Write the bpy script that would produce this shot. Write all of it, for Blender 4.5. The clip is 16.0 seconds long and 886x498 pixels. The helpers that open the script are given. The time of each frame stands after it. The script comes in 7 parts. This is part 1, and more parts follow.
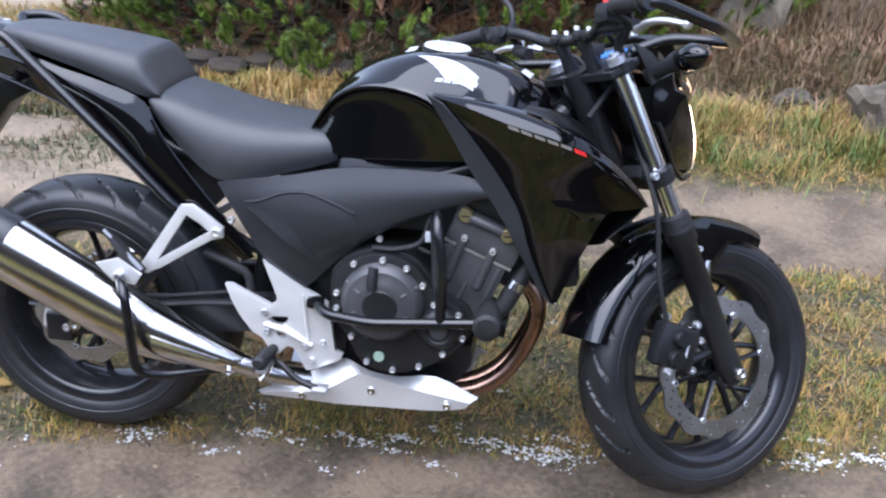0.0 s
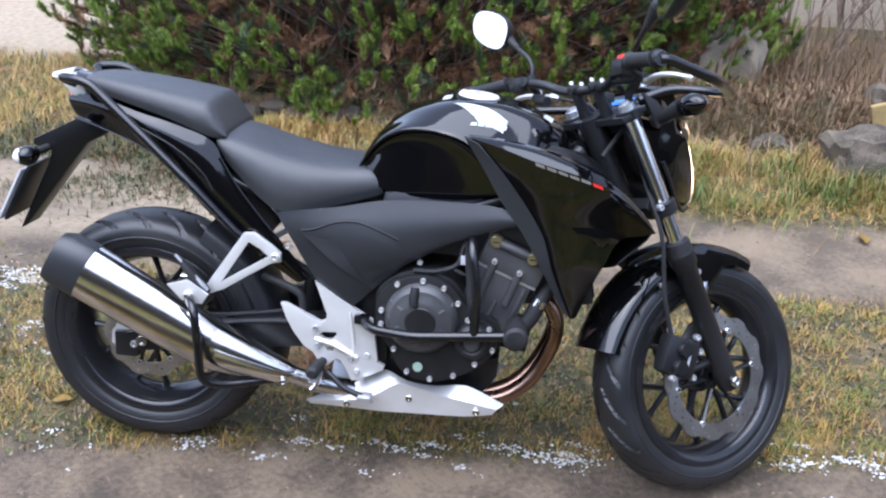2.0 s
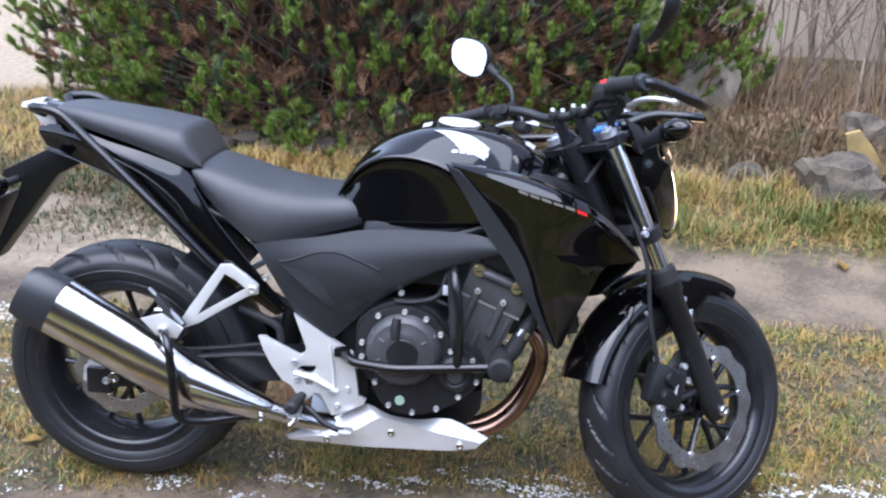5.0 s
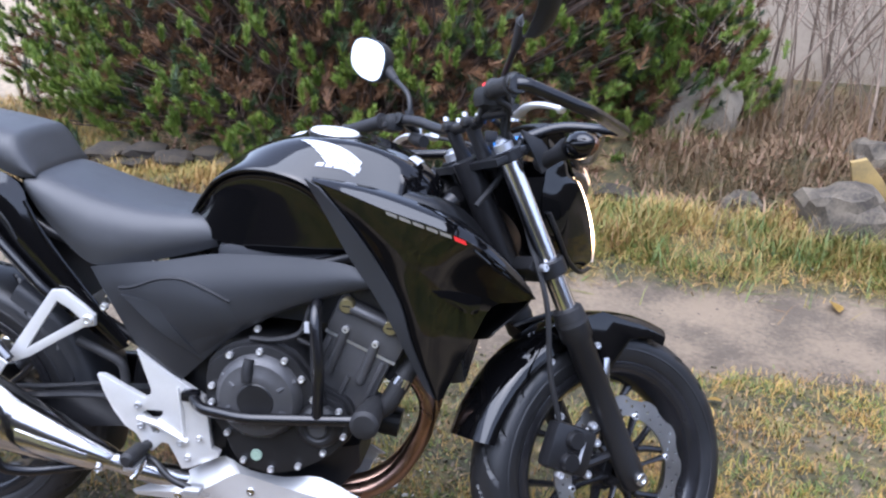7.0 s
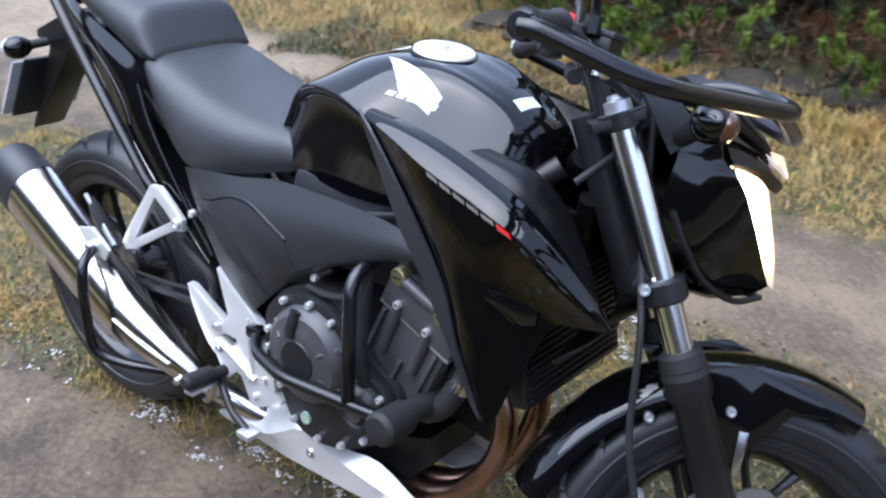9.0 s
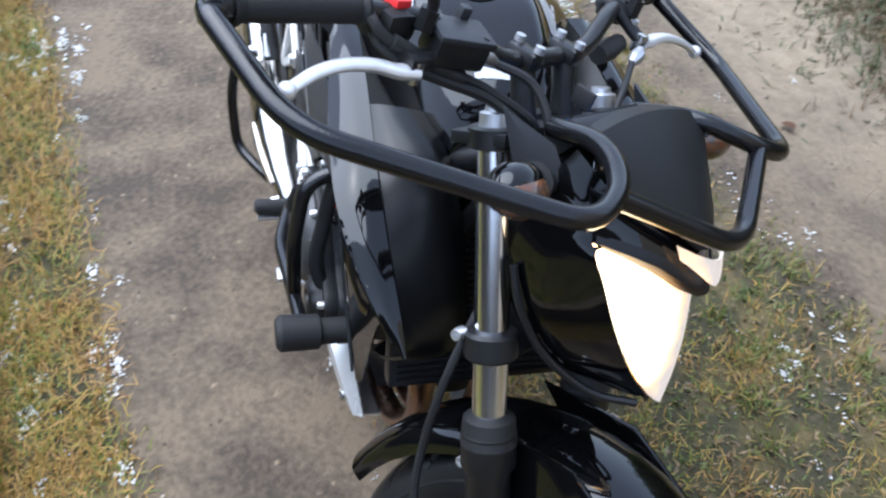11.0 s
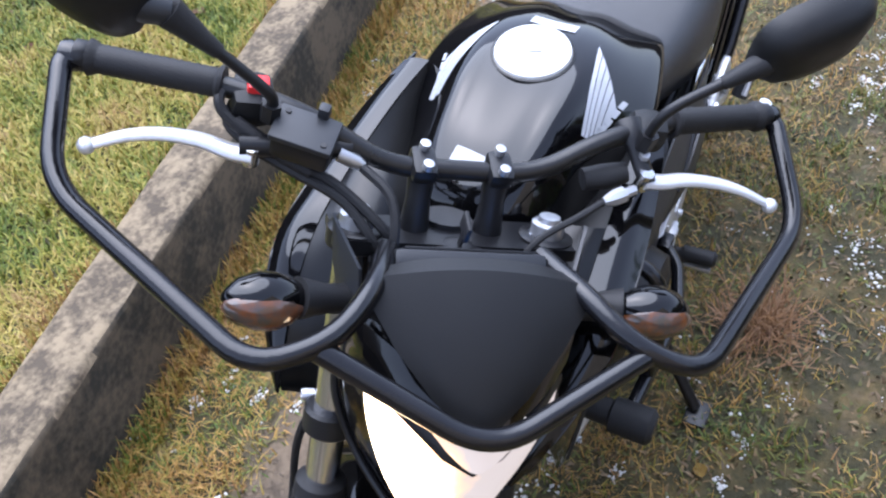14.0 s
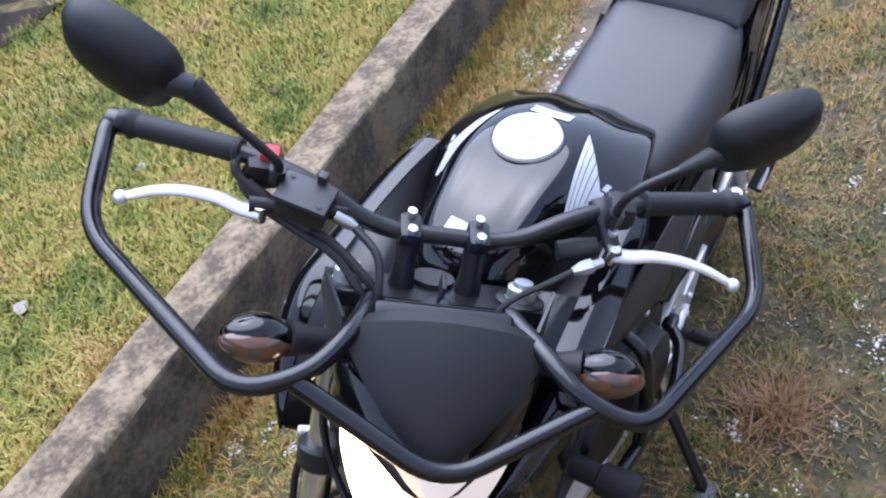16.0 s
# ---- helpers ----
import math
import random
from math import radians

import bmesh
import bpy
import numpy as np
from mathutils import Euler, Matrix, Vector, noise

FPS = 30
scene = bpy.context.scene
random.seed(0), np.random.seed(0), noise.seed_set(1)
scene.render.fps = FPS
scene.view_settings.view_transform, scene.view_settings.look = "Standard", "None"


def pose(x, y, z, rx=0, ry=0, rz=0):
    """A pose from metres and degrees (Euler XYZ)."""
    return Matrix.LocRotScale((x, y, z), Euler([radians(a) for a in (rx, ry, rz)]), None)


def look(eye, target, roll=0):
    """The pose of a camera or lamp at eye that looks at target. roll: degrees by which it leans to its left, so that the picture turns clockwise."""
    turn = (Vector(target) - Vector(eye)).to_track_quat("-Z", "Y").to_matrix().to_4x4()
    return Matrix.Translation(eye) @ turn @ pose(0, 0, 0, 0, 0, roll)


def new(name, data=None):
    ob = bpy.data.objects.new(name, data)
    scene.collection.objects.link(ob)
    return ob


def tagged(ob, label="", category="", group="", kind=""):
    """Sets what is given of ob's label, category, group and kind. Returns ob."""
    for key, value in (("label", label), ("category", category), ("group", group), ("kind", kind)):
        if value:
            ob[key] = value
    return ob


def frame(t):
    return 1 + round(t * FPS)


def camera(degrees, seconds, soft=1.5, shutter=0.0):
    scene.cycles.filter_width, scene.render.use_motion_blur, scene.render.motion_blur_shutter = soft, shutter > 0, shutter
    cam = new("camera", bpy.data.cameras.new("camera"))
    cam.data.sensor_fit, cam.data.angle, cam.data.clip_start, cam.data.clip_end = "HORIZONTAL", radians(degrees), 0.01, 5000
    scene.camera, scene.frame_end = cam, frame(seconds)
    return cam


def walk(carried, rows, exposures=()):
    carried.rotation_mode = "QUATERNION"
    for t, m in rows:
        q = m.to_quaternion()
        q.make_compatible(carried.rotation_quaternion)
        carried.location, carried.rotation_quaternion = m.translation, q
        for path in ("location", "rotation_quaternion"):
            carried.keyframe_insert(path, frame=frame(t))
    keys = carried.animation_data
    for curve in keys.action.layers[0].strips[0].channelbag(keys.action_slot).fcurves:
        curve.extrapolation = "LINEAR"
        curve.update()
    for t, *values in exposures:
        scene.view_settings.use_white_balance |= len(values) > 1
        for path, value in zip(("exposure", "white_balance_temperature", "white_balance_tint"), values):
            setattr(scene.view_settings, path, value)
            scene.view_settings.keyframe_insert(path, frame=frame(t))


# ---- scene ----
# ---------------------------------------------------------------- camera
cam = camera(46.9, 16.0, soft=2.2, shutter=0.4)
PATH = [
    (0, (1.070, -1.946, 1.578), (0.848, -0.189, 0.649), 1.73),
    (0.5, (1.008, -2.048, 1.619), (0.785, -0.283, 0.703), 1.28),
    (1, (0.954, -2.170, 1.654), (0.746, -0.389, 0.768), -0.18),
    (1.5, (0.947, -2.234, 1.657), (0.782, -0.434, 0.800), 0.87),
    (2, (0.969, -2.249, 1.664), (0.791, -0.446, 0.815), 2.36),
    (2.5, (0.961, -2.246, 1.660), (0.789, -0.442, 0.814), 2.89),
    (3, (0.956, -2.243, 1.655), (0.781, -0.437, 0.814), 2.83),
    (3.5, (0.946, -2.239, 1.650), (0.763, -0.432, 0.813), 3.09),
    (3.7, (0.946, -2.241, 1.650), (0.759, -0.429, 0.825), 3.04),
    (5.8, (0.947, -2.109, 1.586), (0.882, -0.260, 0.826), 2.28),
    (6, (0.998, -2.052, 1.557), (0.944, -0.199, 0.807), 2.37),
    (6.5, (1.185, -1.944, 1.545), (1.008, -0.101, 0.790), 2.43),
    (7, (1.277, -1.841, 1.522), (1.051, 0.001, 0.777), 2.75),
    (7.5, (1.345, -1.648, 1.492), (1.036, 0.156, 0.687), 2.02),
    (8, (1.449, -1.409, 1.498), (1.024, 0.317, 0.581), 3.25),
    (8.2, (1.521, -1.337, 1.492), (0.939, 0.320, 0.534), 2.25),
    (10.4, (1.957, -0.508, 1.502), (0.590, 0.349, 0.320), 2.86),
    (10.5, (1.959, -0.455, 1.521), (0.592, 0.353, 0.306), 2.70),
    (10.7, (2.009, -0.324, 1.533), (0.565, 0.268, 0.281), 2.26),
    (11, (2.019, -0.205, 1.610), (0.575, 0.125, 0.266), -0.29),
    (11.5, (1.976, -0.083, 1.644), (0.513, 0.086, 0.291), -0.54),
    (12, (1.907, 0.063, 1.657), (0.489, 0.046, 0.247), -1.91),
    (12.5, (1.918, 0.320, 1.668), (0.533, -0.047, 0.273), -4.00),
    (13, (1.905, 0.485, 1.691), (0.642, -0.194, 0.296), -8.40),
    (13.5, (1.811, 0.518, 1.702), (0.591, -0.227, 0.303), -10.06),
    (14, (1.771, 0.563, 1.714), (0.599, -0.215, 0.293), -11.49),
    (14.5, (1.767, 0.636, 1.741), (0.597, -0.211, 0.359), -12.19),
    (15, (1.786, 0.685, 1.769), (0.604, -0.236, 0.444), -12.36),
    (15.5, (1.801, 0.717, 1.773), (0.599, -0.228, 0.484), -12.31),
    (16, (1.815, 0.738, 1.769), (0.616, -0.230, 0.494), -11.85),
]
walk(cam, [(t, look(eye, target, roll)) for t, eye, target, roll in PATH], [(0, 2.55, 5800, 17), (3.7, 2.57, 5750, 16), (7.2, 2.65, 5750, 18), (8.2, 2.57, 5700, 17), (10.4, 2.38, 5780, 10), (12, 2.45, 5800, 12), (13, 2.58, 6050, 17), (14, 2.47, 5800, 17), (16, 2.45, 5650, 19)])

# ---------------------------------------------------------------- light
world = bpy.data.worlds.new("overcast_sky")
scene.world = world
world.use_nodes = True
wn = world.node_tree.nodes
wl = world.node_tree.links
sky = wn.new("ShaderNodeTexSky")
sky.sky_type = "NISHITA"
sky.sun_disc = False
sky.sun_elevation = radians(69)
sky.sun_rotation = radians(-145)
sky.air_density = 1.0
sky.dust_density = 1.5
grey = wn.new("ShaderNodeHueSaturation")
grey.inputs["Saturation"].default_value = 0.58
wl.new(sky.outputs[0], grey.inputs["Color"])
wl.new(grey.outputs[0], wn["Background"].inputs[0])
wn["Background"].inputs[1].default_value = 0.085
sun = new("sun", bpy.data.lights.new("sun", "SUN"))
sun.data.energy = 1.15
sun.data.angle = radians(80)
sun.data.color = (0.92, 0.965, 1.0)
sun.matrix_world = look((-1.2, -1.9, 6), (0, 0, 0))

# ---------------------------------------------------------------- material maker
def mat(name, col, col2=None, rough=0.5, metal=0.0, scale=12.0, bump=0.0, bscale=150.0, coat=0.0, rvar=0.12, fine=0.35, island=0.0):
    """A painted or natural surface: two scales of colour change, uneven gloss and fine relief."""
    m = bpy.data.materials.new(name)
    m.use_nodes = True
    n, l = m.node_tree.nodes, m.node_tree.links
    b = n["Principled BSDF"]
    col2 = col2 or tuple(c * 0.75 for c in col)
    tc = n.new("ShaderNodeTexCoord")
    big = n.new("ShaderNodeTexNoise")
    big.inputs["Scale"].default_value = scale
    big.inputs["Detail"].default_value = 5
    l.new(tc.outputs["Object"], big.inputs["Vector"])
    small = n.new("ShaderNodeTexNoise")
    small.inputs["Scale"].default_value = bscale
    small.inputs["Detail"].default_value = 3
    l.new(tc.outputs["Object"], small.inputs["Vector"])
    add = n.new("ShaderNodeMath")
    add.operation = "MULTIPLY_ADD"
    l.new(small.outputs["Fac"], add.inputs[0])
    add.inputs[1].default_value = fine
    l.new(big.outputs["Fac"], add.inputs[2])
    ramp = n.new("ShaderNodeValToRGB")
    ramp.color_ramp.elements[0].position = 0.35 + fine / 2
    ramp.color_ramp.elements[1].position = 0.65 + fine / 2
    ramp.color_ramp.elements[0].color = (*col2, 1)
    ramp.color_ramp.elements[1].color = (*col, 1)
    l.new(add.outputs[0], ramp.inputs[0])
    out = ramp.outputs[0]
    if island:
        geo = n.new("ShaderNodeNewGeometry")
        hsv = n.new("ShaderNodeHueSaturation")
        mr = n.new("ShaderNodeMapRange")
        mr.inputs["To Min"].default_value = 1 - island
        mr.inputs["To Max"].default_value = 1 + island
        l.new(geo.outputs["Random Per Island"], mr.inputs["Value"])
        l.new(mr.outputs[0], hsv.inputs["Value"])
        l.new(out, hsv.inputs["Color"])
        out = hsv.outputs[0]
    l.new(out, b.inputs["Base Color"])
    rr = n.new("ShaderNodeMapRange")
    rr.inputs["To Min"].default_value = max(0.02, rough - rvar)
    rr.inputs["To Max"].default_value = min(1.0, rough + rvar)
    l.new(big.outputs["Fac"], rr.inputs["Value"])
    l.new(rr.outputs[0], b.inputs["Roughness"])
    b.inputs["Metallic"].default_value = metal
    b.inputs["Coat Weight"].default_value = coat
    b.inputs["Coat Roughness"].default_value = 0.04
    if bump:
        bp = n.new("ShaderNodeBump")
        bp.inputs["Strength"].default_value = bump
        bp.inputs["Distance"].default_value = 0.002
        l.new(small.outputs["Fac"], bp.inputs["Height"])
        l.new(bp.outputs[0], b.inputs["Normal"])
    return m


def glow(name, col, strength):
    m = bpy.data.materials.new(name)
    m.use_nodes = True
    b = m.node_tree.nodes["Principled BSDF"]
    b.inputs["Base Color"].default_value = (*col, 1)
    b.inputs["Emission Color"].default_value = (*col, 1)
    b.inputs["Emission Strength"].default_value = strength
    return m


# ---------------------------------------------------------------- mesh makers
V = Vector


def smooth_line(pts, sub=6, closed=False):
    """Catmull-Rom through the points."""
    p = [V(q) for q in pts]
    n = len(p)
    out = []
    for i in range(n if closed else n - 1):
        a = p[(i - 1) % n] if closed or i else p[0] * 2 - p[1]
        b, c = p[i], p[(i + 1) % n]
        d = p[(i + 2) % n] if closed or i + 2 < n else p[-1] * 2 - p[-2]
        for k in range(sub):
            t = k / sub
            out.append(0.5 * (2 * b + (c - a) * t + (2 * a - 5 * b + 4 * c - d) * t * t + (3 * b - a - 3 * c + d) * t ** 3))
    if not closed:
        out.append(p[-1])
    return out


def bent(pts, radius, sub=5):
    """A line with its corners rounded, as a bent pipe has them."""
    p = [V(q) for q in pts]
    out = [p[0]]
    for a, b, c in zip(p, p[1:], p[2:]):
        u, v = (a - b), (c - b)
        r = min(radius, u.length * 0.48, v.length * 0.48)
        s, e = b + u.normalized() * r, b + v.normalized() * r
        for k in range(sub + 1):
            t = k / sub
            out.append(s * (1 - t) ** 2 + b * 2 * t * (1 - t) + e * t * t)
    out.append(p[-1])
    return out


def skin(bm, rings, closed=False, caps=True, wrap=True):
    """Quads between rings of equal length."""
    vs = [[bm.verts.new(q) for q in r] for r in rings]
    k = len(vs[0])
    pairs = list(zip(vs, vs[1:])) + ([(vs[-1], vs[0])] if closed else [])
    for a, b in pairs:
        for i in range(k if wrap else k - 1):
            j = (i + 1) % k
            bm.faces.new((a[i], a[j], b[j], b[i]))
    if caps and not closed and wrap:
        bm.faces.new(list(reversed(vs[0])))
        bm.faces.new(vs[-1])
    return vs


def tube(pts, r, seg=10, bm=None, flat=1.0, closed=False):
    """A pipe along a line; r is one radius or one a point."""
    bm = bm or bmesh.new()
    p = [V(q) for q in pts]
    rs = r if isinstance(r, (list, tuple)) else [r] * len(p)
    up = None
    rings = []
    for i, q in enumerate(p):
        if closed:
            t = (p[(i + 1) % len(p)] - p[i - 1]).normalized()
        else:
            t = (p[min(i + 1, len(p) - 1)] - p[max(i - 1, 0)]).normalized()
        if up is None:
            up = V((0, 0, 1)) if abs(t.z) < 0.9 else V((1, 0, 0))
        a = (up - t * up.dot(t)).normalized()
        up = a
        b = t.cross(a)
        rings.append([q + (a * math.cos(w) * flat + b * math.sin(w)) * rs[i] for w in [2 * math.pi * k / seg for k in range(seg)]])
    skin(bm, rings, closed=closed)
    return bm


def lathe(profile, centre, seg=48, bm=None, axis="y", closed=True, a0=0.0, a1=2 * math.pi):
    """Turns a line of (radius, along) about an axis through centre. closed: the line is a loop."""
    bm = bm or bmesh.new()
    c = V(centre)
    full = abs(a1 - a0 - 2 * math.pi) < 1e-6
    rings = []
    for k in range(seg if full else seg + 1):
        w = a0 + (a1 - a0) * k / seg
        ring = []
        for r, h in profile:
            u, v = r * math.cos(w), r * math.sin(w)
            ring.append(c + (V((u, h, v)) if axis == "y" else V((u, v, h)) if axis == "z" else V((h, u, v))))
        rings.append(ring)
    skin(bm, rings, closed=full, caps=closed, wrap=closed)
    return bm


def loft(rings, bm=None, caps=True, sub=0, around=0):
    """A body through rings; sub adds smooth rings between them, around smooths each ring."""
    bm = bm or bmesh.new()
    rs = [[V(q) for q in r] for r in rings]
    if around:
        rs = [smooth_line(r, around, closed=True) for r in rs]
    if sub:
        cols = [smooth_line([r[i] for r in rs], sub) for i in range(len(rs[0]))]
        rs = [list(q) for q in zip(*cols)]
    skin(bm, rs, caps=caps)
    return bm


def sheet(grid, nu=4, nv=4, thick=0.003, bm=None):
    """A curved panel through a grid of points, with thickness."""
    bm = bm or bmesh.new()
    rows = [smooth_line(r, nu) if nu > 1 else [V(q) for q in r] for r in grid]
    if nv > 1:
        cols = [smooth_line([r[i] for r in rows], nv) for i in range(len(rows[0]))]
        rows = [list(q) for q in zip(*cols)]
    tmp = bmesh.new()
    skin(tmp, rows, caps=False, wrap=False)
    bmesh.ops.recalc_face_normals(tmp, faces=tmp.faces)
    bmesh.ops.solidify(tmp, geom=tmp.faces[:], thickness=thick)
    return merge(bm, tmp)


def plate(outline, y0, y1, holes=(), bm=None, bulge=None, bevel=0.0):
    """A flat piece cut to an outline in the x-z plane, from y0 to y1, with holes through it."""
    bm = bm or bmesh.new()
    tmp = bmesh.new()
    edges = []
    for loop in (outline, *holes):
        vs = [tmp.verts.new((x, y0, z)) for x, z in loop]
        edges += [tmp.edges.new((a, b)) for a, b in zip(vs, vs[1:] + vs[:1])]
    bmesh.ops.triangle_fill(tmp, use_beauty=True, use_dissolve=False, edges=edges, normal=(0, 1, 0))
    if bulge:
        bmesh.ops.subdivide_edges(tmp, edges=[e for e in tmp.edges if not e.is_boundary], cuts=1)
    made = bmesh.ops.extrude_face_region(tmp, geom=tmp.faces[:])
    bmesh.ops.translate(tmp, verts=[v for v in made["geom"] if isinstance(v, bmesh.types.BMVert)], vec=(0, y1 - y0, 0))
    bmesh.ops.recalc_face_normals(tmp, faces=tmp.faces)
    if bevel:
        rim = [e for e in tmp.edges if len(e.link_faces) == 2 and e.calc_face_angle(0) > 0.7 and abs(e.verts[0].co.y - e.verts[1].co.y) < 1e-6]
        bmesh.ops.bevel(tmp, geom=rim, offset=bevel, segments=2, affect="EDGES", profile=0.6)
    return merge(bm, tmp)


def merge(bm, other):
    me = bpy.data.meshes.new("tmp")
    other.to_mesh(me)
    other.free()
    bm.from_mesh(me)
    bpy.data.meshes.remove(me)
    return bm


def block(lo, hi, bevel=0.004, bm=None, m=None):
    """A box with rounded edges, turned by m."""
    bm = bm or bmesh.new()
    tmp = bmesh.new()
    bmesh.ops.create_cube(tmp, size=1)
    lo, hi = V(lo), V(hi)
    bmesh.ops.transform(tmp, matrix=Matrix.Translation((lo + hi) / 2) @ Matrix.Diagonal((*(hi - lo), 1)), verts=tmp.verts)
    if bevel:
        bmesh.ops.bevel(tmp, geom=tmp.edges[:], offset=bevel, segments=2, affect="EDGES", profile=0.6)
    if m:
        bmesh.ops.transform(tmp, matrix=m, verts=tmp.verts)
    return merge(bm, tmp)


def mirrored(bm):
    """The same piece on the other side of the middle plane."""
    other = bm.copy()
    for v in other.verts:
        v.co.y = -v.co.y
    bmesh.ops.reverse_faces(other, faces=other.faces)
    return other


def bolt(c, r=0.006, h=0.006, bm=None, seg=10, side=-1):
    """A bolt head with a socket, its axis across the machine."""
    p = [(0.0005, -0.003 * side), (r, -0.003 * side), (r, h * 0.7 * side), (r * 0.85, h * side), (r * 0.5, h * side), (r * 0.45, h * 0.5 * side), (0.0005, h * 0.5 * side)]
    return lathe(p, c, seg=seg, bm=bm, closed=False)


def ring2(c, r, n=16, a0=0.0):
    return [(c[0] + r * math.cos(a0 + 2 * math.pi * k / n), c[1] + r * math.sin(a0 + 2 * math.pi * k / n)) for k in range(n)]


def put(name, bm, material, parent=None, label="", turn=None, flat=False, sharp=40):
    me = bpy.data.meshes.new(name)
    if turn:
        bmesh.ops.transform(bm, matrix=turn, verts=bm.verts)
    bmesh.ops.recalc_face_normals(bm, faces=bm.faces)
    for f in bm.faces:
        f.smooth = not flat
    if not flat:
        for e in bm.edges:
            if len(e.link_faces) == 2 and e.calc_face_angle(0) > radians(sharp):
                e.smooth = False
    bm.to_mesh(me)
    bm.free()
    me.materials.append(material)
    ob = new(name, me)
    if parent:
        ob.parent = parent
    if label:
        tagged(ob, label)
    return ob


def part(name, bm, material, parent, label="", front=False, sharp=40):
    return put(name, bm, material, parent, label, STEER if front else None, sharp=sharp)

# ---------------------------------------------------------------- materials
def lit_lens(name):
    """A lit lamp lens: white hot in the middle, amber towards its rim, uneven where the reflector's facets show."""
    m = bpy.data.materials.new(name)
    m.use_nodes = True
    n, l = m.node_tree.nodes, m.node_tree.links
    b = n["Principled BSDF"]
    b.inputs["Roughness"].default_value = 0.08
    tc = n.new("ShaderNodeTexCoord")
    far = n.new("ShaderNodeVectorMath")
    far.operation = "DISTANCE"
    far.inputs[1].default_value = (1.365, 0, 0.84)
    l.new(tc.outputs["Object"], far.inputs[0])
    vo = n.new("ShaderNodeTexNoise")
    vo.inputs["Scale"].default_value = 38
    vo.inputs["Detail"].default_value = 3
    l.new(tc.outputs["Object"], vo.inputs["Vector"])
    k = n.new("ShaderNodeMath")
    k.operation = "MULTIPLY_ADD"
    l.new(vo.outputs["Fac"], k.inputs[0])
    k.inputs[1].default_value = 0.05
    l.new(far.outputs["Value"], k.inputs[2])
    col = n.new("ShaderNodeValToRGB")
    cr = col.color_ramp
    cr.elements[0].position, cr.elements[0].color = 0.09, (1.0, 0.80, 0.50, 1)
    cr.elements[1].position, cr.elements[1].color = 0.18, (0.35, 0.30, 0.26, 1)
    e = cr.elements.new(0.14)
    e.color = (1.0, 0.52, 0.18, 1)
    l.new(k.outputs[0], col.inputs[0])
    power = n.new("ShaderNodeMapRange")
    power.inputs["From Min"].default_value = 0.075
    power.inputs["From Max"].default_value = 0.165
    power.inputs["To Min"].default_value = 4.0
    power.inputs["To Max"].default_value = 0.35
    l.new(k.outputs[0], power.inputs["Value"])
    l.new(col.outputs[0], b.inputs["Base Color"])
    l.new(col.outputs[0], b.inputs["Emission Color"])
    l.new(power.outputs[0], b.inputs["Emission Strength"])
    return m


gloss_black = mat("gloss_black_paint", (0.0022, 0.0022, 0.0026), (0.0018, 0.0018, 0.0021), rough=0.06, scale=3, rvar=0.03)
gloss_black.node_tree.nodes["Principled BSDF"].inputs["IOR"].default_value = 1.5
matte_black = mat("matte_black_plastic", (0.0170, 0.0187, 0.0222), (0.0130, 0.0143, 0.0170), rough=0.46, bump=0.15, bscale=900, scale=5)
dark_plastic = mat("dark_grained_plastic", (0.0075, 0.0078, 0.0085), (0.0055, 0.0057, 0.0062), rough=0.45, bump=0.2, bscale=900, scale=5)
inner_black = mat("inner_black_plastic", (0.004, 0.0041, 0.0045), (0.003, 0.0031, 0.0034), rough=0.32, scale=5)
satin_black = mat("satin_black_steel", (0.012, 0.012, 0.013), (0.008, 0.008, 0.009), rough=0.35, bump=0.05, bscale=500, scale=8)
vinyl = mat("black_vinyl", (0.028, 0.0295, 0.0325), (0.022, 0.0232, 0.0256), rough=0.37, bump=0.35, bscale=1100, scale=6)
rubber = mat("black_rubber", (0.016, 0.016, 0.017), (0.011, 0.011, 0.012), rough=0.6, bump=0.3, bscale=600, scale=9)
alloy = mat("cast_alloy", (0.62, 0.63, 0.65), (0.5, 0.51, 0.53), rough=0.35, metal=0.85, bump=0.1, bscale=700)
silver_paint = mat("silver_paint", (0.70, 0.697, 0.685), (0.61, 0.607, 0.595), rough=0.32, metal=0.5, bump=0.06, bscale=900)
chrome = mat("chrome", (0.8, 0.8, 0.82), (0.7, 0.7, 0.72), rough=0.2, metal=1.0, rvar=0.05)
steel = mat("brushed_steel", (0.66, 0.66, 0.66), (0.55, 0.55, 0.55), rough=0.22, metal=1.0, bump=0.05, bscale=400)
copper_pipe = mat("heat_tinted_steel", (0.40, 0.25, 0.18), (0.28, 0.18, 0.14), rough=0.3, metal=1.0, scale=14)

bar_black = mat("bar_black", (0.02, 0.019, 0.019), (0.014, 0.014, 0.014), rough=0.3, metal=0.3, scale=10)
guard_black = mat("guard_black_paint", (0.006, 0.006, 0.007), (0.004, 0.004, 0.005), rough=0.2, scale=14, bump=0.08, bscale=300)
wheel_black = mat("wheel_black", (0.014, 0.014, 0.016), (0.010, 0.010, 0.011), rough=0.2, scale=9)
disc_steel = mat("disc_steel", (0.5, 0.5, 0.5), (0.42, 0.42, 0.42), rough=0.35, metal=1.0, bump=0.1, bscale=500)
polished = mat("polished_alloy", (0.84, 0.84, 0.85), (0.76, 0.76, 0.78), rough=0.32, metal=0.55)
red_plastic = mat("red_plastic", (0.75, 0.03, 0.03), (0.6, 0.02, 0.025), rough=0.4)
white_mark = mat("white_mark", (0.46, 0.475, 0.50), (0.40, 0.415, 0.44), rough=0.4)
silver_mark = mat("silver_mark", (0.30, 0.29, 0.27), (0.24, 0.23, 0.21), rough=0.35, metal=0.4)
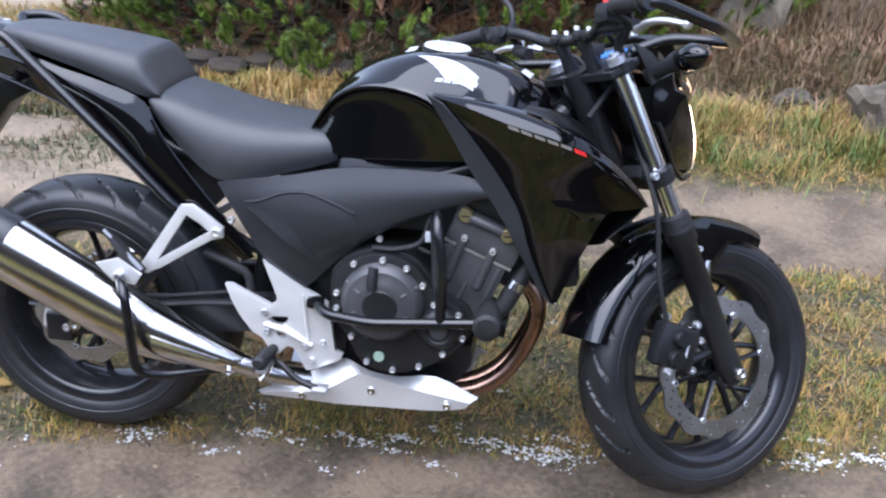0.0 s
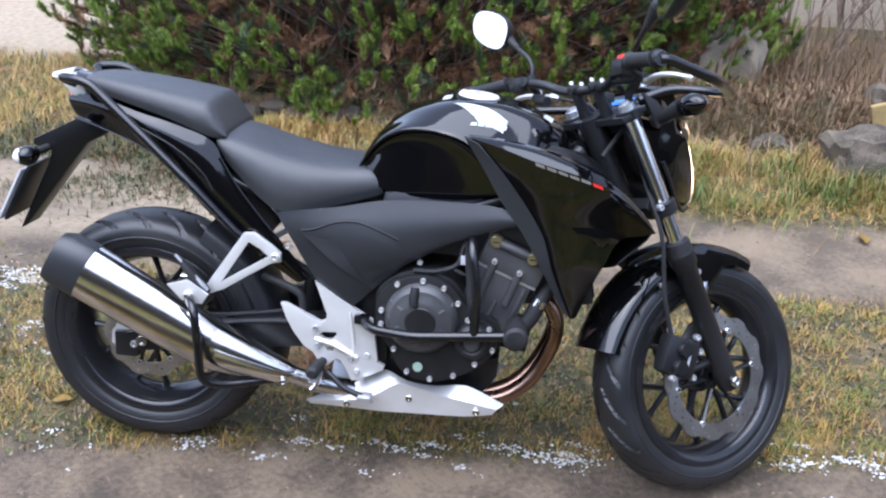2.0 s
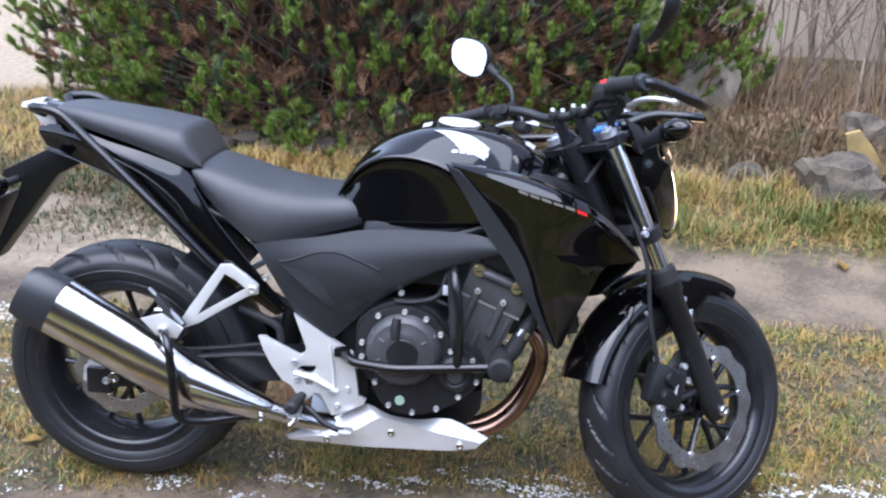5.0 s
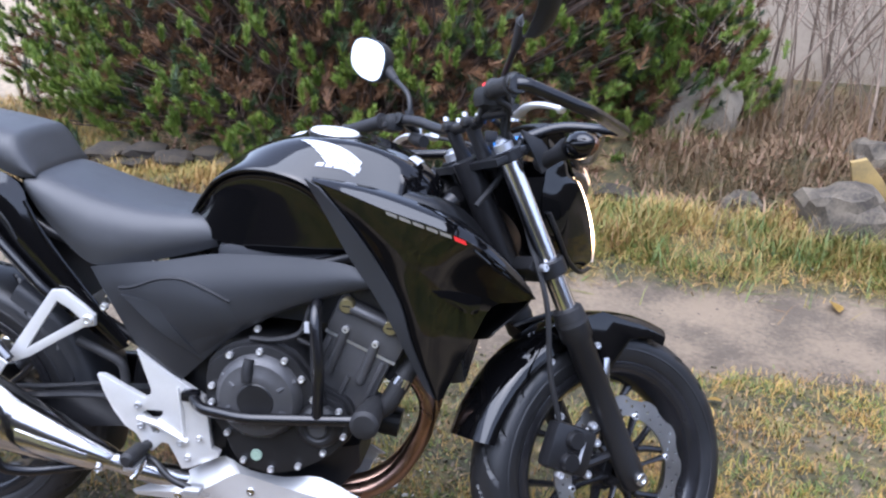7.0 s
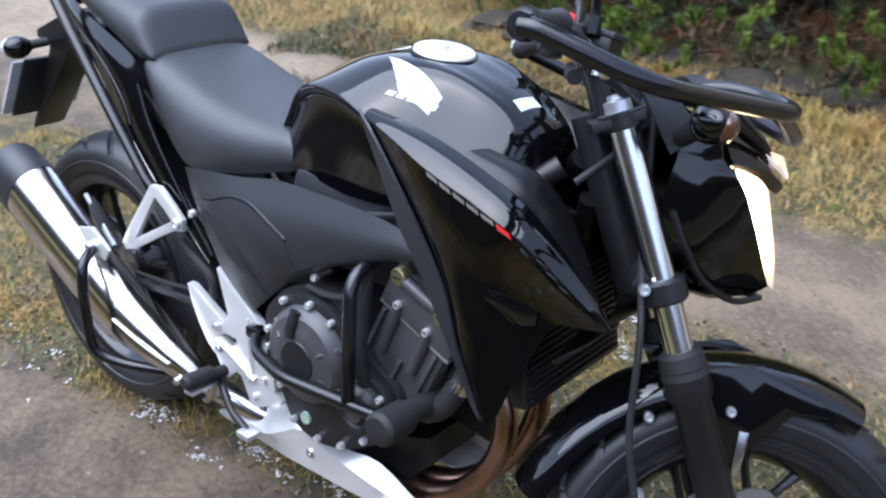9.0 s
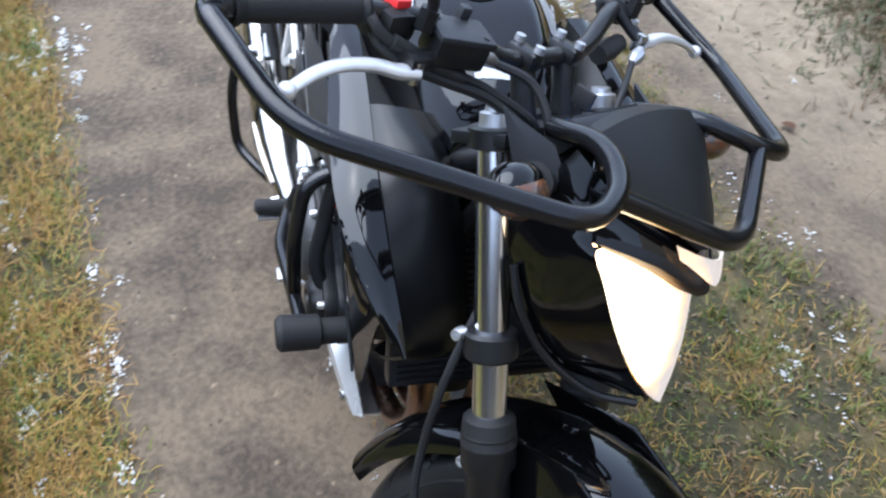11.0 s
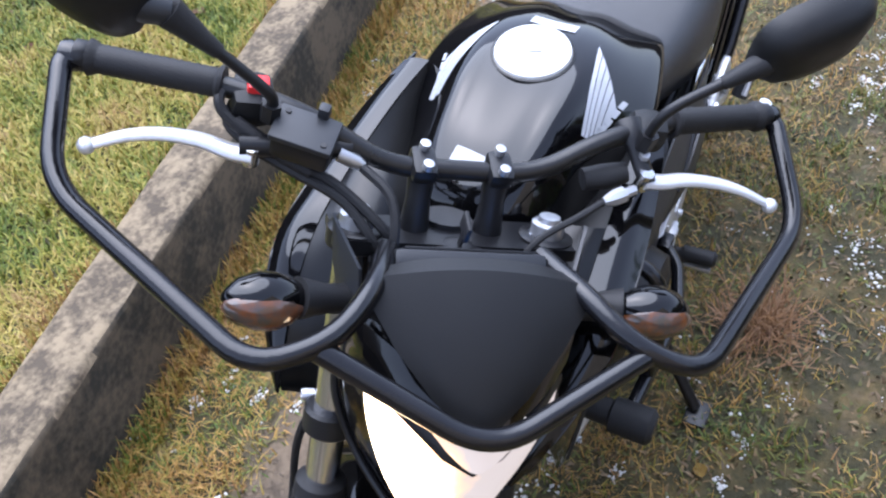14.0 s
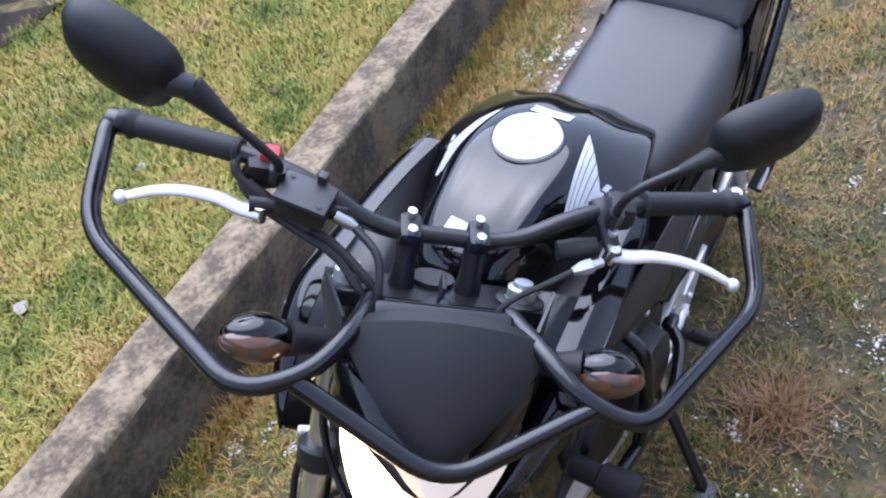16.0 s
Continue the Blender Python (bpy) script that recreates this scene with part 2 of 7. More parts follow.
blue_strip = mat("blue_strip", (0.03, 0.22, 0.62), (0.02, 0.15, 0.5), rough=0.2)
amber_lens = mat("smoked_amber_lens", (0.13, 0.045, 0.015), (0.05, 0.042, 0.036), rough=0.12, coat=0.5, scale=60)
mirror_glass = mat("mirror_glass", (0.92, 0.92, 0.92), (0.9, 0.9, 0.9), rough=0.02, metal=1.0, rvar=0.01)
headlamp_glow = lit_lens("lit_headlamp")


tyre_rubber = mat("tyre_rubber", (0.013, 0.0135, 0.015), (0.008, 0.0084, 0.0095), rough=0.42, bump=0.2, bscale=350, scale=9)
rear_tread = front_tread = tyre_rubber
cap_silver = mat("cap_silver", (0.80, 0.80, 0.78), (0.74, 0.74, 0.72), rough=0.35, metal=0.35)
red_lens = mat("red_lens", (0.45, 0.02, 0.02), (0.35, 0.015, 0.02), rough=0.15, coat=0.5)
clear_lens = mat("clear_lens", (0.72, 0.72, 0.72), (0.6, 0.6, 0.62), rough=0.1, coat=0.5)
radiator_grey = mat("radiator_grey", (0.012, 0.012, 0.013), (0.008, 0.008, 0.009), rough=0.5, metal=0.3)
brass_cap = mat("brass_cap", (0.42, 0.36, 0.2), (0.34, 0.3, 0.18), rough=0.35, metal=0.9)
engine_grey = mat("engine_grey", (0.075, 0.075, 0.078), (0.055, 0.055, 0.057), rough=0.42, metal=0.35, bump=0.15, bscale=700)
engine_black = mat("engine_black", (0.018, 0.018, 0.019), (0.012, 0.012, 0.013), rough=0.42, metal=0.2, bump=0.15, bscale=600)
sight_green = mat("sight_glass", (0.35, 0.45, 0.36), (0.25, 0.35, 0.27), rough=0.15, coat=0.4)
bolt_bright = mat("zinc_bolt", (0.78, 0.78, 0.78), (0.66, 0.66, 0.66), rough=0.3, metal=0.75)
muffler_steel = mat("muffler_steel", (0.72, 0.70, 0.68), (0.62, 0.60, 0.58), rough=0.16, metal=1.0, rvar=0.06, scale=6, bump=0.04, bscale=300)
for m in (satin_black, rubber, engine_black, engine_grey, inner_black, dark_plastic):
    m.node_tree.nodes["Principled BSDF"].inputs["Specular IOR Level"].default_value = 0.36

# ---------------------------------------------------------------- ground
KX, KY, KS = 1.0, -0.79, 0.145          # the kerb's inner face passes here with this slope
KERB_TOP, LAWN = 0.245, 0.205


def kerb_y(x):
    return KY + KS * (x - KX)


def sstep(a, b, v):
    t = min(1.0, max(0.0, (v - a) / (b - a)))
    return t * t * (3 - 2 * t)


def near_edge(x):
    return -0.13 + 0.115 * x + 0.05 * noise.noise((x * 2.1, 7.0, 0))


def bank(x, y):
    """The strip beyond the far rut climbs to the foot of the stone edging and on behind it."""
    up = 0.06 * sstep(1.85, 2.35, y) * sstep(-1.2, -0.2, x)
    return up + 0.16 * sstep(2.56, 2.95, y) * sstep(-1.3, -0.6, x)


def ground_height(x, y):
    k = kerb_y(x)
    if y < k - 0.06:
        return LAWN + 0.012 * noise.noise((x * 2, y * 2, 5)) + 0.02 * sstep(0, 3, k - y)
    h = 0.010 * noise.noise((x * 1.3, y * 1.3, 0)) + 0.005 * noise.noise((x * 7, y * 7, 3))
    calm = sstep(0.0, 0.28, abs(y - 0.02)) if -0.4 < x < 1.9 else 1.0
    h *= 0.25 + 0.75 * calm
    e = near_edge(x)
    rut = sstep(0.16, 0.02, abs(y - (e - 0.24)) - 0.10)
    far = sstep(0.30, 0.05, abs(y - 1.42) - 0.15)
    return h - 0.012 * rut - 0.02 * far + bank(x, y)


def gravel_yard(x, y):
    return sstep(3.45, 3.8, y + 0.12 * noise.noise((x * 2, y * 2, 3))) * sstep(-0.9, -1.4, x)


def far_rut(x, y):
    return sstep(0.42, 0.10, abs(y - 1.36 - 0.06 * x - 0.24 * sstep(-0.1, -1.0, x)) - 0.12 * sstep(-0.1, -1.0, x)) * (0.7 + 0.4 * noise.noise((x * 1.2, y * 3, 9)))


def grass_cover(x, y):
    """How much grass grows at a place: 0 is bare track, 1 is turf."""
    k = kerb_y(x)
    n = 0.5 + 0.5 * noise.noise((x * 1.7, y * 1.7, 11)) + 0.25 * noise.noise((x * 6, y * 6, 4))
    if y < k:
        return 1.0
    e = near_edge(x)
    side = sstep(0.36, 0.22, y - k + 0.03 * noise.noise((x * 3.1, 5.0, 1))) * (0.55 + 0.5 * n)
    a0 = 0.93 + 0.10 * x + 0.06 * noise.noise((x * 1.5, 2.0, 0))
    mid = sstep(e - 0.05, e + 0.10, y) * sstep(a0 + 0.14, a0 - 0.14, y) * (0.35 + 0.75 * n)
    b0 = 1.66 + 0.05 * x + 0.34 * sstep(-0.1, -1.0, x)
    far = sstep(b0 - 0.10, b0 + 0.18, y) * (0.7 + 0.5 * n)
    return min(1.0, max(side, mid, far)) * (1 - gravel_yard(x, y))


def axis_marks(lo, hi, step, far):
    out = []
    v, s = lo, step
    while v > -far:
        s *= 1.22
        v -= s
        out.append(v)
    out.reverse()
    n = int((hi - lo) / step)
    out += [lo + (hi - lo) * i / n for i in range(n + 1)]
    v, s = hi, step
    while v < far:
        s *= 1.22
        v += s
        out.append(v)
    return out


def soil_material():
    m = mat("track_and_turf_soil", (0.1785, 0.1316, 0.0854), (0.0595, 0.0434, 0.0287), rough=0.85, scale=4.0, bump=0.0, bscale=60, fine=0.5)
    n, l = m.node_tree.nodes, m.node_tree.links
    b = n["Principled BSDF"]
    tc = n.new("ShaderNodeTexCoord")
    at = n.new("ShaderNodeAttribute")
    at.attribute_name = "turf"
    nz = n.new("ShaderNodeTexNoise")
    nz.inputs["Scale"].default_value = 26
    nz.inputs["Detail"].default_value = 6
    l.new(tc.outputs["Object"], nz.inputs["Vector"])
    n3 = n.new("ShaderNodeTexNoise")
    n3.inputs["Scale"].default_value = 7
    n3.inputs["Detail"].default_value = 9
    n3.inputs["Roughness"].default_value = 0.68
    l.new(tc.outputs["Object"], n3.inputs["Vector"])
    turf = n.new("ShaderNodeValToRGB")
    cr = turf.color_ramp
    cr.elements[0].position, cr.elements[0].color = 0.36, (0.040, 0.036, 0.014, 1)
    cr.elements[1].position, cr.elements[1].color = 0.68, (0.190, 0.130, 0.052, 1)
    e = cr.elements.new(0.56)
    e.color = (0.085, 0.066, 0.022, 1)
    e = cr.elements.new(0.46)
    e.color = (0.040, 0.036, 0.013, 1)
    l.new(n3.outputs["Fac"], turf.inputs[0])
    k = n.new("ShaderNodeMath")
    k.operation = "ADD"
    l.new(at.outputs["Fac"], k.inputs[0])
    l.new(nz.outputs["Fac"], k.inputs[1])
    mr = n.new("ShaderNodeMapRange")
    mr.inputs["From Min"].default_value = 0.72
    mr.inputs["From Max"].default_value = 1.12
    l.new(k.outputs[0], mr.inputs["Value"])
    mix = n.new("ShaderNodeMix")
    mix.data_type = "RGBA"
    l.new(mr.outputs[0], mix.inputs["Factor"])
    l.new(b.inputs["Base Color"].links[0].from_socket, mix.inputs["A"])
    l.new(turf.outputs[0], mix.inputs["B"])
    gr = n.new("ShaderNodeAttribute")
    gr.attribute_name = "gravel"
    pale = n.new("ShaderNodeValToRGB")
    pale.color_ramp.elements[0].position, pale.color_ramp.elements[0].color = 0.3, (0.224, 0.175, 0.1155, 1)
    pale.color_ramp.elements[1].position, pale.color_ramp.elements[1].color = 0.7, (0.35, 0.28, 0.1925, 1)
    l.new(nz.outputs["Fac"], pale.inputs[0])
    mix2 = n.new("ShaderNodeMix")
    mix2.data_type = "RGBA"
    l.new(gr.outputs["Fac"], mix2.inputs["Factor"])
    l.new(mix.outputs["Result"], mix2.inputs["A"])
    l.new(pale.outputs[0], mix2.inputs["B"])
    l.new(mix2.outputs["Result"], b.inputs["Base Color"])
    fine = n.new("ShaderNodeTexNoise")
    fine.inputs["Scale"].default_value = 70
    fine.inputs["Detail"].default_value = 8
    fine.inputs["Roughness"].default_value = 0.7
    l.new(tc.outputs["Object"], fine.inputs["Vector"])
    bp = n.new("ShaderNodeBump")
    bp.inputs["Strength"].default_value = 0.8
    bp.inputs["Distance"].default_value = 0.018
    l.new(fine.outputs["Fac"], bp.inputs["Height"])
    l.new(bp.outputs[0], b.inputs["Normal"])
    return m


xs, ys = axis_marks(-2.4, 3.6, 0.04, 300), axis_marks(-1.6, 3.0, 0.035, 300)
bm = bmesh.new()
skin(bm, [[(x, y, ground_height(x, y)) for x in xs] for y in ys], caps=False, wrap=False)
ground = put("ground", bm, soil_material())
tagged(ground, "damp dirt track with two ruts and thin yellowed grass", "ground", kind="structure")
att = ground.data.attributes.new("turf", "FLOAT", "POINT")
att.data.foreach_set("value", [grass_cover(v.co.x, v.co.y) for v in ground.data.vertices])
att = ground.data.attributes.new("gravel", "FLOAT", "POINT")
att.data.foreach_set("value", [max(gravel_yard(v.co.x, v.co.y), (0.2 + 0.75 * sstep(0.6, -0.4, v.co.x)) * far_rut(v.co.x, v.co.y)) for v in ground.data.vertices])

# concrete kerb, uneven along its edges
concrete = mat("weathered_concrete", (0.220, 0.170, 0.106), (0.062, 0.046, 0.028), rough=0.9, scale=15, bump=1.0, bscale=75, fine=0.6)
# darker concrete: the upright face's weaker light put into the colour, with stains
shade_face_concrete = mat("shaded_stained_concrete", (0.091, 0.07, 0.0434), (0.0224, 0.0196, 0.0126), rough=0.95, scale=9, bump=1.0, bscale=60, fine=0.6)
bm = bmesh.new()
rings = []
for i in range(220):
    x = -7 + i * 0.075
    y = kerb_y(x)
    j = lambda q: 0.006 * noise.noise((x * 3, q, 1)) + 0.003 * noise.noise((x * 15, q, 2))
    rings.append([V((x, y + j(0), -0.25)), V((x, y + j(1), KERB_TOP - 0.016)), V((x, y - 0.007 + j(2), KERB_TOP - 0.004 + j(3))), V((x, y - 0.02, KERB_TOP + j(4))), V((x, y - 0.08, KERB_TOP + j(5))), V((x, y - 0.13, KERB_TOP + j(6))), V((x, y - 0.145 + j(7), KERB_TOP - 0.006)), V((x, y - 0.15, -0.25))])
skin(bm, rings)
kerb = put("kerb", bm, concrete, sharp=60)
kerb.data.materials.append(shade_face_concrete)
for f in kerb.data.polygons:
    # the upright face takes the darker colour for its shade and stains
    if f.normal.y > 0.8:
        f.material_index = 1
tagged(kerb, "weathered concrete kerb with a stained face coloured darker for shade beside the track", "kerb", kind="structure")


# ---------------------------------------------------------------- grass
def blades(name, spots, length, lean, width, material, parent=None):
    """Many bent blades as one mesh. spots: rows of x, y, z, scale."""
    rng = np.random.default_rng(len(spots))
    p = np.array(spots, float)
    n = len(p)
    az = rng.uniform(0, 2 * np.pi, n)
    ln = length * p[:, 3] * rng.uniform(0.5, 1.3, n)
    le = lean * rng.uniform(0.3, 1.6, n)
    d = np.stack([np.cos(az), np.sin(az), np.zeros(n)], 1)
    side = np.stack([-np.sin(az), np.cos(az), np.zeros(n)], 1) * (width * rng.uniform(0.6, 1.4, n))[:, None]
    base = p[:, :3]
    up = np.array([0, 0, 1.0])
    mid = base + d * (ln * np.sin(le) * 0.45)[:, None] + up * (ln * np.cos(le) * 0.6)[:, None]
    tip = base + d * (ln * np.sin(le) * 1.15)[:, None] + up * (ln * np.cos(le) * 0.95)[:, None]
    co = np.stack([base - side, base + side, mid + side * 0.8, mid - side * 0.8, tip], 1).reshape(-1, 3)
    k = np.arange(n) * 5
    loops = np.stack([k, k + 1, k + 2, k + 3, k + 3, k + 2, k + 4], 1).ravel()
    me = bpy.data.meshes.new(name)
    me.vertices.add(n * 5)
    me.vertices.foreach_set("co", co.ravel())
    me.loops.add(n * 7)
    me.loops.foreach_set("vertex_index", loops.astype(np.int32))
    me.polygons.add(n * 2)
    me.polygons.foreach_set("loop_start", np.stack([np.arange(n) * 7, np.arange(n) * 7 + 4], 1).ravel().astype(np.int32))
    me.update(calc_edges=True)
    me.validate()
    me.materials.append(material)
    ob = new(name, me)
    if parent:
        ob.parent = parent
    return ob


def blade_material(name, stops, rough=0.6, patch=1.3, own=0.75):
    m = bpy.data.materials.new(name)
    m.use_nodes = True
    n, l = m.node_tree.nodes, m.node_tree.links
    b = n["Principled BSDF"]
    geo = n.new("ShaderNodeNewGeometry")
    r = n.new("ShaderNodeValToRGB")
    tc = n.new("ShaderNodeTexCoord")
    nz = n.new("ShaderNodeTexNoise")
    nz.inputs["Scale"].default_value = 4.5
    nz.inputs["Detail"].default_value = 6
    l.new(tc.outputs["Object"], nz.inputs["Vector"])
    mx = n.new("ShaderNodeMath")
    mx.operation = "MULTIPLY_ADD"
    l.new(nz.outputs["Fac"], mx.inputs[0])
    mx.inputs[1].default_value = patch
    ad = n.new("ShaderNodeMath")
    ad.operation = "MULTIPLY_ADD"
    l.new(geo.outputs["Random Per Island"], ad.inputs[0])
    ad.inputs[1].default_value = own
    ad.inputs[2].default_value = 0.505 - patch / 2 - own / 2
    l.new(ad.outputs[0], mx.inputs[2])
    while len(r.color_ramp.elements) < len(stops):
        r.color_ramp.elements.new(0.5)
    for e, (pos, col) in zip(r.color_ramp.elements, stops):
        e.position = pos
        e.color = (*col, 1)
    l.new(mx.outputs[0], r.inputs[0])
    l.new(r.outputs[0], b.inputs["Base Color"])
    b.inputs["Roughness"].default_value = rough
    b.inputs["Subsurface Weight"].default_value = 0.0
    return m


turf_mix = blade_material("winter_grass", [(0.0, (0.0525, 0.105, 0.0084)), (0.22, (0.126, 0.1505, 0.0154)), (0.40, (0.266, 0.1855, 0.0315)), (0.64, (0.364, 0.21, 0.0525)), (1.0, (0.182, 0.084, 0.0245))])
lawn_mix = blade_material("lawn_grass", [(0.0, (0.063, 0.105, 0.0084)), (0.3, (0.14, 0.1715, 0.0154)), (0.52, (0.28, 0.252, 0.035)), (0.72, (0.406, 0.315, 0.077)), (1.0, (0.28, 0.175, 0.056))], patch=2.0, own=0.6)
verge_mix = blade_material("verge_grass", [(0.0, (0.077, 0.105, 0.014)), (0.25, (0.182, 0.154, 0.028)), (0.5, (0.308, 0.203, 0.0525)), (0.75, (0.35, 0.203, 0.063)), (1.0, (0.154, 0.07, 0.0245))])
rust_mix = blade_material("rusty_dead_grass", [(0.0, (0.182, 0.091, 0.035)), (0.5, (0.252, 0.133, 0.056)), (1.0, (0.119, 0.056, 0.0245))])
straw_mix = blade_material("straw", [(0.0, (0.196, 0.1295, 0.0595)), (0.5, (0.133, 0.0805, 0.0385)), (0.8, (0.091, 0.0595, 0.0252)), (1.0, (0.07, 0.077, 0.021))])
rng = random.Random(4)


def scatter(count, x0, x1, y0, y1, want, scale=lambda x, y: 1.0):
    out = []
    while len(out) < count:
        x, y = rng.uniform(x0, x1), rng.uniform(y0, y1)
        if rng.random() < want(x, y):
            out.append((x, y, ground_height(x, y) - 0.003, scale(x, y)))
    return out


def bed_edge(x):
    """Where the lawn gives way to the flower bed."""
    return -2.55 + (0.10 * (x + 0.3) if x < 0 else 0.03 - 0.12 * x)


def lawn_want(x, y):
    """Thick and short near the kerb, thinning out with distance."""
    if y > kerb_y(x) - 0.15 or y < bed_edge(x) - 0.06:
        return 0.0
    n = 0.5 * noise.noise((x * 1.3, y * 1.3, 6)) + 0.4 * noise.noise((x * 7, y * 7, 2))
    k = sstep(-2.8, -1.2, x + n) * sstep(-3.6, -2.0, y + n) * sstep(2.3, 1.5, x + n)
    return (0.12 + 0.88 * k) * (0.8 + 0.5 * n)


def track_want(x, y):
    g = grass_cover(x, y) if y > kerb_y(x) + 0.01 else 0.0
    thin = 1 - 0.65 * sstep(0.10, 0.30, y) * sstep(1.5, 1.3, x)
    return thin * g * g * max(0.04, min(1, 0.45 + 1.3 * noise.noise((x * 5, y * 5, 8)) + 0.8 * noise.noise((x * 16, y * 16, 3))))


tagged(blades("track_grass", scatter(54000, -1.6, 3.2, -1.1, 1.4, track_want), 0.034, 0.9, 0.0013, turf_mix), "short yellowed winter grass between the ruts", "grass", kind="stuff")
tagged(blades("verge_grass", scatter(62000, -4.5, 4.5, 1.3, 4.6, lambda x, y: grass_cover(x, y) ** 2 * (0.0 if x > -0.9 and y > 2.5 else 1.0), lambda x, y: 0.7 + 1.0 * sstep(1.7, 2.4, y) * (0.6 + 0.8 * max(0, noise.noise((x * 2, y * 2, 1))))), 0.048, 0.95, 0.0017, verge_mix), "longer yellow-green grass along the far verge", "grass", kind="stuff")
tagged(blades("lawn_grass", scatter(165000, -3.8, 2.8, -4.8, -0.7, lawn_want), 0.040, 0.9, 0.0022, lawn_mix), "yellow-green winter lawn behind the kerb", "grass", kind="stuff")
tagged(blades("side_grass", scatter(15000, -2.4, 2.2, -1.4, -0.3, lambda x, y: max(0.0, sstep(0.36, 0.26, y - kerb_y(x)) * (0.55 + 0.6 * noise.noise((x * 4, y * 4, 17)))) if y - kerb_y(x) > 0.02 else 0.0), 0.036, 0.9, 0.0017, turf_mix), "trodden yellow-green grass between kerb and rut", "grass", kind="stuff")
tagged(blades("kerb_grass", scatter(9000, -3.0, 2.2, -1.4, -0.4, lambda x, y: 1.0 if (0.0 < y - kerb_y(x) < 0.07 or -0.17 < y - kerb_y(x) < -0.148) else 0.0), 0.055, 0.5, 0.0017, turf_mix), "longer grass along the foot of the kerb", "grass", kind="stuff")
litter_track = blade_material("track_litter", [(0.0, (0.049, 0.07, 0.014)), (0.3, (0.105, 0.112, 0.0245)), (0.5, (0.091, 0.0595, 0.0315)), (0.75, (0.21, 0.14, 0.063)), (1.0, (0.056, 0.035, 0.021))])
tagged(blades("moss_and_litter", scatter(34000, -1.4, 2.6, -0.5, 1.3, lambda x, y: grass_cover(x, y) if y > kerb_y(x) + 0.03 else 0.0), 0.020, 1.35, 0.0034, litter_track), "moss, dead leaves and litter on the soil", "litter", kind="stuff")
clump_mix = blade_material("fresh_green_grass", [(0.0, (0.045, 0.078, 0.010)), (0.4, (0.095, 0.120, 0.018)), (0.7, (0.160, 0.135, 0.030)), (1.0, (0.230, 0.150, 0.045))])
clump_spots = []
while len(clump_spots) < 6000:
    cx, cy = rng.uniform(-1.3, 2.4), rng.uniform(0.05, 1.05)
    if noise.noise((cx * 2.0, cy * 2.0, 21)) < -0.05:
        continue
    w = rng.uniform(0.008, 0.035)
    for _ in range(int(3200 * w)):
        x, y = rng.gauss(cx, w), rng.gauss(cy, w)
        clump_spots.append((x, y, ground_height(x, y) - 0.002, rng.uniform(0.6, 1.2)))
tagged(blades("grass_clumps", clump_spots, 0.036, 0.75, 0.0016, clump_mix), "small fresh green grass clumps between the ruts", "grass", kind="stuff")
tuft_spots = []
for k in range(520):
    a, r = rng.uniform(0, 2 * math.pi), abs(rng.gauss(0, 0.055))
    x, y = 0.36 + r * math.cos(a), 0.36 + r * math.sin(a)
    tuft_spots.append((x, y, ground_height(x, y), 1.0))
tagged(blades("grass_tuft", tuft_spots, 0.092, 1.2, 0.0014, rust_mix), "rust-brown tuft of dead grass", "grass", kind="stuff")


# ---------------------------------------------------------------- snow crumbs, stones and leaves
def lumps(name, spots, material, flat=0.5, rough=0.35, sub=1):
    """Small uneven lumps as one mesh. spots: rows of x, y, z, radius."""
    tmp = bmesh.new()
    bmesh.ops.create_icosphere(tmp, subdivisions=sub, radius=1)
    tv = np.array([v.co[:] for v in tmp.verts])
    tf = [[v.index for v in f.verts] for f in tmp.faces]
    tmp.free()
    r = np.random.default_rng(len(spots) + 3)
    vs, fs = [], []
    for x, y, z, s in spots:
        k = len(vs) * len(tv)
        a = r.uniform(0, 6.28)
        q = tv * r.uniform(1 - rough, 1 + rough, (len(tv), 1)) * s * np.array([r.uniform(0.7, 1.4), r.uniform(0.7, 1.4), flat])
        q = np.stack([q[:, 0] * math.cos(a) - q[:, 1] * math.sin(a), q[:, 0] * math.sin(a) + q[:, 1] * math.cos(a), q[:, 2]], 1) + (x, y, z)
        vs.append(q)
        fs += [[i + k for i in f] for f in tf]
    me = bpy.data.meshes.new(name)
    me.from_pydata(np.concatenate(vs).tolist(), [], fs)
    me.polygons.foreach_set("use_smooth", [True] * len(me.polygons))
    me.materials.append(material)
    return new(name, me)


snow = mat("old_snow", (0.6, 0.5925, 0.57), (0.465, 0.4575, 0.435), rough=0.6, scale=40, bump=0.3, bscale=400)
spots = []


def sprinkle(n, cx, cy, sx, sy, r0, r1):
    for _ in range(n):
        # crumbs lie in little flocks
        fx, fy = rng.gauss(cx, sx), rng.gauss(cy, sy)
        for _ in range(rng.choice((1, 2, 3, 6, 12, 22))):
            x, y = fx + rng.gauss(0, 0.013), fy + rng.gauss(0, 0.007)
            spots.append((x, y, ground_height(x, y) + 0.003, rng.uniform(r0, r1) * 0.45))


